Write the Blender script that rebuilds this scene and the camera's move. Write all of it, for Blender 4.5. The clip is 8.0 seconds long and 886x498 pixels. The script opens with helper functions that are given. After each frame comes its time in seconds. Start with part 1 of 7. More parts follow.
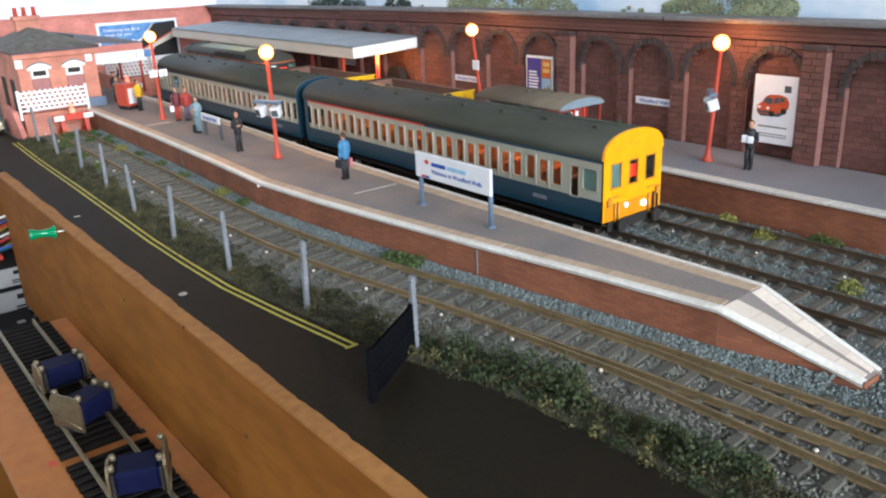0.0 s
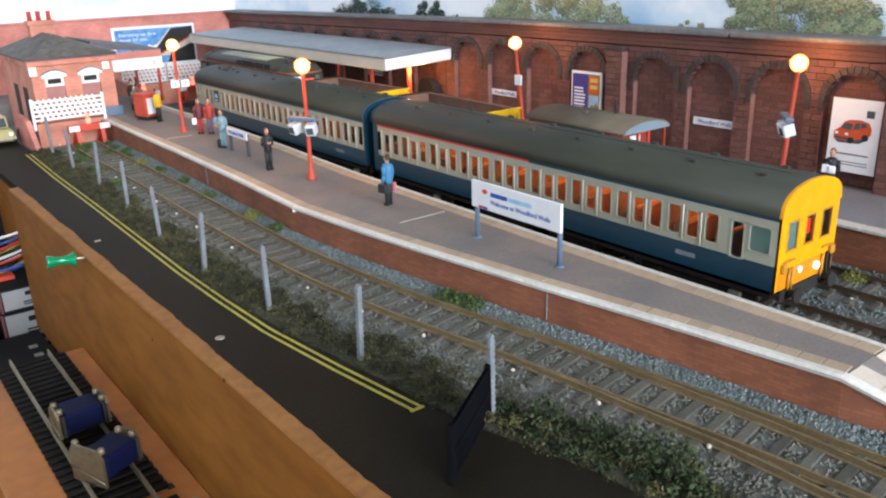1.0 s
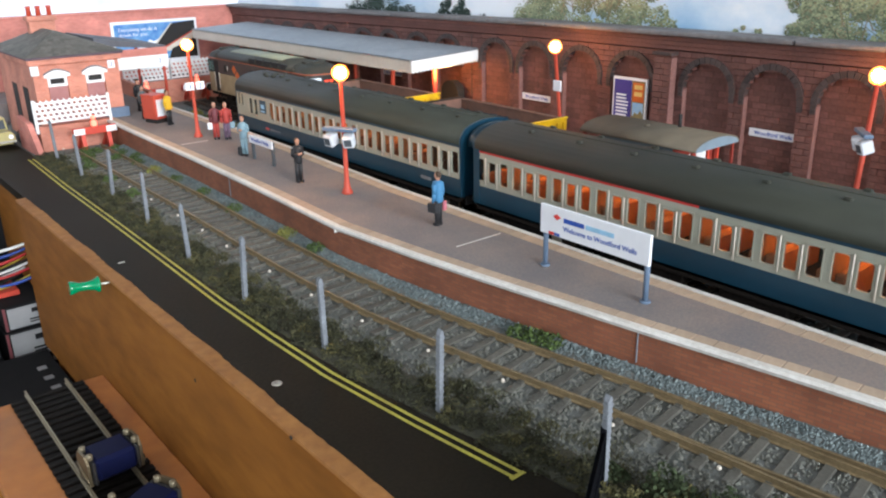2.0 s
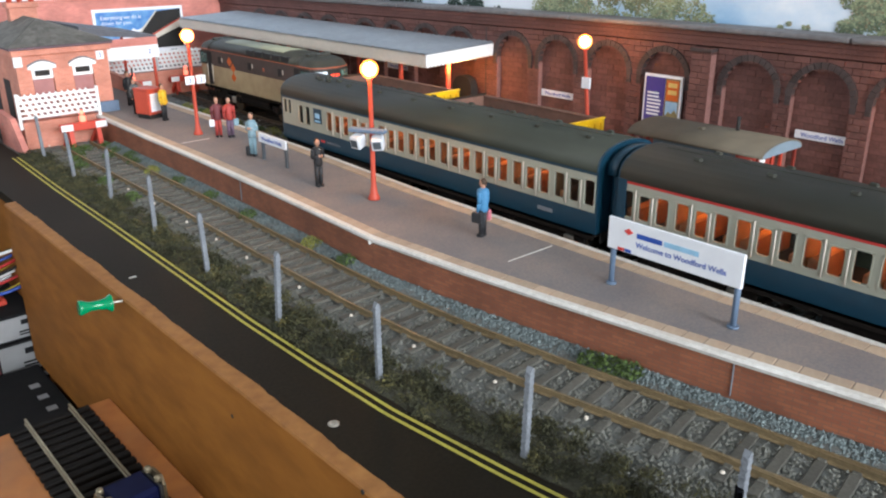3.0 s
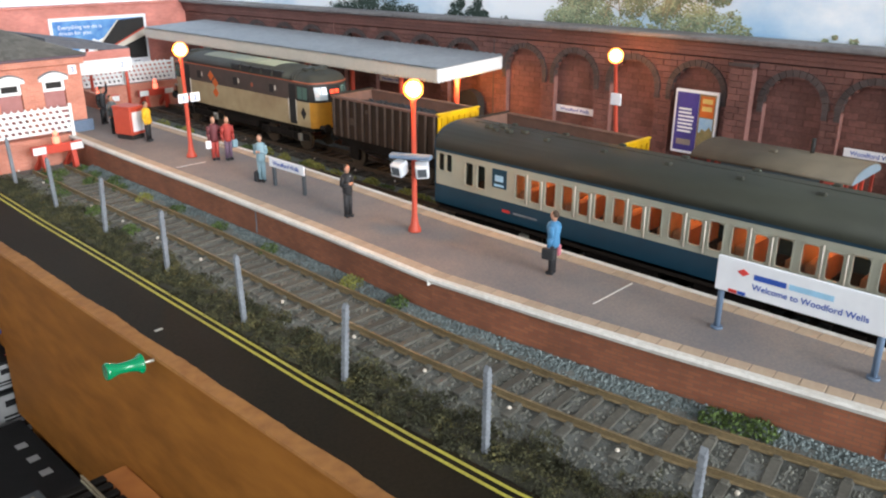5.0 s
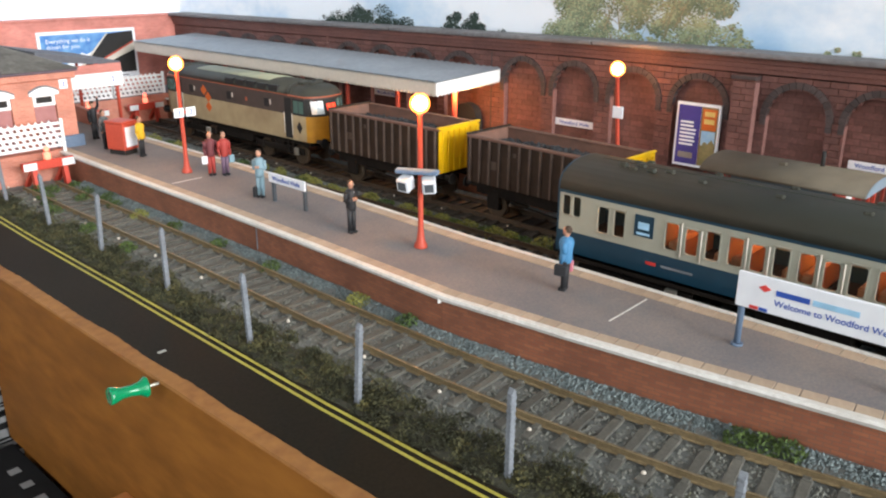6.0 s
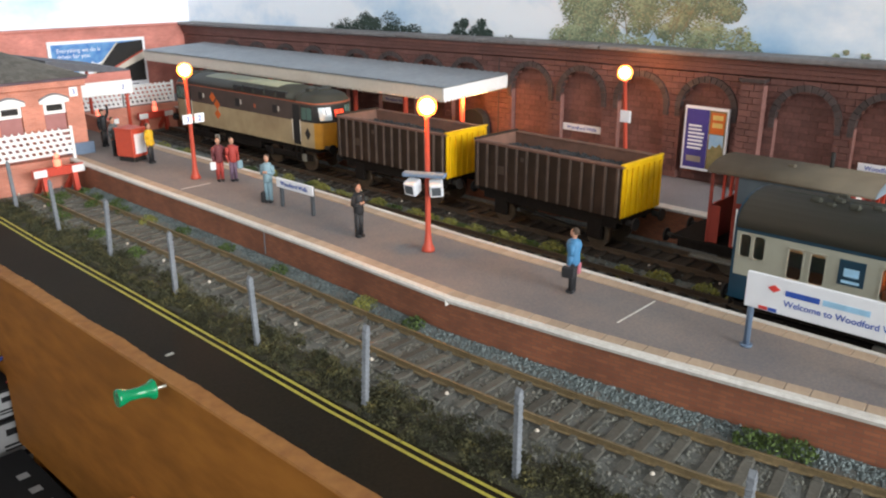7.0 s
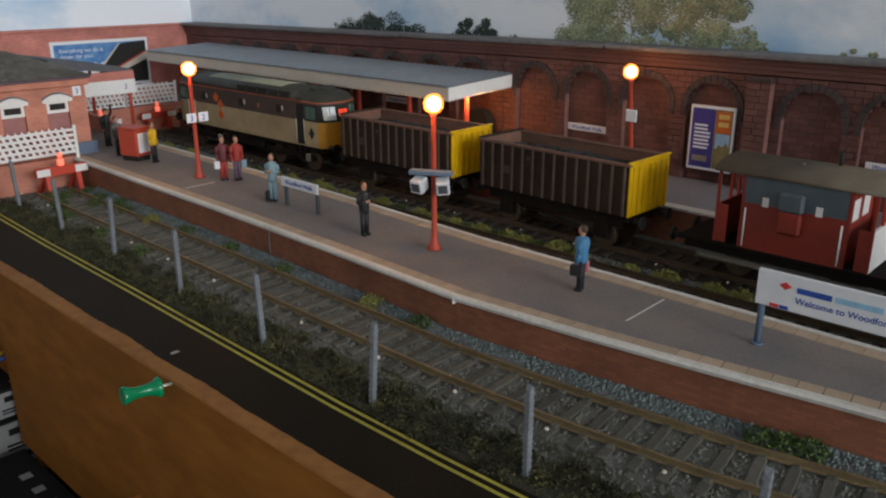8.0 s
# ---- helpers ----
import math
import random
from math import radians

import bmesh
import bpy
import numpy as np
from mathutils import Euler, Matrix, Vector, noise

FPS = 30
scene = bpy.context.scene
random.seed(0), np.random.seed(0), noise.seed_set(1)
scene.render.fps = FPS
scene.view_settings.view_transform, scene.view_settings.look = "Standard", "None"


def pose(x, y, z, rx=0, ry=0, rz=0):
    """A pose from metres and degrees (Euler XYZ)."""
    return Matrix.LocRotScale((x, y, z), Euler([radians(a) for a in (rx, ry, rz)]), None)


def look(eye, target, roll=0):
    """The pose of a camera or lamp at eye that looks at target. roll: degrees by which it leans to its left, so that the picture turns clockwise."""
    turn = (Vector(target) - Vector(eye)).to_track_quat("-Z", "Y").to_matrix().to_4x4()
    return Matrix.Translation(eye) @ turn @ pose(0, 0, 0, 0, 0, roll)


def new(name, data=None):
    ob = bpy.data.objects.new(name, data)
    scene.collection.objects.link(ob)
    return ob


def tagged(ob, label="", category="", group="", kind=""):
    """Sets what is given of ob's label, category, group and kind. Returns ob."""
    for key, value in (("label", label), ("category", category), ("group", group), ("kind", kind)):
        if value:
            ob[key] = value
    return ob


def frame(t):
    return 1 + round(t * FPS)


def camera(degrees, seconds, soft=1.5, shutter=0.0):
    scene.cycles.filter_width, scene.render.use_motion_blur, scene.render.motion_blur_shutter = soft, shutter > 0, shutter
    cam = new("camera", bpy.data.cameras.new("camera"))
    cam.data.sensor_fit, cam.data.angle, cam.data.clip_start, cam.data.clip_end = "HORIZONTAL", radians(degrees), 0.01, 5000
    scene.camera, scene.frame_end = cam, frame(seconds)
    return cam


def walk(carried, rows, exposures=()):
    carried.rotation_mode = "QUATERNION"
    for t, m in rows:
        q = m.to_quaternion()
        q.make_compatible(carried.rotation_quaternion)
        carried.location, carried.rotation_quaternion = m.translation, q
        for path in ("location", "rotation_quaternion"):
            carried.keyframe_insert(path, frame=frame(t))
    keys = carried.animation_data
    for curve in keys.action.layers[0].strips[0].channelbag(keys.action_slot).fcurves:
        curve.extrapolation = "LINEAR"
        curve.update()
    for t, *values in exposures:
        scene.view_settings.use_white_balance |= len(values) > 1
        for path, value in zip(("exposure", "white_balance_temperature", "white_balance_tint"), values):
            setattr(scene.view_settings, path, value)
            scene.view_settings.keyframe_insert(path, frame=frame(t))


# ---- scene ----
cam = camera(57.4, 8.0, soft=2.1)
METRES, EYE, TILT, LEAN, TURN = 0.2, 0.116, 0.0, 0.0, -37.8
ROWS = [
    (0.0, 0.0, 0.0, 0.0, -0.82, -19.84, 2.27),
    (0.5, -0.0445, 0.0692, 0.0146, -0.56, -19.85, 2.1),
    (1.0, -0.1047, 0.1633, 0.0142, -0.4, -19.56, 1.61),
    (1.5, -0.1687, 0.2299, 0.0259, -0.77, -19.75, 1.34),
    (2.0, -0.2539, 0.3092, 0.0407, -1.58, -20.27, 1.05),
    (3.5, -0.4625, 0.519, 0.0356, -5.1, -21.07, 0.05),
    (4.0, -0.5265, 0.5736, 0.035, -6.53, -20.99, -0.01),
    (4.5, -0.5728, 0.6116, 0.0409, -7.48, -20.95, -0.08),
    (6.0, -0.6527, 0.6812, 0.0373, -9.67, -19.74, -0.19),
    (6.5, -0.6497, 0.6776, 0.0345, -9.36, -19.4, 0.05),
    (7.0, -0.65, 0.6782, 0.0246, -9.12, -19.04, 0.18),
    (7.5, -0.6625, 0.6882, 0.0105, -9.37, -18.71, 0.15),
    (8.0, -0.6606, 0.6859, 0.013, -9.08, -18.82, 0.13),
]
walk(cam, [(t, pose(0, 0, EYE, TILT, LEAN, TURN) @ pose(METRES * x, METRES * y, METRES * z, 90 + pitch, roll, yaw)) for t, x, y, z, yaw, pitch, roll in ROWS],
     exposures=[(0.0, 0.08, 6080, 10), (2.2, 0.08, 6120, 10), (4.0, 0.13, 6200, 10), (6.0, 0.22, 6450, 10), (6.5, 0.25, 6500, 10), (7.0, -0.03, 6550, 10), (7.6, -0.06, 6600, 10), (7.8, -0.38, 6550, 10), (8.0, -1.22, 6500, 10)])

# ---- light: a daylight window behind the camera's right, an added side fill, the model's own lamps ----
world = bpy.data.worlds.new("sky")
scene.world = world
world.use_nodes = True
wn = world.node_tree
sky = wn.nodes.new("ShaderNodeTexSky")
sky.sky_type, sky.sun_disc, sky.sun_elevation, sky.sun_rotation = "NISHITA", False, radians(35), radians(200)
wn.links.new(sky.outputs[0], wn.nodes["Background"].inputs[0])
wn.nodes["Background"].inputs[1].default_value = 0.12

window_light = bpy.data.lights.new("window_daylight", "AREA")
window_light.shape, window_light.size, window_light.size_y, window_light.energy = "RECTANGLE", 2.4, 1.5, 300
window_light.color = (0.93, 0.97, 1.0)
new("window_daylight", window_light).matrix_world = look((0.15, -3.05, 0.95), (0.2, 0.6, 0.0))

# Added fill lamp from -x that brightens the faces turned from the window.
side_light = bpy.data.lights.new("side_window_daylight", "AREA")
side_light.shape, side_light.size, side_light.size_y, side_light.energy = "RECTANGLE", 1.0, 0.9, 5.6
side_light.color = (0.95, 0.98, 1.0)
new("side_window_daylight", side_light).matrix_world = look((-1.38, 0.35, 0.75), (0.3, 0.4, 0.0))


# ---- materials ----
def mat(name, c1, c2=None, scale=200.0, rough=0.7, metal=0.0, bump=0.15, fine=None, vary=0.0, glow=0.0, dirt=None, spec=0.4, stretch=None):
    """Two scales of noise between c1 and c2, fine relief, a spread from piece to piece, and optional dirt."""
    m = bpy.data.materials.new(name)
    m.use_nodes = True
    t, n, l = m.node_tree, m.node_tree.nodes, m.node_tree.links
    b = n["Principled BSDF"]
    b.inputs["Roughness"].default_value, b.inputs["Metallic"].default_value = rough, metal
    b.inputs["Specular IOR Level"].default_value = spec
    if c2 is None:
        c2 = tuple(x * 0.75 for x in c1)
    co = n.new("ShaderNodeTexCoord").outputs["Object"]
    if stretch:
        mp = n.new("ShaderNodeMapping")
        mp.inputs["Scale"].default_value = stretch
        l.new(co, mp.inputs[0])
        co = mp.outputs[0]
    big, small = n.new("ShaderNodeTexNoise"), n.new("ShaderNodeTexNoise")
    big.inputs["Scale"].default_value, small.inputs["Scale"].default_value = scale * 0.22, fine or scale * 2.5
    for q in (big, small):
        q.inputs["Detail"].default_value = 4
        l.new(co, q.inputs["Vector"])
    add = n.new("ShaderNodeMath")
    add.operation = "ADD"
    l.new(big.outputs[0], add.inputs[0])
    l.new(small.outputs[0], add.inputs[1])
    ramp = n.new("ShaderNodeMapRange")
    ramp.inputs[1].default_value, ramp.inputs[2].default_value = 0.72, 1.28
    l.new(add.outputs[0], ramp.inputs[0])
    mix = n.new("ShaderNodeMix")
    mix.data_type = "RGBA"
    mix.inputs[6].default_value, mix.inputs[7].default_value = (*c1, 1), (*c2, 1)
    l.new(ramp.outputs[0], mix.inputs[0])
    out = mix.outputs[2]
    if vary:
        oi, ge = n.new("ShaderNodeObjectInfo"), n.new("ShaderNodeNewGeometry")
        sm, fr, mr, hs = n.new("ShaderNodeMath"), n.new("ShaderNodeMath"), n.new("ShaderNodeMapRange"), n.new("ShaderNodeHueSaturation")
        sm.operation, fr.operation = "ADD", "FRACT"
        l.new(oi.outputs["Random"], sm.inputs[0])
        l.new(ge.outputs["Random Per Island"], sm.inputs[1])
        l.new(sm.outputs[0], fr.inputs[0])
        mr.inputs[3].default_value, mr.inputs[4].default_value = 1 - vary, 1 + vary
        l.new(fr.outputs[0], mr.inputs[0])
        l.new(mr.outputs[0], hs.inputs["Value"])
        l.new(out, hs.inputs["Color"])
        out = hs.outputs[0]
    if dirt:
        dn, dm, dx = n.new("ShaderNodeTexNoise"), n.new("ShaderNodeMapRange"), n.new("ShaderNodeMix")
        dn.inputs["Scale"].default_value, dn.inputs["Detail"].default_value = scale * 0.5, 6
        l.new(co, dn.inputs["Vector"])
        dm.inputs[1].default_value, dm.inputs[2].default_value, dm.inputs[4].default_value = 0.5, 0.72, 0.8
        l.new(dn.outputs[0], dm.inputs[0])
        dx.data_type = "RGBA"
        dx.inputs[7].default_value = (*dirt, 1)
        l.new(dm.outputs[0], dx.inputs[0])
        l.new(out, dx.inputs[6])
        out = dx.outputs[2]
    l.new(out, b.inputs["Base Color"])
    if bump:
        bp = n.new("ShaderNodeBump")
        bp.inputs["Strength"].default_value, bp.inputs["Distance"].default_value = bump, 0.0004
        l.new(small.outputs[0], bp.inputs["Height"])
        l.new(bp.outputs[0], b.inputs["Normal"])
    if glow:
        l.new(out, b.inputs["Emission Color"])
        b.inputs["Emission Strength"].default_value = glow
    return m


def brick_mat(name, c1, c2, mortar, w, h, joint=0.06, rough=0.8):
    """Courses of small bricks; w and h in metres."""
    m = bpy.data.materials.new(name)
    m.use_nodes = True
    n, l = m.node_tree.nodes, m.node_tree.links
    b = n["Principled BSDF"]
    b.inputs["Roughness"].default_value = rough
    co = n.new("ShaderNodeTexCoord").outputs["Object"]
    se, ad, cb, br, no, hs = (n.new("ShaderNode" + k) for k in ("SeparateXYZ", "Math", "CombineXYZ", "TexBrick", "TexNoise", "HueSaturation"))
    l.new(co, se.inputs[0])
    l.new(se.outputs[0], ad.inputs[0])
    l.new(se.outputs[1], ad.inputs[1])
    l.new(ad.outputs[0], cb.inputs[0])
    l.new(se.outputs[2], cb.inputs[1])
    l.new(cb.outputs[0], br.inputs["Vector"])
    br.inputs["Color1"].default_value, br.inputs["Color2"].default_value, br.inputs["Mortar"].default_value = (*c1, 1), (*c2, 1), (*mortar, 1)
    br.inputs["Scale"].default_value = 1.0
    br.inputs["Brick Width"].default_value, br.inputs["Row Height"].default_value = w, h
    br.inputs["Mortar Size"].default_value = joint * h
    no.inputs["Scale"].default_value, no.inputs["Detail"].default_value = 60, 5
    l.new(co, no.inputs["Vector"])
    mr = n.new("ShaderNodeMapRange")
    mr.inputs[1].default_value, mr.inputs[2].default_value, mr.inputs[3].default_value, mr.inputs[4].default_value = 0.3, 0.7, 0.75, 1.2
    l.new(no.outputs[0], mr.inputs[0])
    l.new(mr.outputs[0], hs.inputs["Value"])
    l.new(br.outputs[0], hs.inputs["Color"])
    l.new(hs.outputs[0], b.inputs["Base Color"])
    bp = n.new("ShaderNodeBump")
    bp.invert = True
    bp.inputs["Strength"].default_value, bp.inputs["Distance"].default_value = 0.4, 0.0003
    l.new(br.outputs["Fac"], bp.inputs["Height"])
    l.new(bp.outputs[0], b.inputs["Normal"])
    return m


def glass_mat(name, tint, rough=0.05, alpha=0.35):
    """Thin clear plastic: mostly see-through, glossy."""
    m = bpy.data.materials.new(name)
    m.use_nodes = True
    b = m.node_tree.nodes["Principled BSDF"]
    b.inputs["Base Color"].default_value, b.inputs["Roughness"].default_value, b.inputs["Alpha"].default_value = (*tint, 1), rough, alpha
    return m


def glow_mat(name, colour, strength):
    m = bpy.data.materials.new(name)
    m.use_nodes = True
    b = m.node_tree.nodes["Principled BSDF"]
    b.inputs["Base Color"].default_value = (*colour, 1)
    b.inputs["Emission Color"].default_value, b.inputs["Emission Strength"].default_value = (*colour, 1), strength
    return m


def sky_mat(name, bright):
    """A printed sheet of summer sky: blue with soft white and grey clouds."""
    m = bpy.data.materials.new(name)
    m.use_nodes = True
    n, l = m.node_tree.nodes, m.node_tree.links
    b = n["Principled BSDF"]
    b.inputs["Roughness"].default_value = 0.75
    co = n.new("ShaderNodeTexCoord").outputs["Object"]
    mp, no, rp = n.new("ShaderNodeMapping"), n.new("ShaderNodeTexNoise"), n.new("ShaderNodeValToRGB")
    mp.inputs["Scale"].default_value = (1, 1, 1.7)
    no.inputs["Scale"].default_value, no.inputs["Detail"].default_value, no.inputs["Roughness"].default_value = 7, 7, 0.58
    l.new(co, mp.inputs[0])
    l.new(mp.outputs[0], no.inputs["Vector"])
    l.new(no.outputs[0], rp.inputs[0])
    e = rp.color_ramp.elements
    e[0].position, e[0].color = 0.34, (0.3 * bright, 0.5 * bright, 0.72 * bright, 1)
    e[1].position, e[1].color = 0.54, (0.84 * bright, 0.88 * bright, 0.93 * bright, 1)
    k = e.new(0.42)
    k.color = (0.52 * bright, 0.67 * bright, 0.82 * bright, 1)
    l.new(rp.outputs[0], b.inputs["Base Color"])
    return m


BRICK = mat("wall_brick", (0.176, 0.076, 0.061), (0.11, 0.049, 0.041), 260, 0.78, bump=0.8, vary=0.2)
PALE_EDGE = mat("pale_pink_edge", (0.28, 0.14, 0.12), (0.16, 0.072, 0.06), 300, 0.8)
MORTAR = mat("wall_mortar", (0.12, 0.048, 0.037), None, 300, 0.9)
VOUSSOIR = mat("blue_brick", (0.072, 0.05, 0.047), (0.043, 0.032, 0.03), 260, 0.65, vary=0.25)
COPING = mat("coping_stone", (0.20, 0.19, 0.19), (0.13, 0.12, 0.12), 150, 0.8)
END_BRICK = brick_mat("end_wall_brick", (0.61, 0.225, 0.175), (0.53, 0.185, 0.146), (0.56, 0.25, 0.205), 0.0036, 0.0012)
PLAT_BRICK = brick_mat("platform_brick", (0.28, 0.095, 0.042), (0.21, 0.066, 0.032), (0.16, 0.075, 0.045), 0.0034, 0.0012, 0.1)
HOUSE_BRICK = brick_mat("house_brick", (0.56, 0.22, 0.145), (0.48, 0.18, 0.12), (0.56, 0.3, 0.23), 0.0036, 0.0012)
TARMAC = mat("platform_tarmac", (0.25, 0.208, 0.183), (0.155, 0.144, 0.148), 160, 0.85, bump=0.4, fine=1400)
FAR_TARMAC = mat("far_platform_tarmac", (0.225, 0.218, 0.24), (0.17, 0.166, 0.182), 120, 0.8, bump=0.3, fine=1400)
ROAD = mat("road_paint", (0.0205, 0.016, 0.0102), (0.012, 0.0098, 0.0066), 60, 0.55, bump=0.14, fine=900, spec=0.04)
SLAB = mat("tan_coping", (0.45, 0.34, 0.24), (0.38, 0.28, 0.2), 300, 0.8, vary=0.1)
PALE_SLAB = mat("pale_tan_coping", (0.64, 0.55, 0.47), (0.54, 0.46, 0.39), 300, 0.8, vary=0.1)
WHITE_EDGE = mat("white_paint_edge", (0.72, 0.69, 0.64), (0.55, 0.51, 0.46), 260, 0.7)
FAR_EDGE = mat("far_edge_stone", (0.64, 0.6, 0.55), (0.47, 0.43, 0.39), 200, 0.8)
GROUND = mat("ballast_ground", (0.165, 0.168, 0.155), (0.095, 0.098, 0.09), 500, 0.95, bump=0.8)
STONE = mat("ballast_stone", (0.165, 0.195, 0.192), (0.105, 0.127, 0.126), 600, 0.9, vary=0.4)
BROWN_STONE = mat("dirty_ballast_stone", (0.17, 0.168, 0.143), (0.115, 0.114, 0.097), 600, 0.9, vary=0.27)
RAIL = mat("rusty_rail", (0.265, 0.192, 0.1), (0.165, 0.12, 0.063), 400, 0.55, 0.35)
RAIL_DARK = mat("dark_rail", (0.12, 0.085, 0.055), (0.075, 0.055, 0.037), 400, 0.5, 0.4)
SLEEPER_DARK = mat("dark_sleeper", (0.055, 0.043, 0.033), (0.032, 0.026, 0.02), 400, 0.8, vary=0.3)
DARK_BALLAST = mat("dark_ballast", (0.045, 0.036, 0.028), (0.025, 0.02, 0.016), 500, 0.9, bump=0.8)
SLEEPER_BROWN = mat("brown_sleeper", (0.1, 0.088, 0.072), (0.06, 0.054, 0.045), 400, 0.85, vary=0.35)
SLEEPER = mat("weathered_sleeper", (0.115, 0.108, 0.089), (0.068, 0.064, 0.053), 400, 0.85, vary=0.3)
SOIL = mat("dark_soil", (0.062, 0.059, 0.04), (0.034, 0.034, 0.022), 500, 0.95, bump=0.8)
LEAF = mat("scrub_leaf", (0.105, 0.098, 0.042), (0.06, 0.057, 0.025), 60, 0.9, vary=0.3, bump=0, fine=150)
LEAF_DARK = mat("dark_scrub_leaf", (0.055, 0.056, 0.027), (0.03, 0.029, 0.015), 60, 0.9, vary=0.3, bump=0, fine=150)
LEAF_LIGHT = mat("yellow_green_tuft", (0.25, 0.245, 0.06), (0.16, 0.162, 0.04), 300, 0.9, vary=0.3, bump=0)
LEAF_GREEN = mat("green_tuft", (0.088, 0.132, 0.032), (0.046, 0.072, 0.02), 120, 0.9, vary=0.35, bump=0)
LEAF_GOLD = mat("dry_gold_leaf", (0.15, 0.13, 0.042), (0.09, 0.08, 0.03), 120, 0.9, vary=0.3, bump=0)
LEAF_BUSH = mat("bush_leaf", (0.05, 0.068, 0.027), (0.024, 0.034, 0.014), 80, 0.9, vary=0.35, bump=0)
YELLOW_LINE = mat("yellow_line_paint", (0.46, 0.41, 0.05), (0.3, 0.26, 0.04), 400, 0.6)
WOOD = mat("plywood", (0.285, 0.112, 0.02), (0.18, 0.067, 0.0115), 70, 0.65, bump=0.2, stretch=(1, 0.3, 1), dirt=(0.17, 0.066, 0.013), spec=0.1)
WOOD_EDGE = mat("sawn_edge", (0.33, 0.145, 0.036), (0.22, 0.088, 0.02), 120, 0.8)
BOARD = mat("orange_board", (0.4, 0.145, 0.03), (0.3, 0.1, 0.02), 60, 0.6, bump=0.1, dirt=(0.24, 0.1, 0.035))
CONCRETE = mat("grey_concrete", (0.21, 0.225, 0.245), (0.115, 0.122, 0.133), 500, 0.85, bump=0.4)
BLACK_METAL = mat("black_metal", (0.01, 0.01, 0.011), None, 300, 0.6)
GATE_BLACK = mat("gate_black_paint", (0.006, 0.0065, 0.008), (0.004, 0.004, 0.005), 300, 0.85, spec=0.02)
BLACK = mat("soot_black", (0.012, 0.011, 0.011), (0.02, 0.017, 0.014), 300, 0.75)
UNDER = mat("underframe_brown", (0.018, 0.014, 0.011), (0.01, 0.008, 0.007), 300, 0.85, spec=0.1)
RED_POST = mat("red_post_paint", (0.5, 0.07, 0.035), (0.42, 0.055, 0.03), 300, 0.5)
RED = mat("buffer_red", (0.55, 0.06, 0.03), (0.45, 0.045, 0.025), 300, 0.5)
WHITE = mat("white_paint", (0.78, 0.77, 0.75), (0.7, 0.69, 0.67), 200, 0.6)
CREAM = mat("cream_fascia", (0.62, 0.55, 0.46), (0.54, 0.48, 0.4), 200, 0.6)
GREY_ROOF = mat("canopy_roof_grey", (0.27, 0.29, 0.32), (0.21, 0.228, 0.25), 90, 0.5)
SLATE = mat("roof_slate", (0.19, 0.175, 0.15), (0.125, 0.115, 0.098), 200, 0.75, vary=0.22)
SLATE_FLAT = mat("flat_slate_roof", (0.11, 0.11, 0.125), (0.08, 0.08, 0.09), 120, 0.7)
BLUE = mat("rail_blue", (0.006, 0.036, 0.062), (0.005, 0.028, 0.05), 60, 0.35, bump=0.03, spec=0.5)
COACH_CREAM = mat("rail_grey_cream", (0.325, 0.322, 0.257), (0.285, 0.282, 0.225), 60, 0.4, bump=0.03)
COACH_ROOF = mat("weathered_roof_grey", (0.04, 0.042, 0.031), (0.023, 0.025, 0.019), 40, 0.6, bump=0.1, dirt=(0.052, 0.05, 0.038), spec=0.25, stretch=(1, 0.3, 1))
COACH_RED = mat("red_band", (0.5, 0.035, 0.03), None, 200, 0.4)
YELLOW_END = mat("warning_yellow", (0.82, 0.35, 0.0), (0.7, 0.28, 0.0), 60, 0.4, bump=0.03)
SEAT = mat("tan_seat", (0.38, 0.16, 0.06), (0.26, 0.1, 0.04), 200, 0.7)
PANEL = mat("orange_partition", (0.5, 0.25, 0.1), (0.4, 0.18, 0.07), 200, 0.6)
PANE = glass_mat("window_plastic", (0.03, 0.025, 0.022), 0.06, 0.12)
# Pale blue-grey colour stands in for daylight reflected in the windscreen.
SCREEN = mat("windscreen_painted_reflection", (0.5, 0.56, 0.58), (0.4, 0.46, 0.48), 200, 0.1, bump=0)
PANE_GREEN = glass_mat("greenish_window_plastic", (0.13, 0.22, 0.19), 0.08, 0.7)
LOCO_LINE = mat("loco_orange_line", (0.4, 0.1, 0.04), None, 100, 0.5)
LOCO_EMBLEM = mat("emblem_orange", (0.62, 0.13, 0.02), (0.5, 0.09, 0.015), 60, 0.5, bump=0)
LOCO_BROWN = mat("loco_grey_brown", (0.075, 0.052, 0.043), (0.05, 0.036, 0.03), 60, 0.6, bump=0.08)
LOCO_CREAM = mat("loco_dirty_cream", (0.42, 0.33, 0.19), (0.3, 0.22, 0.12), 50, 0.55, bump=0.06, dirt=(0.2, 0.13, 0.07))
LOCO_YELLOW = mat("loco_yellow", (0.55, 0.26, 0.02), (0.38, 0.17, 0.015), 60, 0.5, dirt=(0.2, 0.09, 0.02))
LOCO_ORANGE = mat("dirty_orange", (0.72, 0.24, 0.0), (0.55, 0.18, 0.0), 60, 0.5, bump=0.05, dirt=(0.4, 0.14, 0.01))
LOCO_ROOF = mat("loco_roof", (0.045, 0.043, 0.032), (0.03, 0.028, 0.02), 50, 0.65)
LOCO_PANEL = mat("pale_roof_panel", (0.33, 0.33, 0.22), (0.25, 0.25, 0.17), 60, 0.6)
WAGON = mat("wagon_brown", (0.052, 0.031, 0.02), (0.024, 0.016, 0.011), 70, 0.75, bump=0.15, dirt=(0.03, 0.02, 0.014), spec=0.2)
# Lighter than WAGON: the window light on the ribs is put into this colour.
WAGON_RIB = mat("wagon_rib", (0.1, 0.066, 0.048), (0.055, 0.038, 0.029), 90, 0.7)
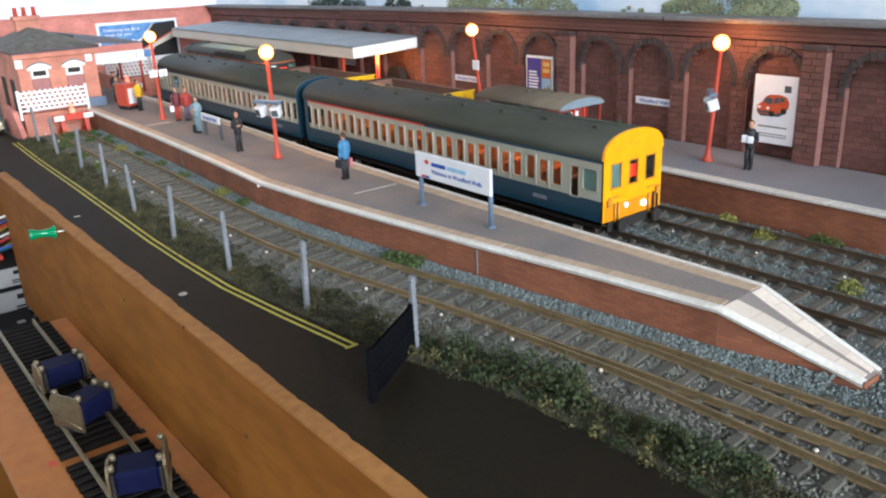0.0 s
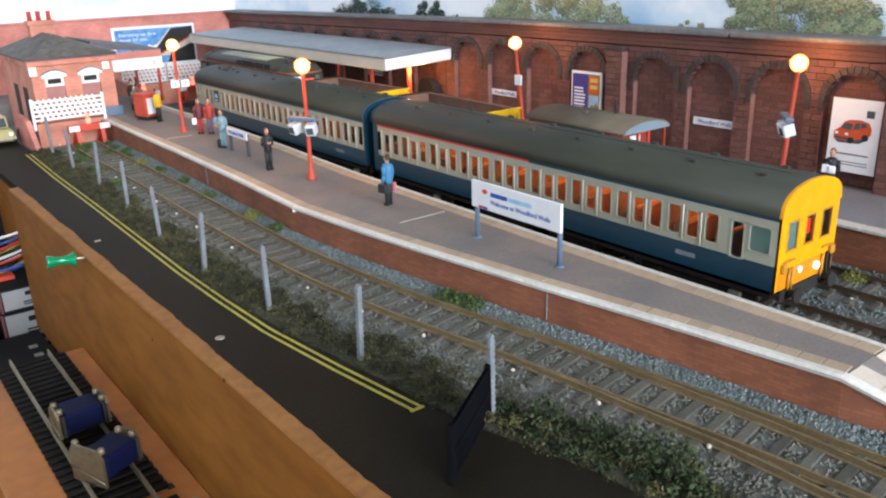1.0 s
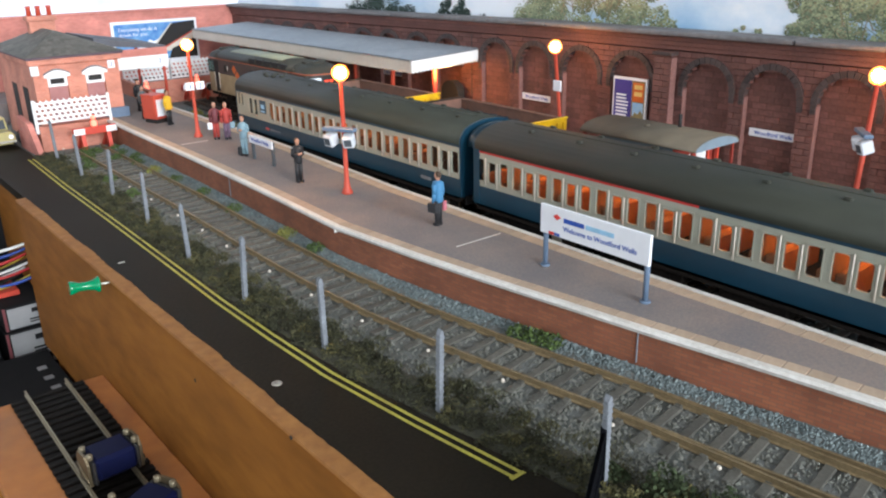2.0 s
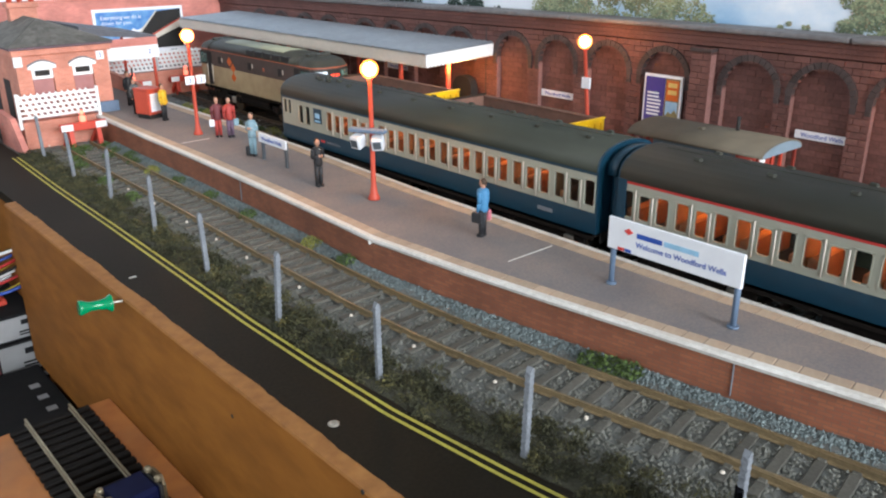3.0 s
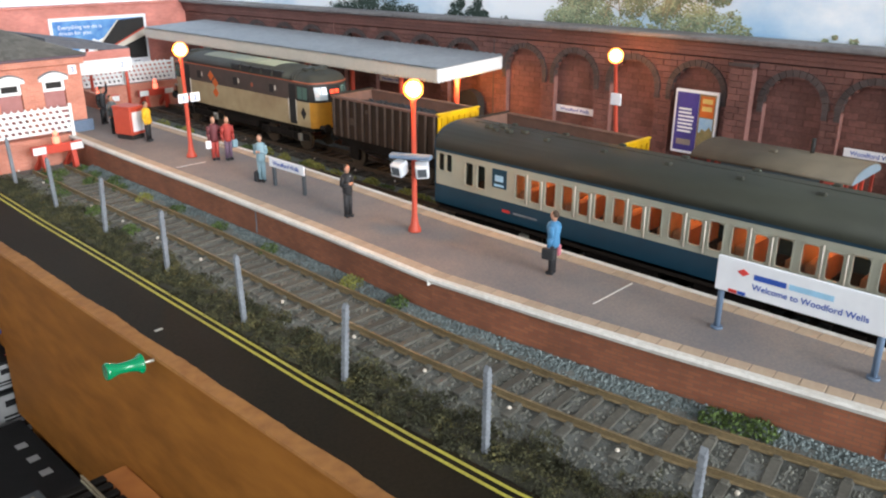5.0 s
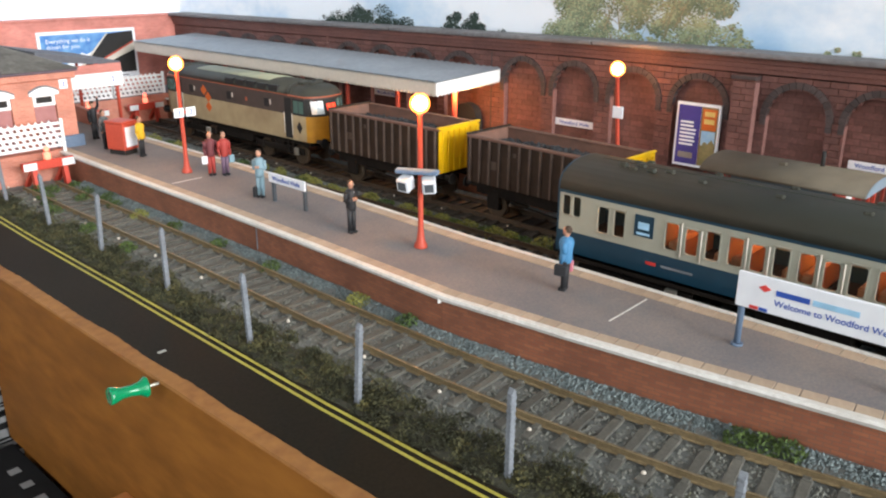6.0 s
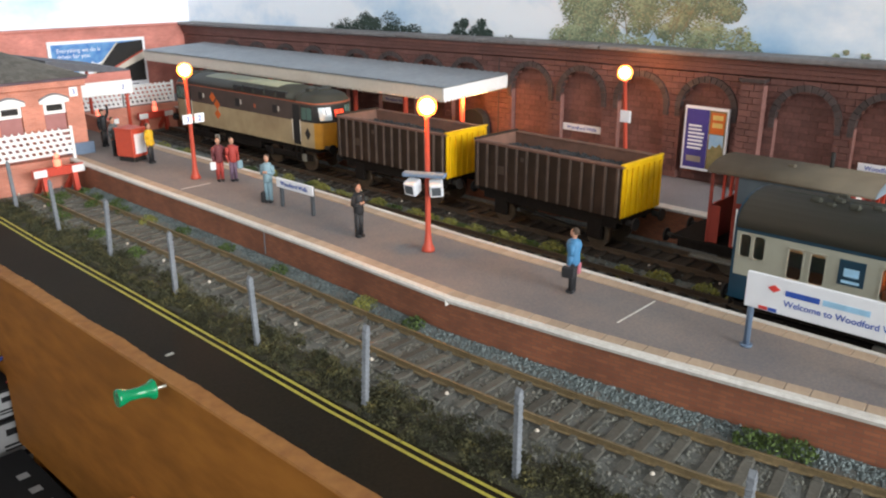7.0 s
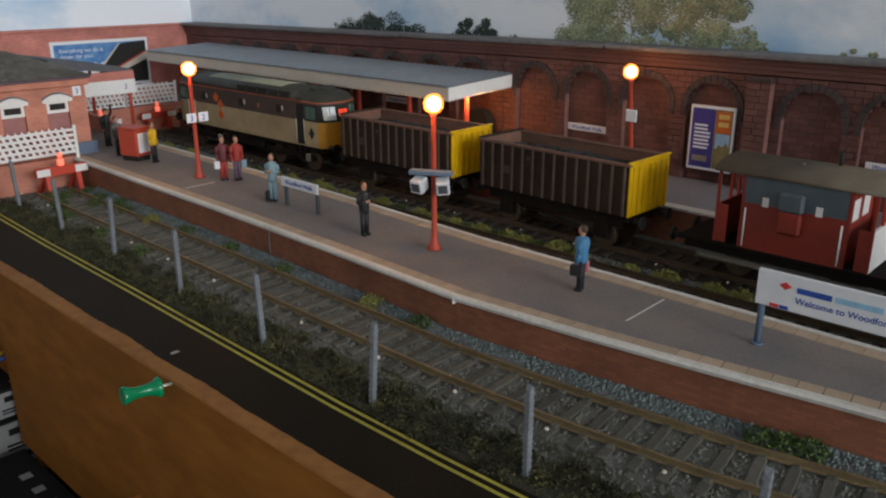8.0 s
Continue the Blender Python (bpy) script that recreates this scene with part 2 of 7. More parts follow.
WAGON_INSIDE = mat("wagon_inside_rust", (0.2, 0.1, 0.07), (0.13, 0.07, 0.05), 70, 0.8)
WAGON_YELLOW = mat("wagon_yellow", (0.78, 0.47, 0.0), (0.62, 0.35, 0.0), 70, 0.5, dirt=(0.3, 0.17, 0.02))
COAL = mat("coal", (0.03, 0.032, 0.035), (0.015, 0.015, 0.017), 600, 0.6, vary=0.5)
VAN_GREY = mat("van_blue_grey", (0.085, 0.11, 0.125), (0.065, 0.085, 0.1), 60, 0.6)
VAN_RED = mat("van_red", (0.27, 0.032, 0.018), (0.19, 0.024, 0.014), 60, 0.6, dirt=(0.14, 0.03, 0.02))
VAN_ROOF = mat("van_roof", (0.12, 0.095, 0.064), (0.08, 0.064, 0.043), 50, 0.75)
SIGN_WHITE = mat("sign_white", (0.8, 0.8, 0.82), (0.74, 0.74, 0.77), 100, 0.4, bump=0)
SIGN_BLUE = mat("sign_blue", (0.03, 0.09, 0.42), None, 100, 0.5, bump=0)
SIGN_PALE = mat("sign_pale_blue", (0.35, 0.6, 0.8), None, 100, 0.5, bump=0)
SIGN_RED = mat("sign_red", (0.75, 0.06, 0.05), None, 100, 0.5, bump=0)
POST_BLUE = mat("blue_grey_post", (0.13, 0.18, 0.26), (0.1, 0.145, 0.21), 200, 0.5)
MONITOR_CASE = mat("pale_grey_case", (0.6, 0.61, 0.63), (0.52, 0.53, 0.55), 100, 0.5, bump=0)
DARK_GREY = mat("dark_grey_plastic", (0.07, 0.08, 0.09), None, 200, 0.5)
LAMP_GLOW = glow_mat("lit_globe", (1.0, 0.66, 0.34), 40)
SMALL_GLOW = glow_mat("lit_bulb", (1.0, 0.62, 0.25), 12)
HEAD_GLOW = glow_mat("headlamp", (1.0, 0.92, 0.8), 3.5)
COACH_GLOW = glow_mat("carriage_lighting", (1.0, 0.4, 0.1), 17)
DIM_GLOW = glow_mat("dim_carriage_lighting", (1.0, 0.44, 0.16), 14)
# The globe's orange emission imitates the lens halo round the lit bulb.
GLOBE = glass_mat("globe_orange_halo", (0.9, 0.3, 0.05), 0.4, 0.45)
GLOBE.node_tree.nodes["Principled BSDF"].inputs["Emission Color"].default_value = (1.0, 0.22, 0.03, 1)
GLOBE.node_tree.nodes["Principled BSDF"].inputs["Emission Strength"].default_value = 2.2
RED_GLOW = glow_mat("red_lit_panel", (1.0, 0.06, 0.02), 1.0)
STOP_GLOW = glow_mat("red_stop_lamp", (1.0, 0.2, 0.12), 2.0)
PIN = mat("green_plastic", (0.0, 0.2, 0.075), (0.0, 0.17, 0.065), 60, 0.25, bump=0, spec=0.5)
SHELF_SLEEPER = mat("black_plastic_sleeper", (0.011, 0.009, 0.008), (0.007, 0.006, 0.005), 200, 0.7, spec=0.1)
STEEL = mat("bright_steel", (0.48, 0.45, 0.38), (0.32, 0.29, 0.24), 200, 0.4, 0.7)
NICKEL = mat("dull_nickel_rail", (0.27, 0.225, 0.145), (0.17, 0.14, 0.09), 200, 0.45, 0.5)
BRASS = mat("dull_steel_bracket", (0.19, 0.145, 0.085), (0.11, 0.085, 0.05), 200, 0.4, 0.6)
MOTOR_BLUE = mat("motor_blue", (0.004, 0.006, 0.032), None, 100, 0.55, bump=0.05, spec=0.1)
BOX_GREY = mat("grey_card_box", (0.28, 0.28, 0.28), (0.23, 0.23, 0.23), 60, 0.6)
BOX_BLACK = mat("black_card_box", (0.012, 0.012, 0.013), None, 60, 0.75, spec=0.15)
ROOM_WALL = mat("room_wall_paint", (0.44, 0.435, 0.42), (0.4, 0.4, 0.385), 3, 0.9)
ROOM_FLOOR = mat("room_carpet", (0.16, 0.13, 0.11), (0.12, 0.1, 0.085), 20, 0.95)
SKY_SHEET = sky_mat("printed_sky", 1.0)
SKIN = mat("figure_skin", (0.5, 0.26, 0.17), None, 200, 0.6, bump=0)
HAIR = mat("figure_hair", (0.06, 0.035, 0.02), None, 200, 0.7, bump=0)
F_BLACK = mat("figure_black", (0.02, 0.02, 0.022), None, 200, 0.6, bump=0)
F_BLUE = mat("figure_blue", (0.06, 0.2, 0.36), (0.045, 0.16, 0.3), 200, 0.6, bump=0)
F_PALE = mat("figure_pale_blue", (0.22, 0.33, 0.38), (0.17, 0.26, 0.3), 200, 0.6, bump=0)
F_RED = mat("figure_red", (0.4, 0.05, 0.04), (0.3, 0.04, 0.03), 200, 0.6, bump=0)
F_MAROON = mat("figure_maroon", (0.16, 0.04, 0.045), None, 200, 0.6, bump=0)
F_PURPLE = mat("figure_purple", (0.16, 0.1, 0.15), None, 200, 0.6, bump=0)
F_YELLOW = mat("figure_yellow", (0.75, 0.45, 0.02), None, 200, 0.6, bump=0)
F_PINK = mat("figure_pink", (0.5, 0.15, 0.18), None, 200, 0.6, bump=0)
F_GREY = mat("figure_grey", (0.12, 0.13, 0.13), None, 200, 0.6, bump=0)


# ---- mesh helpers; all lengths in millimetres ----
MM = 0.001


class Build:
    """Collects faces of one mesh."""

    def __init__(self):
        self.v, self.f, self.k, self.s = [], [], [], []

    def face(self, idx, k=0, smooth=False):
        self.f.append(tuple(idx))
        self.k.append(k)
        self.s.append(smooth)

    def box(self, x0, x1, y0, y1, z0, z1, k=0, bev=0.0):
        o = len(self.v)
        if bev <= 0:
            self.v += [(x, y, z) for x in (x0, x1) for y in (y0, y1) for z in (z0, z1)]
            for q in ((0, 1, 3, 2), (4, 6, 7, 5), (0, 4, 5, 1), (2, 3, 7, 6), (0, 2, 6, 4), (1, 5, 7, 3)):
                self.face([o + i for i in q], k)
            return self
        c, h = ((x0 + x1) / 2, (y0 + y1) / 2, (z0 + z1) / 2), (abs(x1 - x0) / 2, abs(y1 - y0) / 2, abs(z1 - z0) / 2)
        b = min(bev, 0.45 * min(h) * 2)
        idx = {}
        for sx in (-1, 1):
            for sy in (-1, 1):
                for sz in (-1, 1):
                    for a in range(3):
                        sg = (sx, sy, sz)
                        idx[(sx, sy, sz, a)] = len(self.v)
                        self.v.append(tuple(c[i] + sg[i] * (h[i] - (0 if i == a else b)) for i in range(3)))
        def add(q):
            self.face(q, k)
        for a in range(3):
            u, w = (a + 1) % 3, (a + 2) % 3
            for sg in (-1, 1):
                q = []
                for su, sw in ((-1, -1), (1, -1), (1, 1), (-1, 1)):
                    g = [0, 0, 0]
                    g[a], g[u], g[w] = sg, su, sw
                    q.append(idx[(*g, a)])
                add(q if sg > 0 else q[::-1])
            for su in (-1, 1):
                for sw in (-1, 1):
                    g0, g1 = [0, 0, 0], [0, 0, 0]
                    g0[a], g0[u], g0[w] = -1, su, sw
                    g1[a], g1[u], g1[w] = 1, su, sw
                    q = [idx[(*g0, u)], idx[(*g1, u)], idx[(*g1, w)], idx[(*g0, w)]]
                    add(q if su * sw < 0 else q[::-1])
        for sx in (-1, 1):
            for sy in (-1, 1):
                for sz in (-1, 1):
                    q = [idx[(sx, sy, sz, a)] for a in range(3)]
                    add(q if sx * sy * sz > 0 else q[::-1])
        return self

    def cyl(self, p, q, r0, r1=None, n=10, k=0, smooth=True):
        r1 = r0 if r1 is None else r1
        p, q = Vector(p), Vector(q)
        d = (q - p).normalized()
        u = d.orthogonal().normalized()
        w = d.cross(u)
        o = len(self.v)
        for c, r in ((p, r0), (q, r1)):
            for i in range(n):
                a = 2 * math.pi * i / n
                self.v.append(tuple(c + r * (math.cos(a) * u + math.sin(a) * w)))
        for i in range(n):
            j = (i + 1) % n
            self.face((o + i, o + j, o + n + j, o + n + i), k, smooth)
        self.face([o + i for i in range(n)][::-1], k)
        self.face([o + n + i for i in range(n)], k)
        return self

    def lathe(self, profile, n=14, at=(0, 0, 0), k=0):
        """profile: (radius, height) pairs from the bottom up."""
        o = len(self.v)
        for r, z in profile:
            for i in range(n):
                a = 2 * math.pi * i / n
                self.v.append((at[0] + r * math.cos(a), at[1] + r * math.sin(a), at[2] + z))
        for s in range(len(profile) - 1):
            for i in range(n):
                j = (i + 1) % n
                self.face((o + s * n + i, o + s * n + j, o + (s + 1) * n + j, o + (s + 1) * n + i), k, True)
        self.face([o + i for i in range(n)][::-1], k)
        self.face([o + (len(profile) - 1) * n + i for i in range(n)], k)
        return self

    def ball(self, c, rx, ry=None, rz=None, n=10, k=0):
        ry, rz = ry or rx, rz or rx
        m = max(5, n // 2 + 1)
        o = len(self.v)
        for s in range(m):
            p = -math.pi / 2 + math.pi * (s + 0.02) / (m - 0.96)
            for i in range(n):
                a = 2 * math.pi * i / n
                self.v.append((c[0] + rx * math.cos(p) * math.cos(a), c[1] + ry * math.cos(p) * math.sin(a), c[2] + rz * math.sin(p)))
        for s in range(m - 1):
            for i in range(n):
                j = (i + 1) % n
                self.face((o + s * n + i, o + s * n + j, o + (s + 1) * n + j, o + (s + 1) * n + i), k, True)
        self.face([o + i for i in range(n)][::-1], k)
        self.face([o + (m - 1) * n + i for i in range(n)], k)
        return self

    def prism(self, poly, axis, lo, hi, k=0, smooth=False):
        """poly: points in the two other axes, in cyclic order (axis x: y, z; y: x, z; z: x, y)."""
        o, n = len(self.v), len(poly)
        for c in (lo, hi):
            for a, b in poly:
                self.v.append((c, a, b) if axis == "x" else (a, c, b) if axis == "y" else (a, b, c))
        self.face([o + i for i in range(n)], k)
        self.face([o + n + i for i in range(n)][::-1], k)
        for i in range(n):
            j = (i + 1) % n
            self.face((o + i, o + n + i, o + n + j, o + j), k, smooth)
        return self

    def strip(self, lines, k=0, smooth=False):
        """A sheet between polylines of equal length."""
        o, n = len(self.v), len(lines[0])
        for ln in lines:
            self.v += [tuple(p) for p in ln]
        for s in range(len(lines) - 1):
            for i in range(n - 1):
                self.face((o + s * n + i, o + s * n + i + 1, o + (s + 1) * n + i + 1, o + (s + 1) * n + i), k, smooth)
        return self

    def mesh(self, name, mats, fix=True):
        me = bpy.data.meshes.new(name)
        me.from_pydata([(x * MM, y * MM, z * MM) for x, y, z in self.v], [], self.f)
        for m in mats if isinstance(mats, (list, tuple)) else [mats]:
            me.materials.append(m)
        me.polygons.foreach_set("material_index", self.k)
        me.polygons.foreach_set("use_smooth", self.s)
        me.update()
        if fix:
            bm = bmesh.new()
            bm.from_mesh(me)
            bmesh.ops.recalc_face_normals(bm, faces=bm.faces)
            bm.to_mesh(me)
            bm.free()
        return me


def part(name, b, material, parent, label="", at=(0, 0, 0), fix=True):
    """One mesh object under a thing or a part."""
    ob = new(name, b.mesh(name, material, fix))
    ob.parent = parent
    ob.location = [c * MM for c in at]
    return tagged(ob, label)


def thing(name, label, category, at=(0, 0, 0), rz=0, group="", kind=""):
    ob = new(name)
    ob.empty_display_size = 0.01
    ob.matrix_basis = pose(at[0] * MM, at[1] * MM, at[2] * MM, 0, 0, rz)
    return tagged(ob, label, category, group, kind)


def solid(name, b, material, label, category, at=(0, 0, 0), rz=0, group="", kind="", fix=True):
    """A thing of one mesh."""
    ob = new(name, b.mesh(name, material, fix))
    ob.matrix_basis = pose(at[0] * MM, at[1] * MM, at[2] * MM, 0, 0, rz)
    return tagged(ob, label, category, group, kind)


def lettering(text, size, material, parent, m, name="lettering", bold=0.0):
    """Flat letters of the built-in font, size in millimetres, at the pose m (metres) under the parent."""
    cu = bpy.data.curves.new(name, "FONT")
    cu.body, cu.size, cu.extrude, cu.offset = text, size * MM, 0.00005, bold * MM
    tmp = bpy.data.objects.new(name, cu)
    scene.collection.objects.link(tmp)
    bpy.context.view_layer.update()
    me = bpy.data.meshes.new_from_object(tmp.evaluated_get(bpy.context.evaluated_depsgraph_get()))
    bpy.data.objects.remove(tmp)
    me.materials.clear()
    me.materials.append(material)
    ob = new(name, me)
    ob.parent = parent
    ob.matrix_basis = m
    return ob


def lerp(table, y):
    """Piecewise linear value at y of (y, value) pairs in rising y."""
    return float(np.interp(y, [a for a, b in table], [b for a, b in table]))


def scatter(points, size, seed, k=0, flat=False):
    """Small irregular stones (or leaf flakes) round the points, as one mesh."""
    rng = np.random.default_rng(seed)
    b = Build()
    for x, y, z in points:
        r = size * rng.uniform(0.6, 1.4)
        o = len(b.v)
        if flat == "blade":
            h, w, a = 3.2 * r * rng.uniform(0.6, 1.3), 0.26 * r, rng.uniform(0, math.pi)
            l = rng.normal(size=2) * 0.4 * h
            cx, cy = w * math.cos(a), w * math.sin(a)
            b.v += [(x - cx, y - cy, z), (x + cx, y + cy, z), (x + l[0] * 0.4 + cx, y + l[1] * 0.4 + cy, z + 0.6 * h), (x + l[0], y + l[1], z + h)]
            b.face((o, o + 1, o + 2, o + 3), k)
        elif flat:
            d = rng.normal(size=(2, 3))
            d /= np.linalg.norm(d, axis=1)[:, None] + 1e-6
            p = np.array((x, y, z))
            for s, t in ((-1, -0.5), (1, -0.6), (0.9, 0.5), (-0.2, 1.0)):
                b.v.append(tuple(p + r * (s * d[0] + t * d[1])))
            b.face((o, o + 1, o + 2, o + 3), k)
        else:
            q = rng.uniform(0.6, 1.2, 6) * r
            b.v += [(x + q[0], y, z), (x, y + q[1], z), (x - q[2], y, z), (x, y - q[3], z), (x + rng.uniform(-0.3, 0.3) * r, y, z + q[4] * 0.8), (x, y, z - q[5])]
            for i in range(4):
                j = (i + 1) % 4
                b.face((o + i, o + j, o + 4), k)
                b.face((o + j, o + i, o + 5), k)
    return b


# ---- the room round the layout ----
def room():
    w = Build()
    w.box(-1560, 760, -3200, 1160, -900, -860)
    solid("floor", w, ROOM_FLOOR, "brown carpeted room floor", "floor", kind="structure")
    solid("ceiling", Build().box(-1560, 760, -3200, 1160, 1460, 1500), ROOM_WALL, "plain painted room ceiling", "ceiling", kind="structure")
    solid("wall_east", Build().box(700, 760, -3200, 1160, -860, 1460), ROOM_WALL, "plain cream room wall", "wall", kind="structure")
    solid("wall_north", Build().box(-1500, 700, 1100, 1160, -860, 1460), ROOM_WALL, "plain cream room wall", "wall", kind="structure")
    s = Build()
    for x0, x1, z0, z1 in ((-1500, -1060, -860, 1460), (-1060, 700, -860, 190)):
        s.box(x0, x1, -3200, -3140, z0, z1)
    solid("wall_south", s, ROOM_WALL, "cream room wall with a wide window", "wall", kind="structure")
    # Unseen wall; its opening is added behind the side fill lamp.
    t = Build()
    for y0, y1, z0, z1 in ((-3140, -170, -860, 1460), (870, 1100, -860, 1460), (-170, 870, -860, 280), (-170, 870, 1220, 1460)):
        t.box(-1560, -1500, y0, y1, z0, z1)
    solid("wall_west", t, ROOM_WALL, "cream room wall with an added side opening", "wall", kind="structure")
    b = thing("workbench", "wooden bench carrying the model railway", "bench", (0, 0, 0))
    part("bench_top", Build().box(-60, 440, -420, 900, -140, -112, bev=2), WOOD, b)
    for x in (40, 400):
        for y in (-390, 870):
            part("leg", Build().box(x - 20, x + 20, y - 20, y + 20, -860, -140, bev=2), WOOD, b)


# ---- plan lines: (y, x) pairs along the layout ----
FRONT_EDGE = [(83, 206), (122, 195), (165, 189.3), (215, 181.5), (276, 173.2), (310, 169.2), (358, 165.3), (430, 168.3), (516, 170.5), (585, 171), (650, 172.2), (700, 173)]
BACK_EDGE = [(83, 217.3), (125, 221), (236, 219.5), (392, 220.6), (476, 225), (557, 227.6), (700, 227.6)]
FRONT_TRACK = [(-200, 191), (0, 187), (70, 182), (130, 176), (205, 165), (257, 156), (300, 151.2), (341, 149.2), (400, 149.5), (480, 151.5), (660, 152)]
SIDING = [(-200, 169), (0, 172), (60, 173.6), (130, 173), (165, 169.5), (205, 165.0), (230, 160.6)]
TRAIN_TRACK = [(-200, 250), (100, 249.5), (400, 248.5), (600, 247), (790, 243)]
GOODS_TRACK = [(-200, 291), (150, 292), (240, 291), (330, 288.8), (560, 288.4), (795, 290.5)]
ROAD_EDGE = [(-200, 140), (60, 136), (110, 136), (150, 133), (172, 127), (190, 123), (210, 121), (274, 113.5), (330, 111.5), (360, 112), (410, 113), (480, 114.5), (600, 117), (660, 119), (860, 120)]
YELLOW = [(200, 117), (236, 112.5), (274, 108.7), (310, 107.8), (350, 107.6), (404, 108.8), (480, 110.4), (560, 111.5), (640, 114)]


def ys(a, b, step):
    n = max(2, int(round(abs(b - a) / step)) + 1)
    return [a + (b - a) * i / (n - 1) for i in range(n)]


def bank(x, y):
    """Height of the ballast shoulder against the platform's foot."""
    if 90 < y < 640:
        d = lerp(FRONT_EDGE, y) + 1 - x
        return 3.2 * max(0.0, 1 - abs(d) / 10) if d > -3 else 0.0
    return 0.0


def bed_height(x, y):
    """Ballast heaped between the sleepers."""
    h = max(0.0, min(1.0, (17.5 - abs(x - lerp(FRONT_TRACK, y))) / 3)) if y < 655 else 0.0
    if y < 262:
        for table in (TRAIN_TRACK, GOODS_TRACK):
            h = max(h, min(1.0, (17.5 - abs(x - lerp(table, y))) / 3))
    return 0.75 * h


# ---- ground, road, board ----
def ground():
    g = Build()
    rng = np.random.default_rng(3)
    rows = []
    for y in ys(-200, 868, 5):
        rows.append([(x, y, bank(x, y) + bed_height(x, y) + 0.1 + 0.4 * noise.noise(Vector((x * 0.11, y * 0.11, 0))) + 0.35 * noise.noise(Vector((x * 0.6, y * 0.6, 3)))) for x in np.linspace(89, 314, 120)])
    g.strip(rows, 0, True)
    solid("ground", g, GROUND, "grey-brown ballasted ground of the layout", "ground", kind="structure")
    base = Build().box(89, 440, -200, 900, -112, -4)
    solid("baseboard", base, WOOD, "plywood baseboard under the layout", "baseboard", kind="structure")
    r = Build()
    Y = ys(-200, 868, 6)
    e = [lerp(ROAD_EDGE, y) + 0.8 * noise.noise(Vector((0, y * 0.12, 9))) for y in Y]
    lines = [[(88.2, y, -3) for y in Y], [(88.2, y, 2) for y in Y], [(104, y, 2.1) for y in Y], [(x - 1, y, 2) for x, y in zip(e, Y)], [(x, y, 1.3) for x, y in zip(e, Y)], [(x + 0.4, y, -3) for x, y in zip(e, Y)]]
    r.strip(lines)
    solid("road", r, ROAD, "smooth dark grey painted road surface", "road", kind="structure")
    lines_thing = thing("yellow_lines", "worn double yellow lines painted along the road", "road marking", kind="structure")
    Yl = ys(200, 645, 5)
    for off in (-1.5, 1.3):
        part("yellow_line", Build().strip([[(lerp(YELLOW, y) + off - 0.55, y, 2.28) for y in Yl], [(lerp(YELLOW, y) + off + 0.55, y, 2.28) for y in Yl]]), YELLOW_LINE, lines_thing)
    part("end_bar", Build().box(114.6, 119.2, 199, 200.2, 2.1, 2.28), YELLOW_LINE, lines_thing)
    Y = ys(-200, 551, 3)
    top = [0.22 * noise.noise(Vector((0, y * 0.35, 4))) + 0.2 * noise.noise(Vector((0, y * 0.05, 2))) for y in Y]
    inn = [88.4 + 0.5 * noise.noise(Vector((0, y * 0.3, 7))) + 0.7 * noise.noise(Vector((0, y * 0.04, 7))) for y in Y]
    fb = thing("front_board", "brown plywood fascia board with a rough sawn top edge", "board", kind="structure")
    part("board_face", Build().box(83, 88.1, -200, 551, -84, 1.6), WOOD, fb)
    f = Build().strip([[(83.0, y, 1.3) for y in Y], [(83.5, y, 2.3 + a) for y, a in zip(Y, top)], [(x, y, 2.5 + a) for x, y, a in zip(inn, Y, top)], [(x + 0.2, y, -2) for x, y in zip(inn, Y)]])
    part("sawn_edge", f, WOOD_EDGE, fb, "pale rough sawn edge")
    for y, z in ((252, 1.5), (318, -9), (210, -21)):
        part("nail_hole", Build().cyl((82.9, y, z), (83.2, y, z), 0.7, n=8), BLACK, fb)
    marks = thing("road_screws", "small worn screw heads sunk in the road", "screw", kind="structure")
    for x, y in ((94, 280), (94, 416)):
        part("screw_head", Build().lathe([(1.7, 0), (1.6, 0.3), (1.1, 0.6), (0.7, 0.5), (0.3, 0.2)], 14, (x, y, 1.9)) if y < 300 else Build().box(x - 1.6, x + 1.2, y - 0.7, y + 0.6, 1.9, 2.3, bev=0.1), STEEL, marks)


def rail_section(b, path, k=0):
    """A rail's profile swept along points (x, y) on the sleepers."""
    prof = ((-0.6, 0), (-0.6, 0.3), (-0.22, 0.55), (-0.22, 1.6), (-0.42, 1.85), (-0.42, 2.35), (0.42, 2.35), (0.42, 1.85), (0.22, 1.6), (0.22, 0.55), (0.6, 0.3), (0.6, 0))
    b.strip([[(x + dx, y, 1.5 + dz) for x, y in path] for dx, dz in prof], k)


def railway(name, label, table, y0, y1, sleeper_mesh, step=8.3, rail=RAIL, z=0.0, skip=None, near_mesh=None):
    t = thing(name, label, "railway track", (0, 0, z), kind="structure")
    for off in (-8.9, 8.9):
        b = Build()
        rail_section(b, [(lerp(table, y) + off, y) for y in ys(y0, y1, 12)])
        part("rail", b, rail, t)
    rng = random.Random(5)
    for y in ys(y0 + 3, y1 - 3, step):
        if skip and skip(y):
            continue
        slope = (lerp(table, y + 5) - lerp(table, y - 5)) / 10
        ob = new("sleeper", near_mesh if near_mesh and y < 250 else sleeper_mesh)
        ob.parent = t
        ob.matrix_basis = pose(lerp(table, y) * MM, (y + rng.uniform(-0.4, 0.4)) * MM, 0.0009, 0, 0, -math.degrees(math.atan(slope)) + rng.uniform(-0.8, 0.8))
    return t


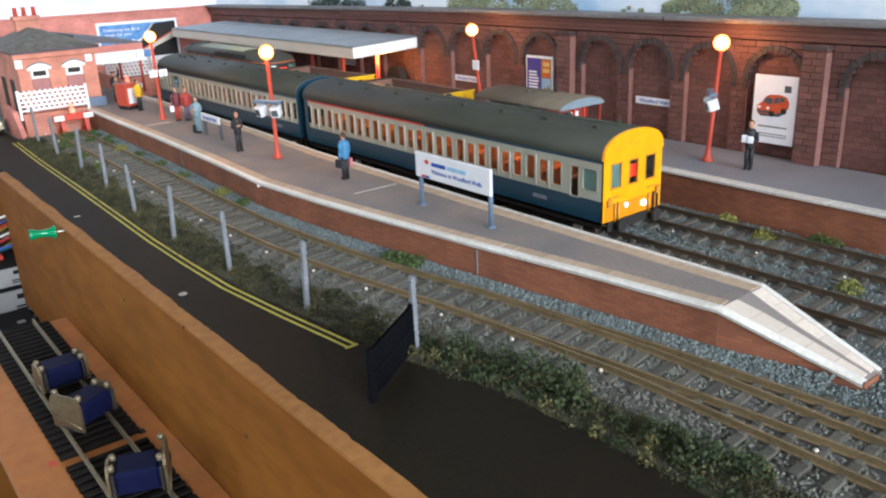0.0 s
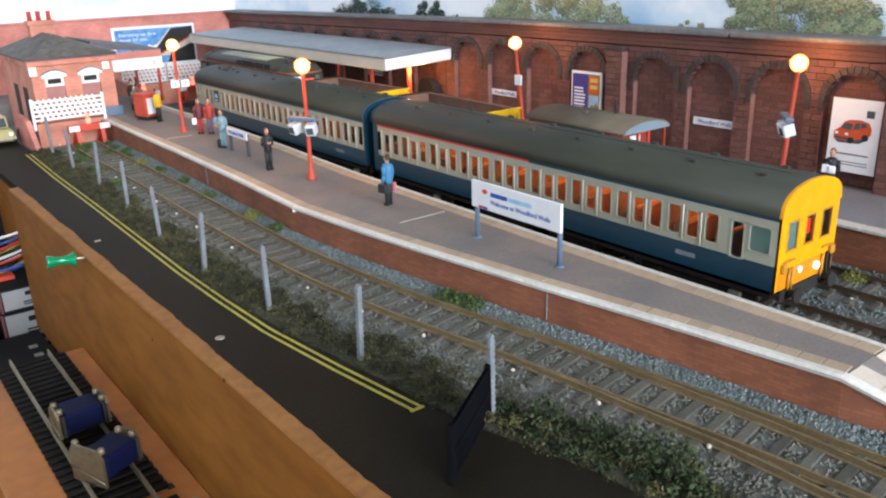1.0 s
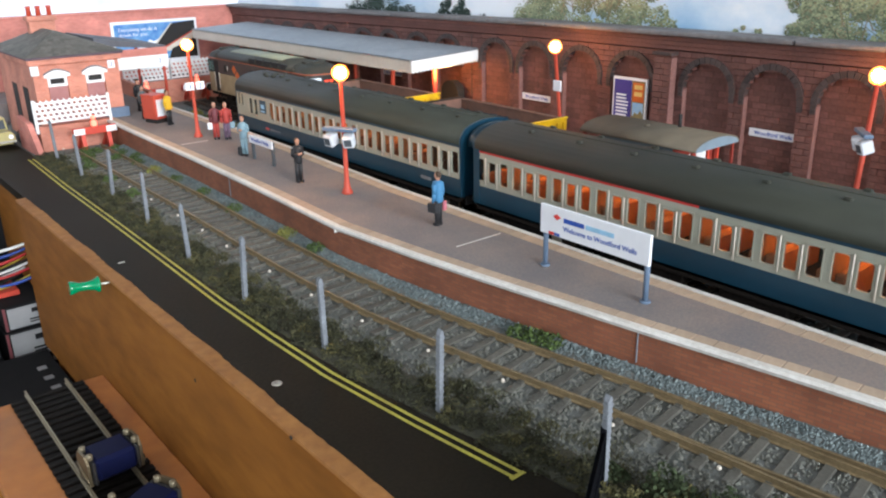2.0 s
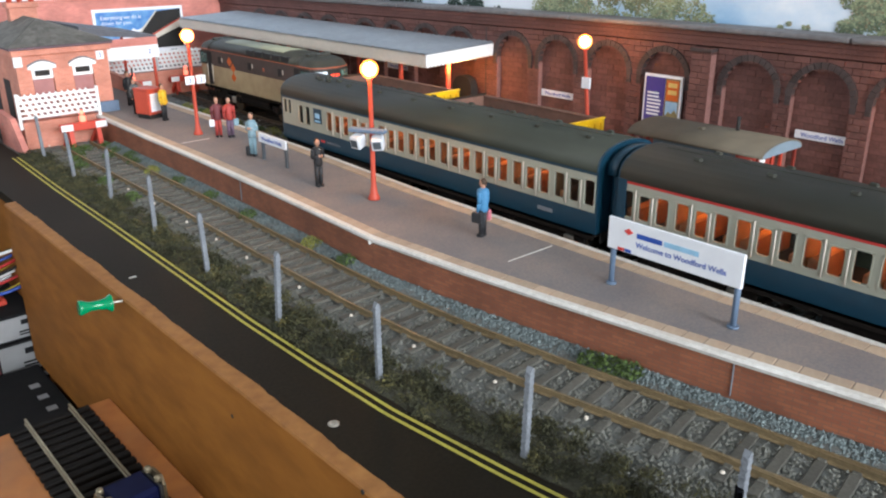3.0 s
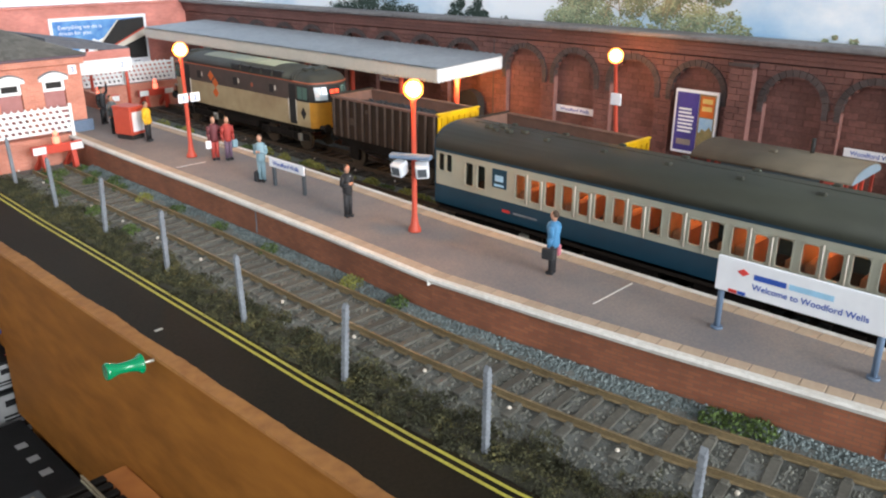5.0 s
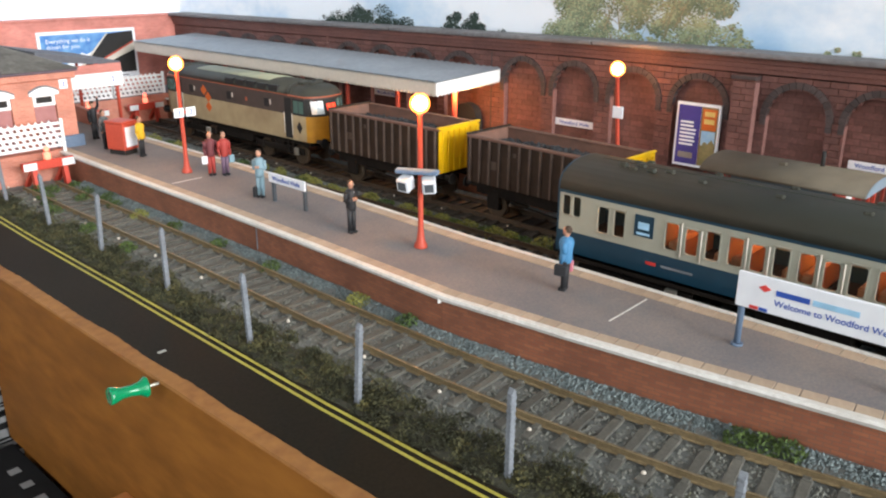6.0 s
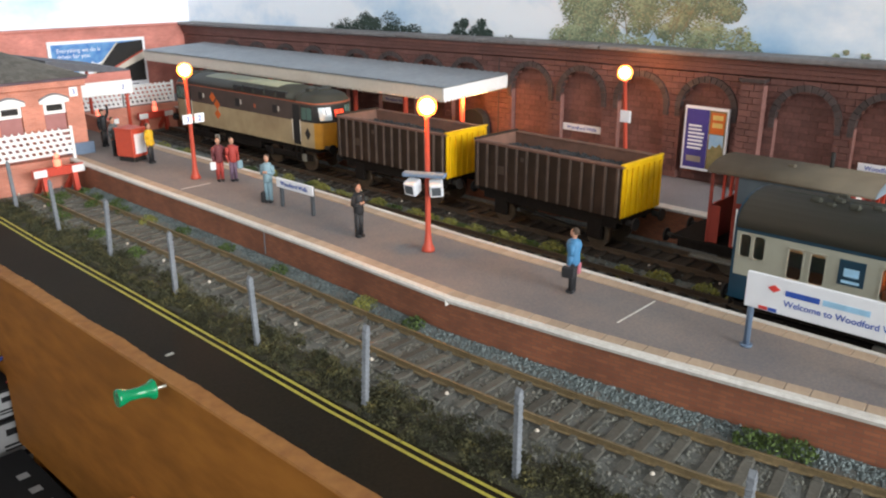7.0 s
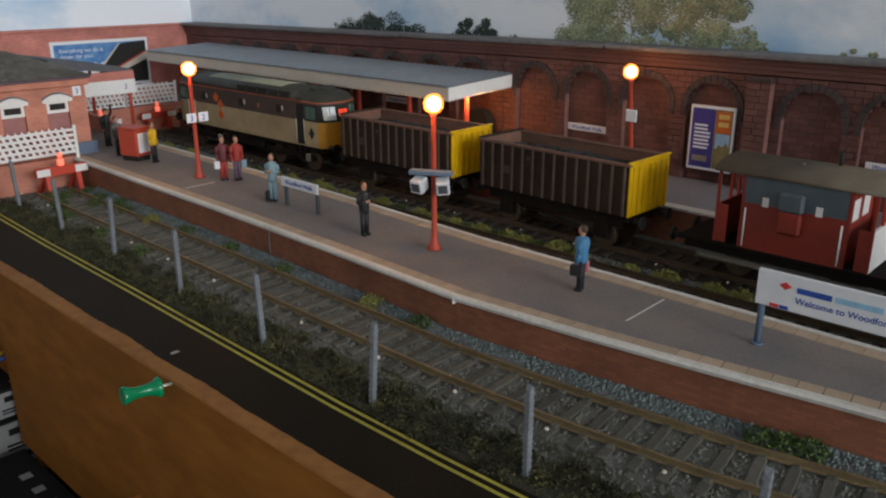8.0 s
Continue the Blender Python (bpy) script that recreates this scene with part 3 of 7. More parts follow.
def tracks():
    sl = Build().box(-16.2, 16.2, -1.45, 1.45, -0.9, 0.75, bev=0.2)
    for s in (-8.9, 8.9):
        sl.box(s - 2, s + 2, -1.1, 1.1, 0.6, 1.2, bev=0.2)
    me = sl.mesh("sleeper", SLEEPER)
    railway("front_track", "rusty rails on weathered sleepers in ballast", FRONT_TRACK, -200, 652, me)
    railway("siding_track", "rusty diverging rails on weathered sleepers", SIDING, -200, 228, me, z=-0.15, skip=lambda y: y > 95)
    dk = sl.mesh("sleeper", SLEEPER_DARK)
    br = sl.mesh("sleeper", SLEEPER_BROWN)
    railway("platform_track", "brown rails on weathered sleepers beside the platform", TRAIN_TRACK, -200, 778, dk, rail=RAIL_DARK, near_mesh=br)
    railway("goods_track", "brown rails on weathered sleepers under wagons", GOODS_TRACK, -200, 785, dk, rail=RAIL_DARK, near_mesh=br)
    # Darker bed along the goods track, y from 240 to 780.
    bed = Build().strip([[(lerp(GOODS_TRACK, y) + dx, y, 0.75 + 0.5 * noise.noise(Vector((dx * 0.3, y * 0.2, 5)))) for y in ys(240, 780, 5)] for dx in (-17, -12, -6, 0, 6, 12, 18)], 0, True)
    solid("oily_bed", bed, DARK_BALLAST, "dark ballast strip under the standing wagons", "ballast", kind="structure", fix=False)
    rng = np.random.default_rng(8)
    dots = thing("track_pins", "pale ballast chips glued beside the rails", "chips", kind="stuff")
    b = Build()
    for table, off, gap in ((FRONT_TRACK, -12.5, 33), (TRAIN_TRACK, 12.5, 41), (GOODS_TRACK, -12.5, 37)):
        for y in np.arange(-60, 700, gap):
            r = 0.7 if table is FRONT_TRACK else 0.55
            b.ball((lerp(table, y) + off, y + rng.uniform(-6, 6), 1.5 + 0.3 * r), r, r, r, 6)
    part("chip", b, CREAM, dots)
    pts, brown = [], []

    def level(table, x, y, y0, y1):
        """Height of ballast at a place: heaped between sleepers, low on them."""
        s = (y1 - y0 - 6) / (round((y1 - y0 - 6) / 8.3))
        d = abs((y - y0 - 3 + s / 2) % s - s / 2)
        if abs(x - lerp(table, y)) < 16.5:
            return rng.uniform(0.5, 1.35) if d > 2.0 else rng.uniform(-0.4, 0.9)
        return rng.uniform(0.0, 1.0)

    for _ in range(34000):
        y = 120 * rng.exponential(1.6) - 60 if rng.random() < 0.4 else rng.uniform(60, 660)
        lo, hi = lerp(FRONT_TRACK, y) + 10, lerp(FRONT_EDGE, max(y, 83))
        if y < 83:
            hi = 232
        if hi - lo > 1:
            x = rng.uniform(lo - 1, hi)
            pts.append((x, y, 0.3 + bank(x, y) + rng.uniform(-0.2, 0.6)))
    for _ in range(38000):
        y = rng.uniform(-120, 660) if rng.random() < 0.7 else rng.uniform(-20, 260)
        c = lerp(FRONT_TRACK, y)
        lo = lerp(ROAD_EDGE, y) + 14
        x = rng.uniform(lo - 4, c + 16)
        if abs(abs(x - c) - 8.9) > 1.1:
            brown.append((x, y, level(FRONT_TRACK, x, y, -200, 652)))
    for _ in range(9000):
        y = rng.uniform(-60, 760)
        lo, hi = lerp(TRAIN_TRACK, y) + 10, lerp(GOODS_TRACK, y) - 10
        if rng.random() < 0.3:
            lo, hi = lerp(GOODS_TRACK, y) + 10, 313
        pts.append((rng.uniform(lo, hi), y, rng.uniform(-0.3, 0.6)))
    for _ in range(16000):
        y = rng.uniform(-60, 270)
        x = rng.uniform(lerp(BACK_EDGE, max(y, 83)) + 1, 313)
        near = TRAIN_TRACK if abs(x - lerp(TRAIN_TRACK, y)) < 17 else GOODS_TRACK
        if abs(abs(x - lerp(near, y)) - 8.9) > 1.1:
            pts.append((x, y, level(near, x, y, -200, 778 if near is TRAIN_TRACK else 785)))
    solid("ballast", scatter(pts, 0.58, 4), STONE, "loose blue-grey ballast stones between tracks and platforms", "ballast", kind="stuff", fix=False)
    solid("dirty_ballast", scatter(brown, 0.56, 6), BROWN_STONE, "dirty brown ballast stones along the front track", "ballast", kind="stuff", fix=False)


# ---- platforms ----
def platform():
    p = thing("platform", "island platform of grey tarmac with brick sides", "platform", kind="structure")
    Y = ys(83, 122, 6)[:-1] + ys(122, 358, 8)[:-1] + ys(358, 800, 9)

    def zt(y):
        return 16.0 if y >= 122 else 3 + 13 * (y - 83) / 39

    f = [lerp(FRONT_EDGE, y) for y in Y]
    b = [lerp(BACK_EDGE, y) for y in Y]
    top = Build().strip([[(x + 1, y, zt(y)) for x, y in zip(f, Y)], [(x - 1, y, zt(y)) for x, y in zip(b, Y)]])
    part("surface", top, TARMAC, p)
    side = Build()
    for line, s in ((f, 1), (b, -1)):
        side.strip([[(x + 1.3 * s, y, -3) for x, y in zip(line, Y)], [(x + 1.3 * s, y, zt(y) - 0.6) for x, y in zip(line, Y)]])
    side.box(f[0] + 1.3, b[0] - 1.3, 83, 84, -3, 2.5)
    part("brick_side", side, PLAT_BRICK, p)
    for line, s in ((f, 1), (b, -1)):
        e = Build()
        e.strip([[(x + 0.2 * s, y, zt(y) - 1.5) for x, y in zip(line, Y)], [(x - 0.3 * s, y, zt(y) - 0.3) for x, y in zip(line, Y)], [(x + 0.1 * s, y, zt(y) + 0.45) for x, y in zip(line, Y)],
                 [(x + 2.3 * s, y, zt(y) + 0.5) for x, y in zip(line, Y)], [(x + 2.3 * s, y, zt(y) - 0.4) for x, y in zip(line, Y)]])
        part("white_edge", e, WHITE_EDGE, p, "worn white-painted platform edge")
    slab = Build().box(-2.55, 2.55, -3.15, 3.15, -0.5, 0.34, bev=0.2).mesh("coping_slab", SLAB)
    for table, s in ((FRONT_EDGE, 1), (BACK_EDGE, -1)):
        for i in range(5):
            b8 = Build()
            rows = []
            for y in (84.2 + 7.5 * i, 84.2 + 7.5 * i + 7.3):
                gap = lerp(BACK_EDGE, y) - lerp(FRONT_EDGE, y) - 4.9
                w = min(7.4, 0.44 * gap) if s > 0 else min(5.6, 0.36 * gap)
                x0 = lerp(table, y) + 2.4 * s
                rows.append([(x0, y, zt(y) - 0.4), (x0, y, zt(y) + 0.34), (x0 + w * s, y, zt(y) + 0.34), (x0 + w * s, y, zt(y) - 0.4)])
            b8.v += rows[0] + rows[1]
            for q in ((0, 1, 2, 3), (7, 6, 5, 4), (0, 4, 5, 1), (1, 5, 6, 2), (2, 6, 7, 3), (3, 7, 4, 0)):
                b8.face(q)
            part("coping_slab", b8, PALE_SLAB, p)
        spots = [(125.5 + 6.45 * i, slab, 4.9) for i in range(88)]
        for y, me, off in spots:
            g = 3
            d = Vector((lerp(table, y + g) - lerp(table, y - g), 2 * g, zt(y + g) - zt(y - g))).normalized()
            x = d.cross(Vector((0, 0, 1))).normalized()
            m = Matrix((x, d, x.cross(d))).transposed().to_4x4()
            ob = new("coping_slab", me)
            ob.parent = p
            ob.matrix_basis = Matrix.Translation(((lerp(table, y) + off * s) * MM, y * MM, zt(y) * MM)) @ m
    for x0, x1, y in ((187.5, 211, 306), (180, 197, 556)):
        part("white_line", Build().box(x0, x1, y - 0.28, y + 0.28, 15.9, 16.12), WHITE_EDGE, p)
    part("chip", Build().box(lerp(FRONT_EDGE, 359) - 0.5, lerp(FRONT_EDGE, 359) + 1.5, 358.4, 359.2, 13.4, 15.6, bev=0.3), WHITE_EDGE, p)
    for y in (471.0, 215.0):
        part("joint_strip", Build().box(lerp(FRONT_EDGE, y) + 0.9, lerp(FRONT_EDGE, y) + 1.6, y - 0.13, y + 0.13, 4, 14), CONCRETE, p)
    c = thing("concourse", "raised tarmac concourse at the buffer end", "platform", kind="structure")
    part("surface", Build().box(118, 370, 802, 868, 0, 15.8), TARMAC, c)
    part("cross_wall", Build().box(128, 178, 669, 676, -3, 17, bev=0.4), HOUSE_BRICK, c, "low red brick wall under the lattice fence")
    part("low_wall", Build().prism([(700, 16), (800, 16), (800, 29), (720, 25)], "x", 222, 225), HOUSE_BRICK, c, "low sloping brick wall")
    part("brick_front", Build().box(229, 318, 799, 802, -3, 20), HOUSE_BRICK, c)
    q = thing("far_platform", "far platform of grey tarmac with a brick face", "platform", kind="structure")
    part("surface", Build().box(317, 372, -200, 868, 0, 16), FAR_TARMAC, q)
    part("brick_side", Build().box(315, 317, -200, 800, -3, 15.1), PLAT_BRICK, q)
    e = Build()
    for y in np.arange(-200, 800, 25.0):
        e.box(313.6, 320, y + 0.15, y + 24.85, 15.1, 16.5, bev=0.3)
    part("edge_stones", e, FAR_EDGE, q, "pale worn edge stones")


# ---- brick walls ----
ARCHES = [794, 757.8, 720, 685, 635.5, 600.5, 565, 530.5, 481, 445, 407, 370, 321, 285, 247.8, 210.8, 162, 127, 91, 55, 5, -31, -67]
PIERS = [345.8, 189.8, 30, -110]
HALF, SPRING = 13.9, 53.4


def sag(y):
    """How far the wall has sunk towards the buffer end."""
    return 4.8 * max(0.0, min(1.0, (y - 460) / 400))


def sunk(b):
    b.v = [(x, y, z - (sag(y) if z > 10 else 0)) for x, y, z in b.v]
    return b


RUNS = [(-200, 460), (460, 600), (600, 740), (740, 871.5)]


def wall_back():
    w = thing("wall_back", "tall red-brown brick retaining wall with blind arches", "wall", kind="structure")
    core = Build()
    for y0, y1 in RUNS:
        core.box(374.2, 381, y0, y1, 0, 80)
    part("mortar_core", sunk(core), MORTAR, w)
    H, Lb, J = 3.1, 7.8, 0.24
    one = Build().box(-1.6, 1.6, 0, 1, 0, H - J, bev=0)
    near, rest = [], []
    rng = random.Random(11)
    z = 16.2
    row = 0
    while z < 71.5:
        zm = z + H / 2
        cuts = []
        for a in sorted(ARCHES):
            up = max(0.0, zm - SPRING)
            hw = math.sqrt(HALF ** 2 - up ** 2) if up < HALF else 0
            if hw > 1:
                cuts.append((a - hw, a + hw))
        spans, y = [], -200.0
        for a, c in cuts:
            spans += [(y, a, 370.6), (a, c, 374.0)]
            y = c
        spans.append((y, 872.0, 370.6))
        for a, c, x in spans:
            y = a
            first = (math.floor(a / Lb) + (0.5 if row % 2 else 0)) * Lb
            while y < c - 0.2:
                nxt = first
                while nxt <= y + 0.6:
                    nxt += Lb
                nxt = min(nxt, c)
                (near if (150 < y < 300 and len(near) < 290) else rest).append((x + rng.uniform(-0.12, 0.12), y, nxt - J, z))
                y = nxt
        z += H
        row += 1
    for p in PIERS:
        z = 16.2
        row = 0
        while z < 69.5:
            for a, c in (((p - 5.6, p + 1), (p + 1, p + 5.6)) if row % 2 else ((p - 5.6, p - 1), (p - 1, p + 5.6))):
                rest.append((365.8, a, c - J, z))
            z += H
            row += 1
    b = Build()
    for x, a, c, z in rest:
        b.box(x, x + 3.4 if x > 369 else x + 6, a, c, z, z + H - J)
    part("brickwork", sunk(b), BRICK, w, fix=False)
    tagged(w.children[-1], kind="stuff")
    for x, a, c, z in near:
        ob = new("brick", brick_mesh(c - a, H - J))
        ob.parent = w
        ob.location = (x * MM, a * MM, z * MM)
    for z0, z1, x in ((72.6, 74.6, 369.4), (74.8, 77.0, 368.4), (77.2, 79.6, 367.6)):
        c = Build()
        for y0, y1 in RUNS:
            c.box(x, 375, y0, y1, z0, z1)
        part("string_course", sunk(c), BRICK, w)
    cp = Build()
    y = -200.0
    while y < 872:
        n = min(y + 158, 872)
        cp.box(364.6, 382, y, n - 0.5, 79.8, 82.4, bev=0.7)
        y = n
    part("coping", sunk(cp), COPING, w, "grey stone coping")
    for p in PIERS:
        part("pier_cap", Build().box(365.0, 375, p - 6.4, p + 6.4, 69.6, 71.4, bev=0.3), VOUSSOIR, w)
    for y in (505, 659.5):
        part("module_joint", Build().box(370.2, 371.5, y - 0.35, y + 0.35, 16, 70.4), PALE_EDGE if y > 600 else VOUSSOIR, w)
    ring = Build()
    n = 15
    for i in range(n):
        a0, a1 = math.pi * (i + 0.035) / n, math.pi * (i + 0.965) / n
        r0, r1 = HALF - 0.2, HALF + 2.9
        ring.prism([(r0 * math.cos(a0), r0 * math.sin(a0)), (r1 * math.cos(a0), r1 * math.sin(a0)), (r1 * math.cos(a1), r1 * math.sin(a1)), (r0 * math.cos(a1), r0 * math.sin(a1))], "x", -0.5, 3)
    for s in (-1, 1):
        for j in range(2):
            ring.box(-0.5, 0.6, HALF if s > 0 else -HALF - 2.6, HALF + 2.6 if s > 0 else -HALF, -(j + 1) * 2.4 + 0.15, -j * 2.4)
    me = ring.mesh("arch_ring", VOUSSOIR)
    # Pale strips on the arch jambs and pier sides that face -y.
    jamb = Build().box(370.5, 373.9, HALF - 0.3, HALF + 0.05, 16.1, SPRING - 1).mesh("worn_jamb", PALE_EDGE)
    for a in ARCHES:
        ob = new("worn_jamb", jamb)
        ob.parent = w
        ob.location = (0, a * MM, 0)
    for p in PIERS:
        part("worn_corner", Build().box(365.7, 370.5, p - 5.95, p - 5.6, 16.1, 68.5), PALE_EDGE, w)
    for a in ARCHES:
        ob = new("arch_ring", me)
        ob.parent = w
        ob.location = (0.3702, a * MM, (SPRING - sag(a)) * MM)


BRICKS = {}


def brick_mesh(length, height):
    key = (round(length, 1), round(height, 1))
    if key not in BRICKS:
        BRICKS[key] = Build().box(0, 3.4, 0, length, 0, height, bev=0.12).mesh("brick", BRICK)
    return BRICKS[key]


def wall_end():
    w = thing("wall_end", "smooth red brick-paper wall at the buffer end", "wall", kind="structure")
    part("face", Build().box(60, 376, 872, 880, -4, 75.2), END_BRICK, w)
    part("coping", Build().box(60, 378, 870.6, 881.4, 75.2, 77, bev=0.4), END_BRICK, w)


# ---- printed backscene ----
def leaf_tree(name, label, y0, y1, z0, z1, seed, mats, n=2600, blobs=26, size=0.8):
    """A tree printed on the backscene: flat leaf flecks glued to the sheet."""
    rng = np.random.default_rng(seed)
    b = Build()
    cy, h, w = (y0 + y1) / 2, z1 - z0, (y1 - y0) / 2
    for i in range(blobs):
        u = rng.uniform(-1, 1)
        topz = z0 + h * math.sqrt(max(0.05, 1 - abs(u) ** 2.2))
        c = (cy + u * w * 0.9, rng.uniform(z0 - 6, topz))
        r = rng.uniform(0.08, 0.2) * w
        lit = rng.normal(0.0, 0.25)
        for _ in range(n // blobs):
            a, q = rng.uniform(0, 2 * math.pi), r * math.sqrt(rng.random()) * rng.uniform(0.8, 1.15)
            y, z = c[0] + q * math.cos(a), c[1] + 0.8 * q * math.sin(a)
            shade = 0 if (z - c[1]) + 0.5 * (y - c[0]) > r * (rng.normal(0.05, 0.3) + lit) else 1
            t, s = rng.uniform(0, math.pi), size * rng.uniform(0.5, 1.3)
            o = len(b.v)
            x = 383.8 - 0.5 * rng.random()
            for k in range(5):
                g = t + 2 * math.pi * k / 5
                e = s * rng.uniform(0.6, 1.1)
                b.v.append((x, y + e * math.cos(g), z + 0.7 * e * math.sin(g)))
            b.face(range(o, o + 5), shade if rng.random() < 0.9 else 2)
    for i in range(16 if h > 20 else 0):
        a, root = rng.uniform(0.15, 0.85) * math.pi, cy + rng.uniform(-0.35, 0.35) * w
        p, reach = (root, z0 + rng.uniform(-2, 0.3 * h)), rng.uniform(0.2, 0.5)
        q = (p[0] + reach * w * math.cos(a), p[1] + reach * h * math.sin(a))
        o = len(b.v)
        b.v += [(383.25, p[0] - 0.45, p[1]), (383.25, p[0] + 0.45, p[1]), (383.25, q[0] + 0.15, q[1]), (383.25, q[0] - 0.15, q[1])]
        b.face((o, o + 1, o + 2, o + 3), 2 if i % 2 else 1)
    return solid(name, b, mats, label, "tree picture", kind="structure", fix=False)


def backscene():
    s = Build()
    s.box(384, 388, -420, 884, -60, 330)
    solid("backdrop", s, SKY_SHEET, "printed backscene of cloudy blue summer sky", "backdrop", kind="structure")
    solid("backdrop_end", Build().box(-100, 384, 884, 888, -60, 330), SKY_SHEET, "printed pale sky sheet above the end wall", "backdrop", kind="structure")
    near = [mat("print_leaf_light", (0.4, 0.44, 0.27), (0.3, 0.34, 0.2), 60, 0.8, vary=0.25, bump=0),
            mat("print_leaf_dark", (0.2, 0.24, 0.15), (0.135, 0.17, 0.105), 60, 0.8, vary=0.3, bump=0),
            mat("print_leaf_tan", (0.36, 0.31, 0.19), (0.27, 0.22, 0.13), 60, 0.8, vary=0.25, bump=0)]
    far = [mat("print_far_leaf", (0.045, 0.07, 0.055), (0.03, 0.05, 0.042), 100, 0.8, vary=0.3, bump=0)] * 3
    leaf_tree("tree_picture", "printed leafy green tree on the backscene", 350, 478, 80, 122, 1, near, 24000, 88, 0.8)
    leaf_tree("tree_picture", "printed leafy green tree on the backscene", 209, 293, 80, 111, 2, near, 16000, 66, 0.8)
    leaf_tree("tree_picture", "printed dark distant trees on the backscene", 582, 682, 75, 89, 3, far, 7000, 44, 0.8)
    leaf_tree("tree_picture", "printed dark distant trees on the backscene", 500, 560, 77, 92, 4, far, 4000, 26, 0.8)
    leaf_tree("tree_picture", "printed small fir tops on the backscene", 300, 320, 79, 86, 5, near, 400, 12, 0.9)


def plants():
    Ys = ys(40, 655, 5)
    bed = Build().strip([[(lerp(ROAD_EDGE, y) + dx, y, zz + 0.5 * noise.noise(Vector((dx * 0.3, y * 0.15, 1)))) for y in Ys] for dx, zz in ((-0.6, 1.0), (1, 1.9), (5, 1.5), (9, 1.3), (13, 1.1), (17, -0.6))], 0, True)
    solid("scrub_soil", bed, SOIL, "dark brown earth under the roadside scrub", "soil", kind="structure", fix=False)
    rng = np.random.default_rng(21)

    def clumps(name, label, material, spots, per, size, fl=1.0, mode=True):
        pts = []
        for x, y, r, h in spots:
            for _ in range(per):
                a, q = rng.uniform(0, 2 * math.pi), r * math.sqrt(rng.random())
                pts.append((x + q * math.cos(a), y + q * math.sin(a), bank(x, y) * 0.8 + fl * h * rng.random() * (1 - 0.6 * (q / r) ** 2)))
        solid(name, scatter(pts, size, int(rng.integers(99)), flat=mode), material, label, "scrub", kind="stuff", fix=False)

    strip, dark, bush, gold, grass = [], [], [], [], []
    for y in np.arange(190, 655, 3.0):
        lo, hi = lerp(ROAD_EDGE, y) - 0.5, lerp(FRONT_TRACK, y) - 15
        thick = 0.55 + 0.45 * noise.noise(Vector((0, y * 0.04, 11)))
        for _ in range(5):
            x = lo + (hi - lo) * rng.beta(1.0, 2.6)
            if rng.random() < 0.55 + 0.6 * thick:
                (dark if rng.random() < 0.55 else strip).append((x, y + rng.uniform(-2, 2), rng.uniform(2.2, 4.4), rng.uniform(1.6, 4.8)))
            grass.append((lo + (hi - lo) * rng.beta(1.0, 2.2), y + rng.uniform(-2, 2), rng.uniform(2.0, 4.0), 1.2))
        if rng.random() < 0.16:
            gold.append((lo + (hi - lo) * rng.uniform(0.1, 0.5), y, rng.uniform(1.8, 3.2), rng.uniform(2.5, 4.5)))
    for y in np.arange(40, 190, 3.0):
        lo, hi = lerp(ROAD_EDGE, y) - 1, lerp(ROAD_EDGE, y) + 13
        x = rng.uniform(lo, hi)
        if rng.random() < 0.7:
            bush.append((x, y, rng.uniform(2.5, 4.5), rng.uniform(2, 4.8)))
        for _ in range(9):
            grass.append((rng.uniform(lo - 1, hi + 3), y + rng.uniform(-2, 2), rng.uniform(2.5, 4.5), 1.2))
        for _ in range(3):
            strip.append((rng.uniform(lo, hi), y + rng.uniform(-2, 2), rng.uniform(2, 4), rng.uniform(1.5, 4)))
        dark.append((rng.uniform(lo, hi), y, rng.uniform(2.5, 4), rng.uniform(1.5, 4)))
        if rng.random() < 0.14:
            gold.append((rng.uniform(lo, hi), y, 2.4, 6.5))
    for x, y, h in ((138, 172, 11), (142, 157, 10), (143, 146, 14), (147, 138, 13), (142, 130, 9), (146, 104, 8), (144, 92, 11), (149, 84, 8)):
        bush.append((x, y, 5.6, h))
        bush.append((x + 2, y - 3, 4.2, h * 0.8))
        strip.append((x - 2, y - 4, 3.0, h * 0.5))
        gold.append((x + 3, y - 5, 2.2, h * 0.6))
    for x, y in ((117.4, 400.4), (115.8, 345), (117.8, 291), (121.6, 236), (123, 463.4)):
        gold.append((x - 0.5, y - 3.5, 3.2, 5.0))
        strip.append((x + 2.5, y - 2, 3.6, 4.5))
    for y in np.arange(60, 178, 7.0):
        x = lerp(ROAD_EDGE, y)
        strip.append((x - 0.5, y, 3.4, 2.4))
        strip.append((x + 12, y + 3, 3.4, 3.0))
    clumps("scrub", "olive-green scrub along the road fence", LEAF, strip, 190, 0.33)
    clumps("dark_scrub", "dark brown-green scrub along the road fence", LEAF_DARK, dark, 210, 0.36)
    clumps("rough_grass", "short rough olive grass along the road edge", LEAF, grass, 55, 0.38, 0.6, "blade")
    clumps("bushes", "dense dark green bushes beside the road", LEAF_BUSH, bush, 420, 0.5)
    clumps("golden_scrub", "yellowish dry tufts in the bushes", LEAF_GOLD, gold, 120, 0.36)
    tufts, green = [], []
    for y in (720, 690, 655, 600, 575, 556, 548, 530, 520, 500, 470, 458, 447, 430, 416, 402, 385, 370, 352, 330, 310, 300):
        tufts.append((lerp(TRAIN_TRACK, y) + rng.uniform(13, 18), y + rng.uniform(-4, 4), rng.uniform(4.2, 6.4), rng.uniform(4.2, 6.4)))
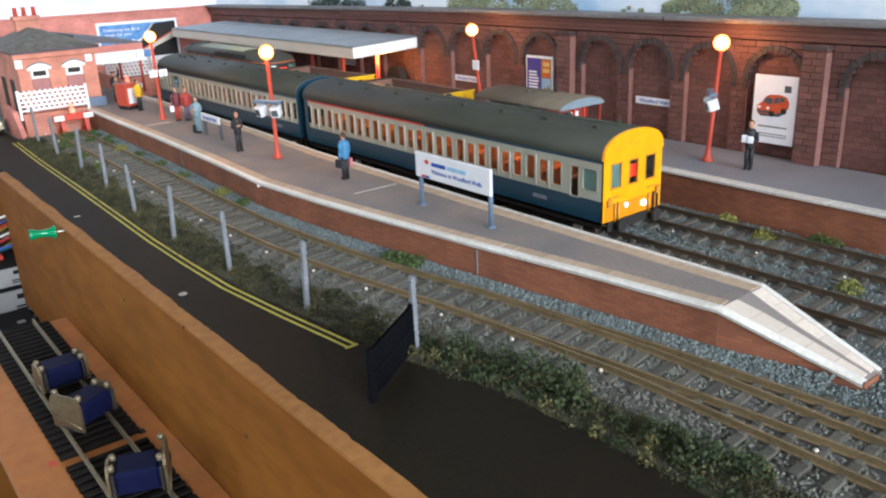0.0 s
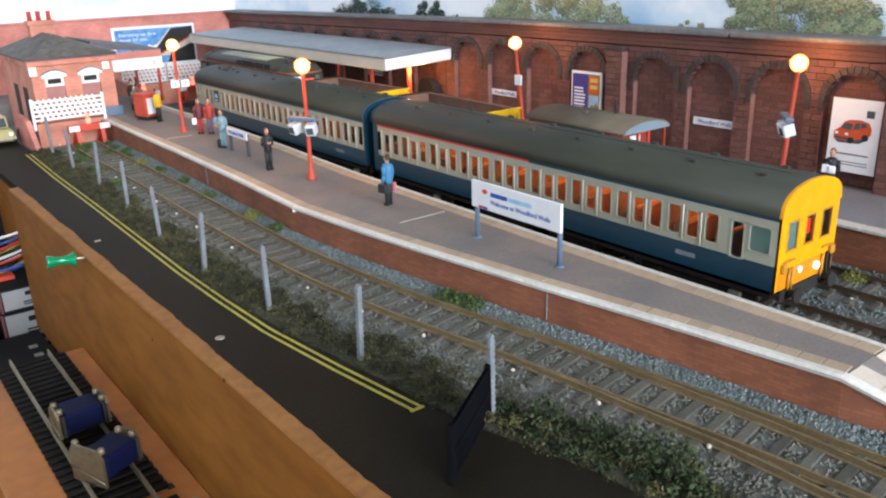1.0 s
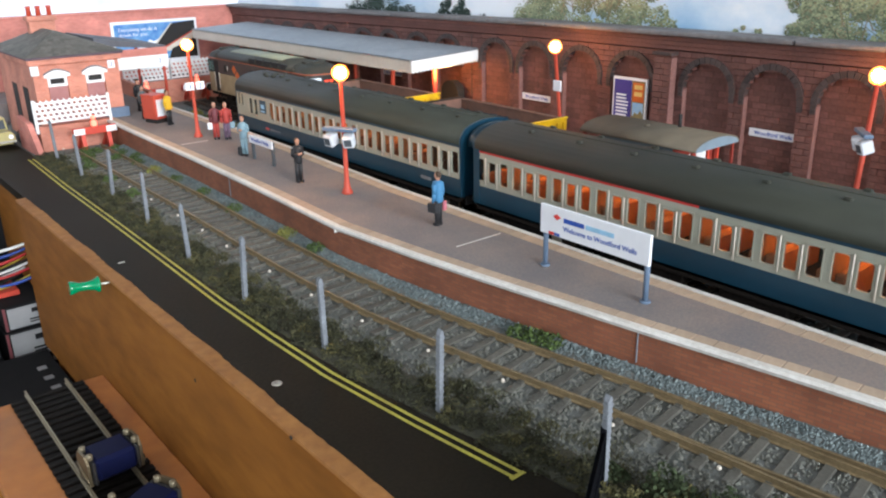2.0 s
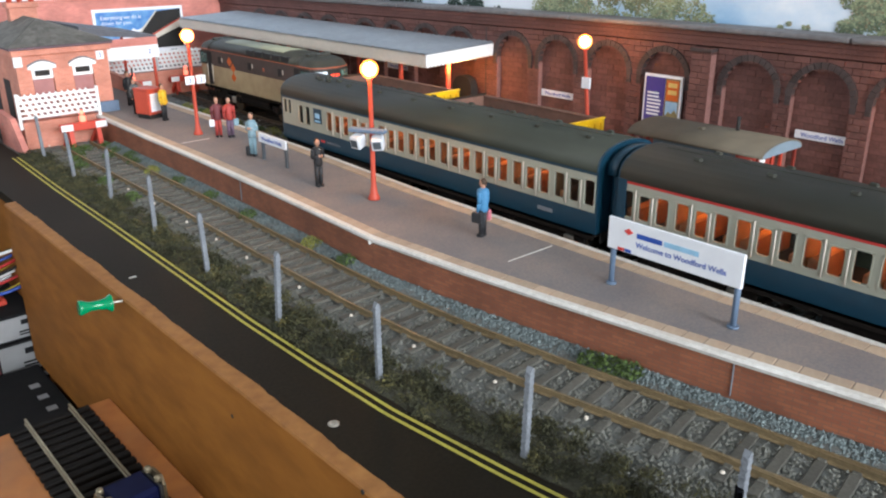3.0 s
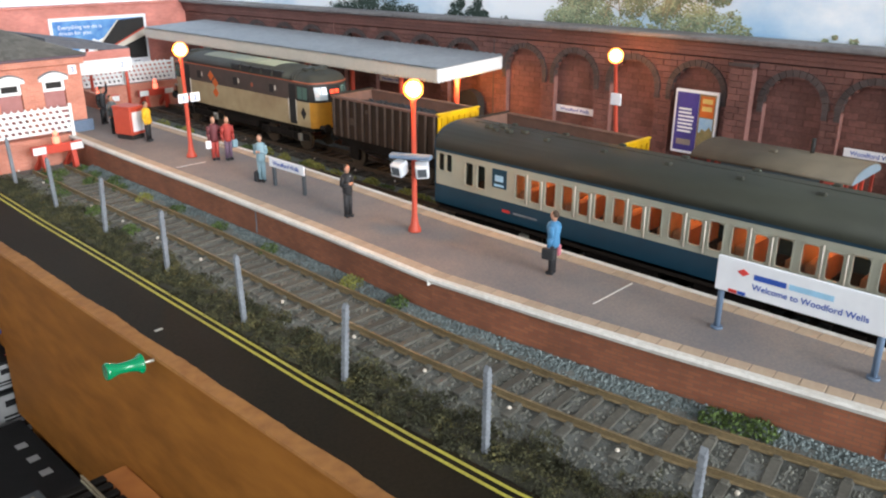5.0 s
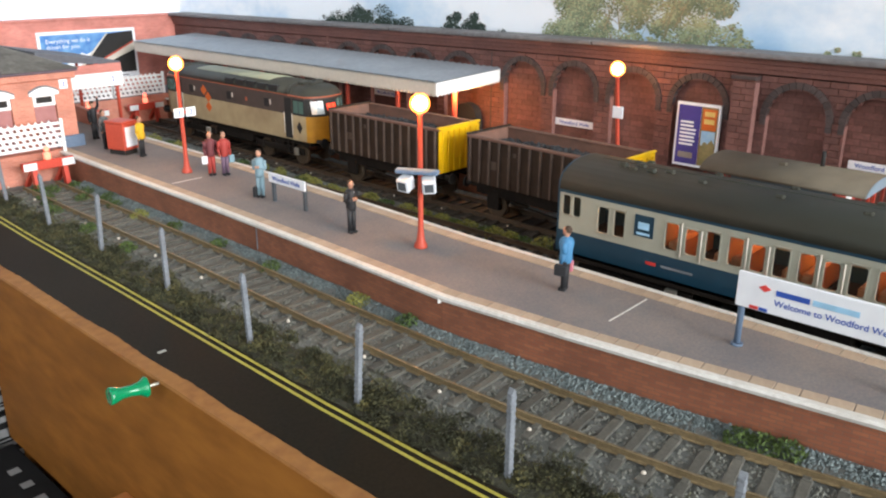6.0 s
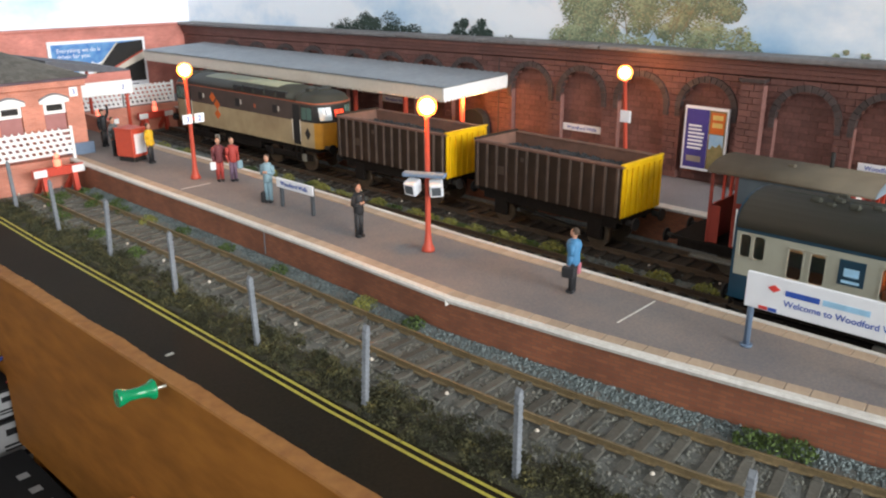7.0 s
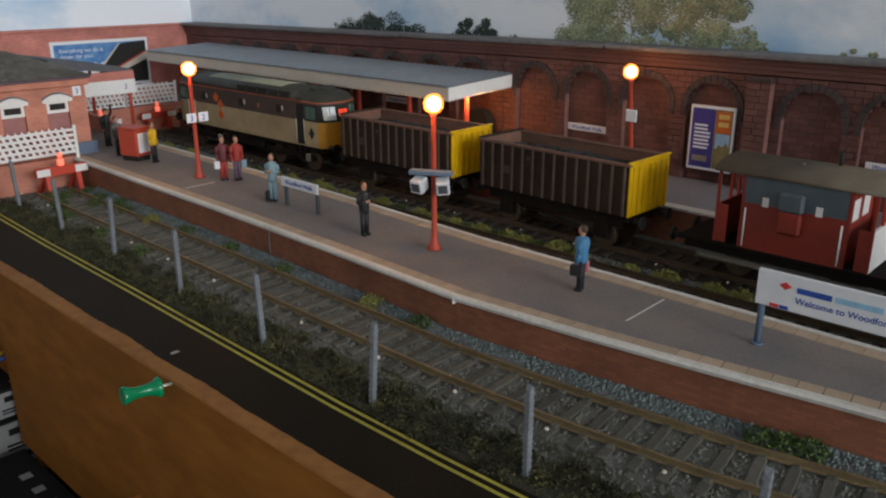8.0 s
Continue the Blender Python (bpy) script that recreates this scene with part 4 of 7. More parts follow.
    for y in (730, 705, 690, 660, 640, 620, 560, 505, 490, 460, 440, 420, 400, 380):
        green.append((lerp(TRAIN_TRACK, y) + rng.uniform(12, 19), y, rng.uniform(3.6, 5.5), rng.uniform(2.5, 4)))
    for x, y in ((163.5, 398), (163, 560), (270, 118), (299, 168), (306, 190)):
        tufts.append((x, y, 4.8, 5.5))
    for x, y in ((165, 452), (164.5, 372), (168, 640), (166, 622), (168, 600), (173.4, 255), (174.6, 249), (176, 243), (311, 150), (310, 144), (155, 640), (147, 630), (160, 612), (165, 588), (139, 600), (143, 616), (150, 646), (166, 530), (138, 560), (137, 520), (166, 492)):
        green.append((x - 1.5, y, 4.6, 5.0))
    clumps("light_tufts", "yellow-green grass tufts in the ballast", LEAF_LIGHT, tufts, 520, 0.45)
    clumps("green_tufts", "mid-green weeds beside rails and platform", LEAF_GREEN, green, 420, 0.45)


room()
ground()
platform()
backscene()
wall_end()


# ---- carriages ----
def side_panel(b, x0, x1, y0, y1, z0, z1, holes):
    """A side with openings; holes: (y0, y1, z0, z1), apart along y."""
    y = y0
    for a, c, p, q in sorted(holes):
        b.box(x0, x1, y, a, z0, z1)
        b.box(x0, x1, a, c, z0, p)
        b.box(x0, x1, a, c, q, z1)
        y = c
    b.box(x0, x1, y, y1, z0, z1)


def roof_curve(w, z0, h, n=14):
    pts = []
    for i in range(n + 1):
        a = math.pi * i / n
        pts.append((-w * math.cos(a), z0 + h * math.sin(a) ** 0.72))
    return pts


def bogie(parent, y, wheelbase=32, dz=0.0):
    bg = part("bogie", Build().box(-13, 13, y - 5, y + 5, -8, -3, bev=0.5).box(-13.5, -12, y - 24, y + 24, -9, -5, bev=0.4).box(12, 13.5, y - 24, y + 24, -9, -5, bev=0.4), UNDER, parent)
    for dy in (-wheelbase / 2, wheelbase / 2):
        wh = Build()
        for s in (-8.6, 8.6):
            wh.cyl((s - 1.2, y + dy, -6.6), (s + 1.2, y + dy, -6.6), 6.0, n=18)
        wh.cyl((-9, y + dy, -6.6), (9, y + dy, -6.6), 1.2, n=8)
        part("wheelset", wh, RAIL_DARK, bg, at=(0, 0, dz))
        for s in (-13.6, 13.6):
            part("axle_box", Build().box(s - 1, s + 1, y + dy - 2.4, y + dy + 2.4, -9.5, -5, bev=0.4), STEEL if s < 0 and dy < 0 else UNDER, bg)
    return bg


def coach(name, label, cab_front, groups, extra, red_band, at):
    """A suburban railcar body 228 long from its front face at y = 0; z = 0 is the bottom of its side."""
    L, W = 228.0, 17.6
    c = thing(name, label, "railway carriage", at)
    holes = list(extra)
    doors = []
    for g in groups:
        holes += [(g - 5, g, 11.0, 21.0), (g - 12.3, g - 7.6, 11.0, 20.2), (g - 20, g - 15, 11.0, 21.0)]
        doors.append(g - 10)
    for s in (-1, 1):
        x0, x1 = (-W, -W + 0.9) if s < 0 else (W - 0.9, W)
        up, lo = Build(), Build()
        side_panel(up, x0, x1, 0.9, L - 0.9, 8.5, 24.6, holes)
        lo.box(x0, x1, 0.9, L - 0.9, 0, 8.5)
        part("upper_side", up, COACH_CREAM, c, "grey-cream upper side")
        part("lower_side", lo, BLUE, c, "blue lower side")
        part("cantrail", Build().box(x0 - 0.1, x1 + 0.1, 0.9, L - 0.9, 23.4, 25.2), COACH_RED if red_band else BLUE, c) if not red_band else None
        if red_band:
            part("cantrail", Build().box(x0 - 0.1, x1 + 0.1, 112, L - 0.9, 23.6, 25.0), COACH_RED, c, "red first-class band")
            part("cantrail", Build().box(x0 - 0.1, x1 + 0.1, 0.9, 112, 23.4, 25.2), BLUE, c)
        for a, b_, p, q in holes:
            px = x0 + 0.55 if s < 0 else x1 - 0.75
            part("pane", Build().box(px, px + 0.2, a - 0.3, b_ + 0.3, p - 0.3, q + 0.3), PANE_GREEN if b_ < 12 and cab_front else PANE, c)
            fr = Build()
            xo = (x0 - 0.22, x0) if s < 0 else (x1, x1 + 0.22)
            fr.box(*xo, a - 0.45, a, p - 0.4, q + 0.4)
            fr.box(*xo, b_, b_ + 0.45, p - 0.4, q + 0.4)
            fr.box(*xo, a - 0.45, b_ + 0.45, p - 0.45, p)
            fr.box(*xo, a - 0.45, b_ + 0.45, q, q + 0.45)
            lo_x, hi_x = (xo[0] + 0.1, xo[1] + 0.5) if s < 0 else (xo[0] - 0.5, xo[1] - 0.1)
            for ya, dy in ((a, 1.2), (b_, -1.2)):
                for za, dz in ((p, 1.2), (q, -1.2)):
                    fr.prism([(ya, za), (ya + dy, za), (ya + 0.25 * dy, za + 0.25 * dz), (ya, za + dz)], "x", lo_x, hi_x)
            part("window_frame", fr, COACH_CREAM, c)
        xs = -W - 0.35 if s < 0 else W + 0.35
        for d in doors:
            part("grab_rail", Build().cyl((xs, d + 3.7, 9.5), (xs, d + 3.7, 21.8), 0.28, n=6).cyl((xs, d - 3.6, 9.0), (xs, d - 3.6, 20.5), 0.28, n=6), CREAM, c, "white door handrails")
        part("solebar", Build().box(x0 + 1 if s < 0 else x0 - 1, x1 + 1 if s < 0 else x1 - 1, 2, L - 2, -3, 0), UNDER, c)
        part("number_panel", Build().box(*((x0 - 0.08, x0) if s < 0 else (x1, x1 + 0.08)), *((30, 38) if cab_front else (22, 30)), 3.6, 5.2), CONCRETE, c, "small pale number panel")
    roof = Build()
    prof = roof_curve(W + 0.3, 24.6, 10.0)
    roof.prism(prof, "y", 0.9, L - 0.5, smooth=True)
    part("roof", roof, COACH_ROOF, c, "weathered dark grey roof")
    for y in np.arange(14, L - 8, 27.0):
        for x in (-6.5, 6.5):
            part("roof_vent", Build().box(x - 1.1, x + 1.1, y - 1.5, y + 1.5, 33.2, 35.0, bev=0.5), COACH_ROOF, c)
    for x in (-9.5, 0):
        part("roof_rib", Build().box(x - 0.35, x + 0.35, 8, L - 8, 32.6 if x else 34.3, 33.0 if x else 34.8, bev=0.1), COACH_ROOF, c)
    part("floor_pan", Build().box(-W + 1, W - 1, 1, L - 1, -1.5, 3), UNDER, c)
    part("lighting_strip", Build().box(-2, 2, 26, L - 6, 23.4, 23.9), COACH_GLOW if cab_front else DIM_GLOW, c, "glowing orange interior lighting")
    for g in groups:
        for dy in (-1.5, -18.5):
            part("seat", Build().box(-15.5, 15.5, g + dy - 2.4, g + dy + 1.2, 3, 13.5, bev=0.8), SEAT, c)
        part("partition", Build().box(-16, 16, g + 1.2, g + 1.8, 3, 23), PANEL, c)
    end_mat = YELLOW_END if cab_front else BLUE
    for y0, y1, front in ((0, 0.9, True), (L - 0.9, L, False)):
        e = Build()
        cab = cab_front and front
        m = end_mat if cab or not cab_front and front else BLUE
        if cab:
            GX, GZ = (-W, -13.3, -7.3, -2.7, 2.7, 7.3, 13.3, W), (0, 12.8, 22.6, 24.7)
            n = len(GX)
            e.v += [(x, y, z) for y in (y0, y1) for z in GZ for x in GX]
            q = n * len(GZ)
            for r in range(3):
                for i in range(n - 1):
                    o = r * n + i
                    if r == 1 and i in (1, 3, 5):
                        e.face((o, o + q, o + q + 1, o + 1))
                        e.face((o + n, o + n + 1, o + n + 1 + q, o + n + q))
                        e.face((o, o + n, o + n + q, o + q))
                        e.face((o + 1, o + 1 + q, o + 1 + n + q, o + 1 + n))
                    else:
                        e.face((o, o + 1, o + n + 1, o + n))
                        e.face((o + q, o + q + n, o + q + n + 1, o + q + 1))
            part("cab_front", e, YELLOW_END, c, "bright yellow cab front", fix=False)
            part("cab_dome", Build().prism(prof, "y", y0 - 0.3, y1), YELLOW_END, c)
            part("lower_panel", Build().box(-16.4, 16.4, -0.12, 0, 0.2, 6.6, bev=0.05), LOCO_ORANGE, c, "dirty orange lower panel")
            for x0, x1 in ((-13.3, -7.3), (-2.7, 2.7), (7.3, 13.3)):
                part("cab_window", Build().box(x0, x1, 0.5, 0.7, 12.8, 22.6), PANE_GREEN if x1 < 0 and x0 < -5 else PANE, c)
                fr = Build().box(x0 - 0.3, x0 + 0.3, -0.15, 0.3, 12.6, 22.8).box(x1 - 0.3, x1 + 0.3, -0.15, 0.3, 12.6, 22.8).box(x0, x1, -0.15, 0.3, 12.5, 13.1).box(x0, x1, -0.15, 0.3, 22.3, 22.9)
                part("window_surround", fr, LOCO_YELLOW, c)
            part("cab_back", Build().box(-16, 16, 12, 12.6, 3, 23), BLACK, c)
            part("red_panel", Build().box(0.2, 5.2, 2.6, 2.9, 14.6, 19.6), RED_GLOW, c, "red-lit panel inside the cab")
            part("route_box", Build().box(-3, 3, -0.55, 0, 28.4, 30.6, bev=0.2), YELLOW_END, c)
            for x, z in ((-4.5, 5.0), (6.5, 3.6)):
                part("headlamp", Build().cyl((x, -0.9, z), (x, 0.1, z), 1.25, n=14), HEAD_GLOW if x > 0 else WHITE, c, "glowing white headlamp" if x > 0 else "white lamp")
            for x in (-11, -9, 9.5, 12.5, 15):
                part("brake_pipe", Build().cyl((x, -0.6, -2), (x, -0.6, 7), 0.5, n=6), LOCO_YELLOW if abs(x) < 12 else BLACK, c)
            part("handrail", Build().cyl((-15, -0.8, 9.6), (-8.5, -0.8, 9.6), 0.3, n=6).cyl((8.5, -0.8, 9.6), (15, -0.8, 9.6), 0.3, n=6), LOCO_YELLOW, c)
            for x in (-14.5, 15.0):
                part("bracket", Build().box(x - 1.2, x + 1.2, -1.4, 0, 6, 9, bev=0.3), LOCO_YELLOW, c)
        else:
            e.box(-W, W, y0, y1, 0, 24.6)
            e.prism(prof, "y", y0, y1)
            part("end_wall", e, BLUE, c)
    for y, s in ((-0.2, -1), (L + 0.2, 1)):
        for x in (-10.5, 10.5):
            part("buffer", Build().cyl((x, y, -1.5), (x, y + s * 3.4, -1.5), 1.3, n=10).cyl((x, y + s * 3.4, -1.5), (x, y + s * 4.2, -1.5), 2.6, n=14), BLACK, c)
        part("buffer_beam", Build().box(-15, 15, min(y, y + s * 0.4), max(y, y + s * 0.4), -4, 0), BLACK, c)
    part("engine_box", Build().box(-14, 14, 78, 104, -9, -3, bev=0.8).box(-14, 14, 118, 150, -8, -3, bev=0.8), UNDER, c)
    bogie(c, 32)
    bogie(c, L - 32)
    return c


def trains():
    front = coach("front_carriage", "blue and cream suburban railcar with yellow cab and lit windows", True, [226 - 23 * i for i in range(9)], [(3.2, 10.4, 12, 20.5), (12.6, 17.0, 8.5, 20.5)], True, (248.6, 196.6, 16.5))
    for x in (-17.9, 17.7):
        part("gangway_edge", Build().box(x - 0.1, x + 0.3, 224, 227.6, 0.5, 25), BLUE, front)
    rear = coach("rear_carriage", "blue and cream suburban railcar trailing behind", False, [182.5 - 23 * i for i in range(8)],
                 [(217.6, 221.2, 14.8, 22.6), (222.2, 225.8, 14.8, 22.6), (198.6, 203.2, 11, 21), (205.4, 210, 11, 21)], False, (248.6, 196.6 + 237, 16.5))
    part("gangway", Build().box(-12, 12, -8.6, 0, 2, 31, bev=3), BLUE, rear, "dark blue bellows gangway")
    part("gangway_hood", Build().prism(roof_curve(15, 24, 9.5), "y", -6, -2, smooth=True), BLUE, rear)
    part("badge", Build().box(-17.95, -17.6, 187, 194.6, 13.4, 21.4, bev=0.1), BLUE, rear, "blue route badge on the side")
    part("badge_mark", Build().box(-18.05, -17.9, 188.6, 193, 16.2, 18.8).box(-18.05, -17.9, 188.2, 193.4, 14.1, 15.0), SIGN_PALE, rear)
    part("side_mark", Build().box(-17.75, -17.6, 185, 189, 3.6, 4.8), COACH_RED, rear)
    part("side_lettering", Build().box(-17.75, -17.6, 171, 183, 3.8, 4.6), CONCRETE, rear)
    part("marker_strip", Build().box(-12, 12, 228, 228.4, 12, 20), BLUE, rear)
    for x, y in ((-5, 208), (-2, 202), (-6, 196), (1, 205), (-3, 190)):
        part("exhaust_cowl", Build().box(x - 1.2, x + 1.2, y - 1.8, y + 1.8, 33.6, 35.6, bev=0.6), COACH_ROOF, rear)
    return front, rear


# ---- goods stock ----
def wagon(at, rz):
    """Open box wagon 85 long; z = 0 is the body's bottom edge."""
    w = thing("box_wagon", "rusty brown open box wagon loaded with coal, yellow ends", "railway wagon", at, rz, "coal wagons")
    L, W, H = 85.0, 15.4, 22.0
    for s in (-1, 1):
        x0, x1 = (-W, -W + 1) if s < 0 else (W - 1, W)
        part("side", Build().box(x0, x1, 0.6, L - 0.6, 0, H), WAGON, w)
        part("top_rail", Build().box(x0 - 0.7, x1 + 0.7, 0, L, H - 0.4, H + 0.9, bev=0.3), WAGON_INSIDE, w)
        for i in range(14):
            y = 2.5 + i * (L - 5) / 13
            part("rib", Build().box(x0 - 1.2 if s < 0 else x1, x0 if s < 0 else x1 + 1.2, y - 0.55, y + 0.55, 0.3, H - 0.4, bev=0.2), WAGON_RIB, w)
    for y0, m in ((0, WAGON_YELLOW), (L - 1, WAGON)):
        part("end", Build().box(-W, W, y0, y0 + 1, 0, H + 0.9), m, w, "yellow end panel" if y0 == 0 else "rusty brown end panel")
        for i in range(7):
            x = -W + 2.4 + i * (2 * W - 4.8) / 6
            part("end_rib", Build().box(x - 0.6, x + 0.6, y0 - 0.8 if y0 == 0 else y0 + 1, y0 if y0 == 0 else y0 + 1.8, 0.3, H - 0.5, bev=0.2), m, w)
        part("end_lining", Build().box(-W + 1, W - 1, 1.05 if y0 == 0 else y0 - 0.3, 1.3 if y0 == 0 else y0 - 0.05, 2, H + 0.7), WAGON_INSIDE, w)
        part("end_cap", Build().box(-W - 0.7, W + 0.7, y0 - 0.4, y0 + 1.4, H + 0.9, H + 1.7, bev=0.3), m, w)
    for s in (-1, 1):
        part("lining", Build().box(min(s * (W - 1.05), s * (W - 1.3)), max(s * (W - 1.05), s * (W - 1.3)), 1.3, L - 1.3, 2, H + 0.6), WAGON_INSIDE, w)
    rng = np.random.default_rng(int(at[1]))
    part("load_base", Build().box(-W + 1.3, W - 1.3, 1.3, L - 1.3, 2, H - 6.5), COAL, w)
    pts = [(rng.uniform(-W + 2.5, W - 2.5), rng.uniform(2.5, L - 2.5), H - 6.3 + rng.uniform(0, 1.2)) for _ in range(900)]
    pts = [(x, y, z + 3.2 * math.exp(-(x / 8) ** 2) * math.exp(-((y - L / 2) / 26) ** 2)) for x, y, z in pts]
    part("coal", scatter(pts, 1.5, 7), COAL, w, "heap of black coal", fix=False)
    part("underframe", Build().box(-13, 13, 1, L - 1, -3, 0).box(-12.6, -10.8, 4, L - 4, -6, -3).box(10.8, 12.6, 4, L - 4, -6, -3), UNDER, w)
    part("label_plate", Build().box(-W - 0.12, -W, 66, 70, 8, 12).box(-W - 0.12, -W, 54, 56, 16, 18), WAGON_RIB, w)
    for y in (15, L - 15):
        b = Build()
        for s in (-8.6, 8.6):
            b.cyl((s - 1.2, y, -11.2), (s + 1.2, y, -11.2), 6.0, n=18)
        b.cyl((-12.6, y, -11.2), (12.6, y, -11.2), 1.2, n=8)
        part("wheelset", b, RAIL_DARK, w)
        for s in (-12.0, 12.0):
            part("axle_guard", Build().box(s - 0.9, s + 0.9, y - 4, y + 4, -12.5, -3, bev=0.5), UNDER, w)
    part("brake_lever", Build().cyl((-13.6, 22, -9), (-13.6, 58, -6.5), 0.5, n=6), UNDER, w)
    for y, s in ((0, -1), (L, 1)):
        for x in (-10.5, 10.5):
            part("buffer", Build().cyl((x, y, -2.5), (x, y + s * 4, -2.5), 1.3, n=10).cyl((x, y + s * 4, -2.5), (x, y + s * 4.8, -2.5), 2.8, n=14), BLACK, w)
    return w


def cab_plan(back=0.0, grow=0.0):
    """Half-rounded plan of a cab end, the nose at y = 0; back leans the front rearwards."""
    pts = [(-14.9, 22), (-14.8, 10), (-14.3, 7.2), (-13.0, 4.6), (-10.6, 2.6), (-6, 0.8), (-2.1, 0.1)]
    pts += [(-x, y) for x, y in pts[::-1]]
    return [(x * (1 + grow / 14.9), y + (back if y < 4.7 else back * 0.5 if y < 8 else 0) - (grow if y < 9 else 0)) for x, y in pts]


def loco(at, rz):
    """Diesel locomotive 166 long, its visible nose at y = 0; z = 0 is the body's bottom edge."""
    c = thing("diesel_locomotive", "weathered brown and cream diesel locomotive with yellow cab front", "locomotive", at, rz)
    L, W = 166.0, 14.9
    nose, tail = 22.0, L - 22.0
    MID, CANT = 15.2, 26.2

    def band(z0, z1, m, name, label=""):
        for s in (-1, 1):
            x = s * W
            part(name, Build().box(min(x, x - s), max(x, x - s), nose, tail, z0, z1), m, c, label)
    band(0, MID, LOCO_CREAM, "lower_side", "dirty cream lower side")
    band(MID, CANT, LOCO_BROWN, "upper_side", "grey-brown upper side")
    band(CANT + 0.05, CANT + 0.65, LOCO_LINE, "cantrail_line", "thin orange-red cantrail line")
    part("core", Build().box(-W + 1.2, W - 1.2, 9, L - 9, 0.5, 26), BLACK, c)
    prof = roof_curve(W, CANT + 0.6, 6.8)
    part("roof", Build().prism(prof, "y", nose, tail, smooth=True), LOCO_ROOF, c)
    pan = [(x, z + 0.3) for x, z in prof if abs(x) < 11.6]
    part("roof_panel", Build().prism([(x, z - 2.5) for x, z in pan[::-1]] + pan, "y", 47, 128, smooth=True), LOCO_PANEL, c, "pale dusty roof panel")
    for s in (1, -1):
        yo = 0.0 if s > 0 else L

        def ring(z, back=0.0, grow=0.0, lo=0, hi=99):
            return [(x, yo + s * y, z) for x, y in cab_plan(back, grow)[lo:hi]]
        part("cab_side", Build().strip([ring(0), ring(MID)], 0, True), LOCO_CREAM, c, "dirty cream cab side")
        part("cab_lower", Build().strip([ring(-0.2, 0, 0.2, 2, 12), ring(3, -0.3, 0.2, 2, 12), ring(12, -0.2, 0.2, 2, 12), ring(MID, 0, 0.2, 2, 12)], 0, True), LOCO_YELLOW, c, "dirty yellow cab front")
        part("cab_upper", Build().strip([ring(MID), ring(CANT, 2.4)], 0, True), LOCO_BROWN, c)
        part("window_band", Build().strip([ring(MID + 0.1, 0, 0.15, 2, 12), ring(CANT - 0.9, 2.2, 0.15, 2, 12)], 0, True), BLACK, c, "black window surround")
        dome = []
        for f in np.linspace(0, 1, 9):
            dome.append([(x * (1 - f), yo + s * (y + (22 - y) * f * 0.9), CANT + 0.6 + 6.8 * math.sqrt(1 - (1 - f) ** 2)) for x, y in cab_plan(1.6, 0.1)])
        part("cab_roof", Build().strip(dome, 0, True).prism(prof, "y", *sorted((yo + s * 20.0, yo + s * 22.0))), LOCO_ROOF, c)
        part("roof_edge", Build().strip([ring(CANT - 0.1, 2.2, 0.1), ring(CANT, 1.7, 0.45), ring(CANT + 0.6, 1.7, 0.45), ring(CANT + 0.8, 2.4, 0)]), LOCO_LINE, c)
        part("roof_cowl", Build().box(-8.5, -2, *sorted((yo + s * 16, yo + s * 21)), 32.2, 34.2, bev=0.7).box(2, 8.5, *sorted((yo + s * 16, yo + s * 21)), 32.2, 34.2, bev=0.7), LOCO_ROOF, c)
        part("roof_rib", Build().prism([(x * 1.02, z + 0.25) for x, z in prof], "y", *sorted((yo + s * 22.2, yo + s * 23.4)), smooth=True), LOCO_ROOF, c)
        part("horn_cover", Build().box(-5, 5, *sorted((yo + s * 12, yo + s * 15)), 31.6, 33.9, bev=0.6), LOCO_ROOF, c)

        def front(x0, x1, z0, z1, out):
            def at_x(x):
                return np.interp(x, [p[0] for p in cab_plan()[3:11]], [p[1] for p in cab_plan()[3:11]])
            b = Build()
            X = np.linspace(x0, x1, 4)
            b.strip([[(x, yo + s * (at_x(x) + 2.4 * (z - MID) / (CANT - MID) - o), z) for x in X] for z, o in ((z0, out - 0.5), (z0, out), (z1, out), (z1, out - 0.5))])
            return b
        for x0, x1, m in ((-12.2, -5.2, SCREEN), (5.4, 12.2, PANE_GREEN)):
            part("windscreen", front(x0, x1, 16.6, 24.2, 0.5), m, c, "windscreen")
            part("wiper", front((x0 + x1) / 2 - 0.2, (x0 + x1) / 2 + 0.2, 20, 24.4, 0.8), BLACK, c)
        part("headcode_box", front(-4.0, 4.0, 17.4, 23.6, 0.6), BLACK, c)
        for x in (-1.7, 1.9):
            part("red_blind", front(x - 1.5, x + 1.5, 18.6, 22.4, 0.8), RED_GLOW, c, "red lit blind")
        for x in (-10.5, 10.5):
            part("buffer", Build().cyl((x, yo + s * 1.5, 0.5), (x, yo - s * 4, 0.5), 1.3, n=10).cyl((x, yo - s * 4, 0.5), (x, yo - s * 4.8, 0.5), 2.8, n=14), BLACK, c)
        for sd in (-1, 1):
            x = sd * (W + 0.05)
            d0, d1 = sorted((yo + s * 19.5, yo + s * 26.0))
            part("cab_door", Build().box(min(x, x + sd * 0.15), max(x, x + sd * 0.15), d0, d1, 0.8, 25.0), BLACK, c, "dark cab doorway")
            for y in (d0 - 0.5, d1 + 0.5):
                part("handrail", Build().cyl((x + sd * 0.4, y, 3), (x + sd * 0.4, y, 16), 0.28, n=6), CREAM, c)
            a0, a1 = sorted((yo + s * 7.4, yo + s * 18.4))
            fr = part("side_window_frame", Build().box(min(x - sd * 0.8, x + sd * 0.1), max(x - sd * 0.8, x + sd * 0.1), a0, a1, 15.6, 25.0), BLACK, c)
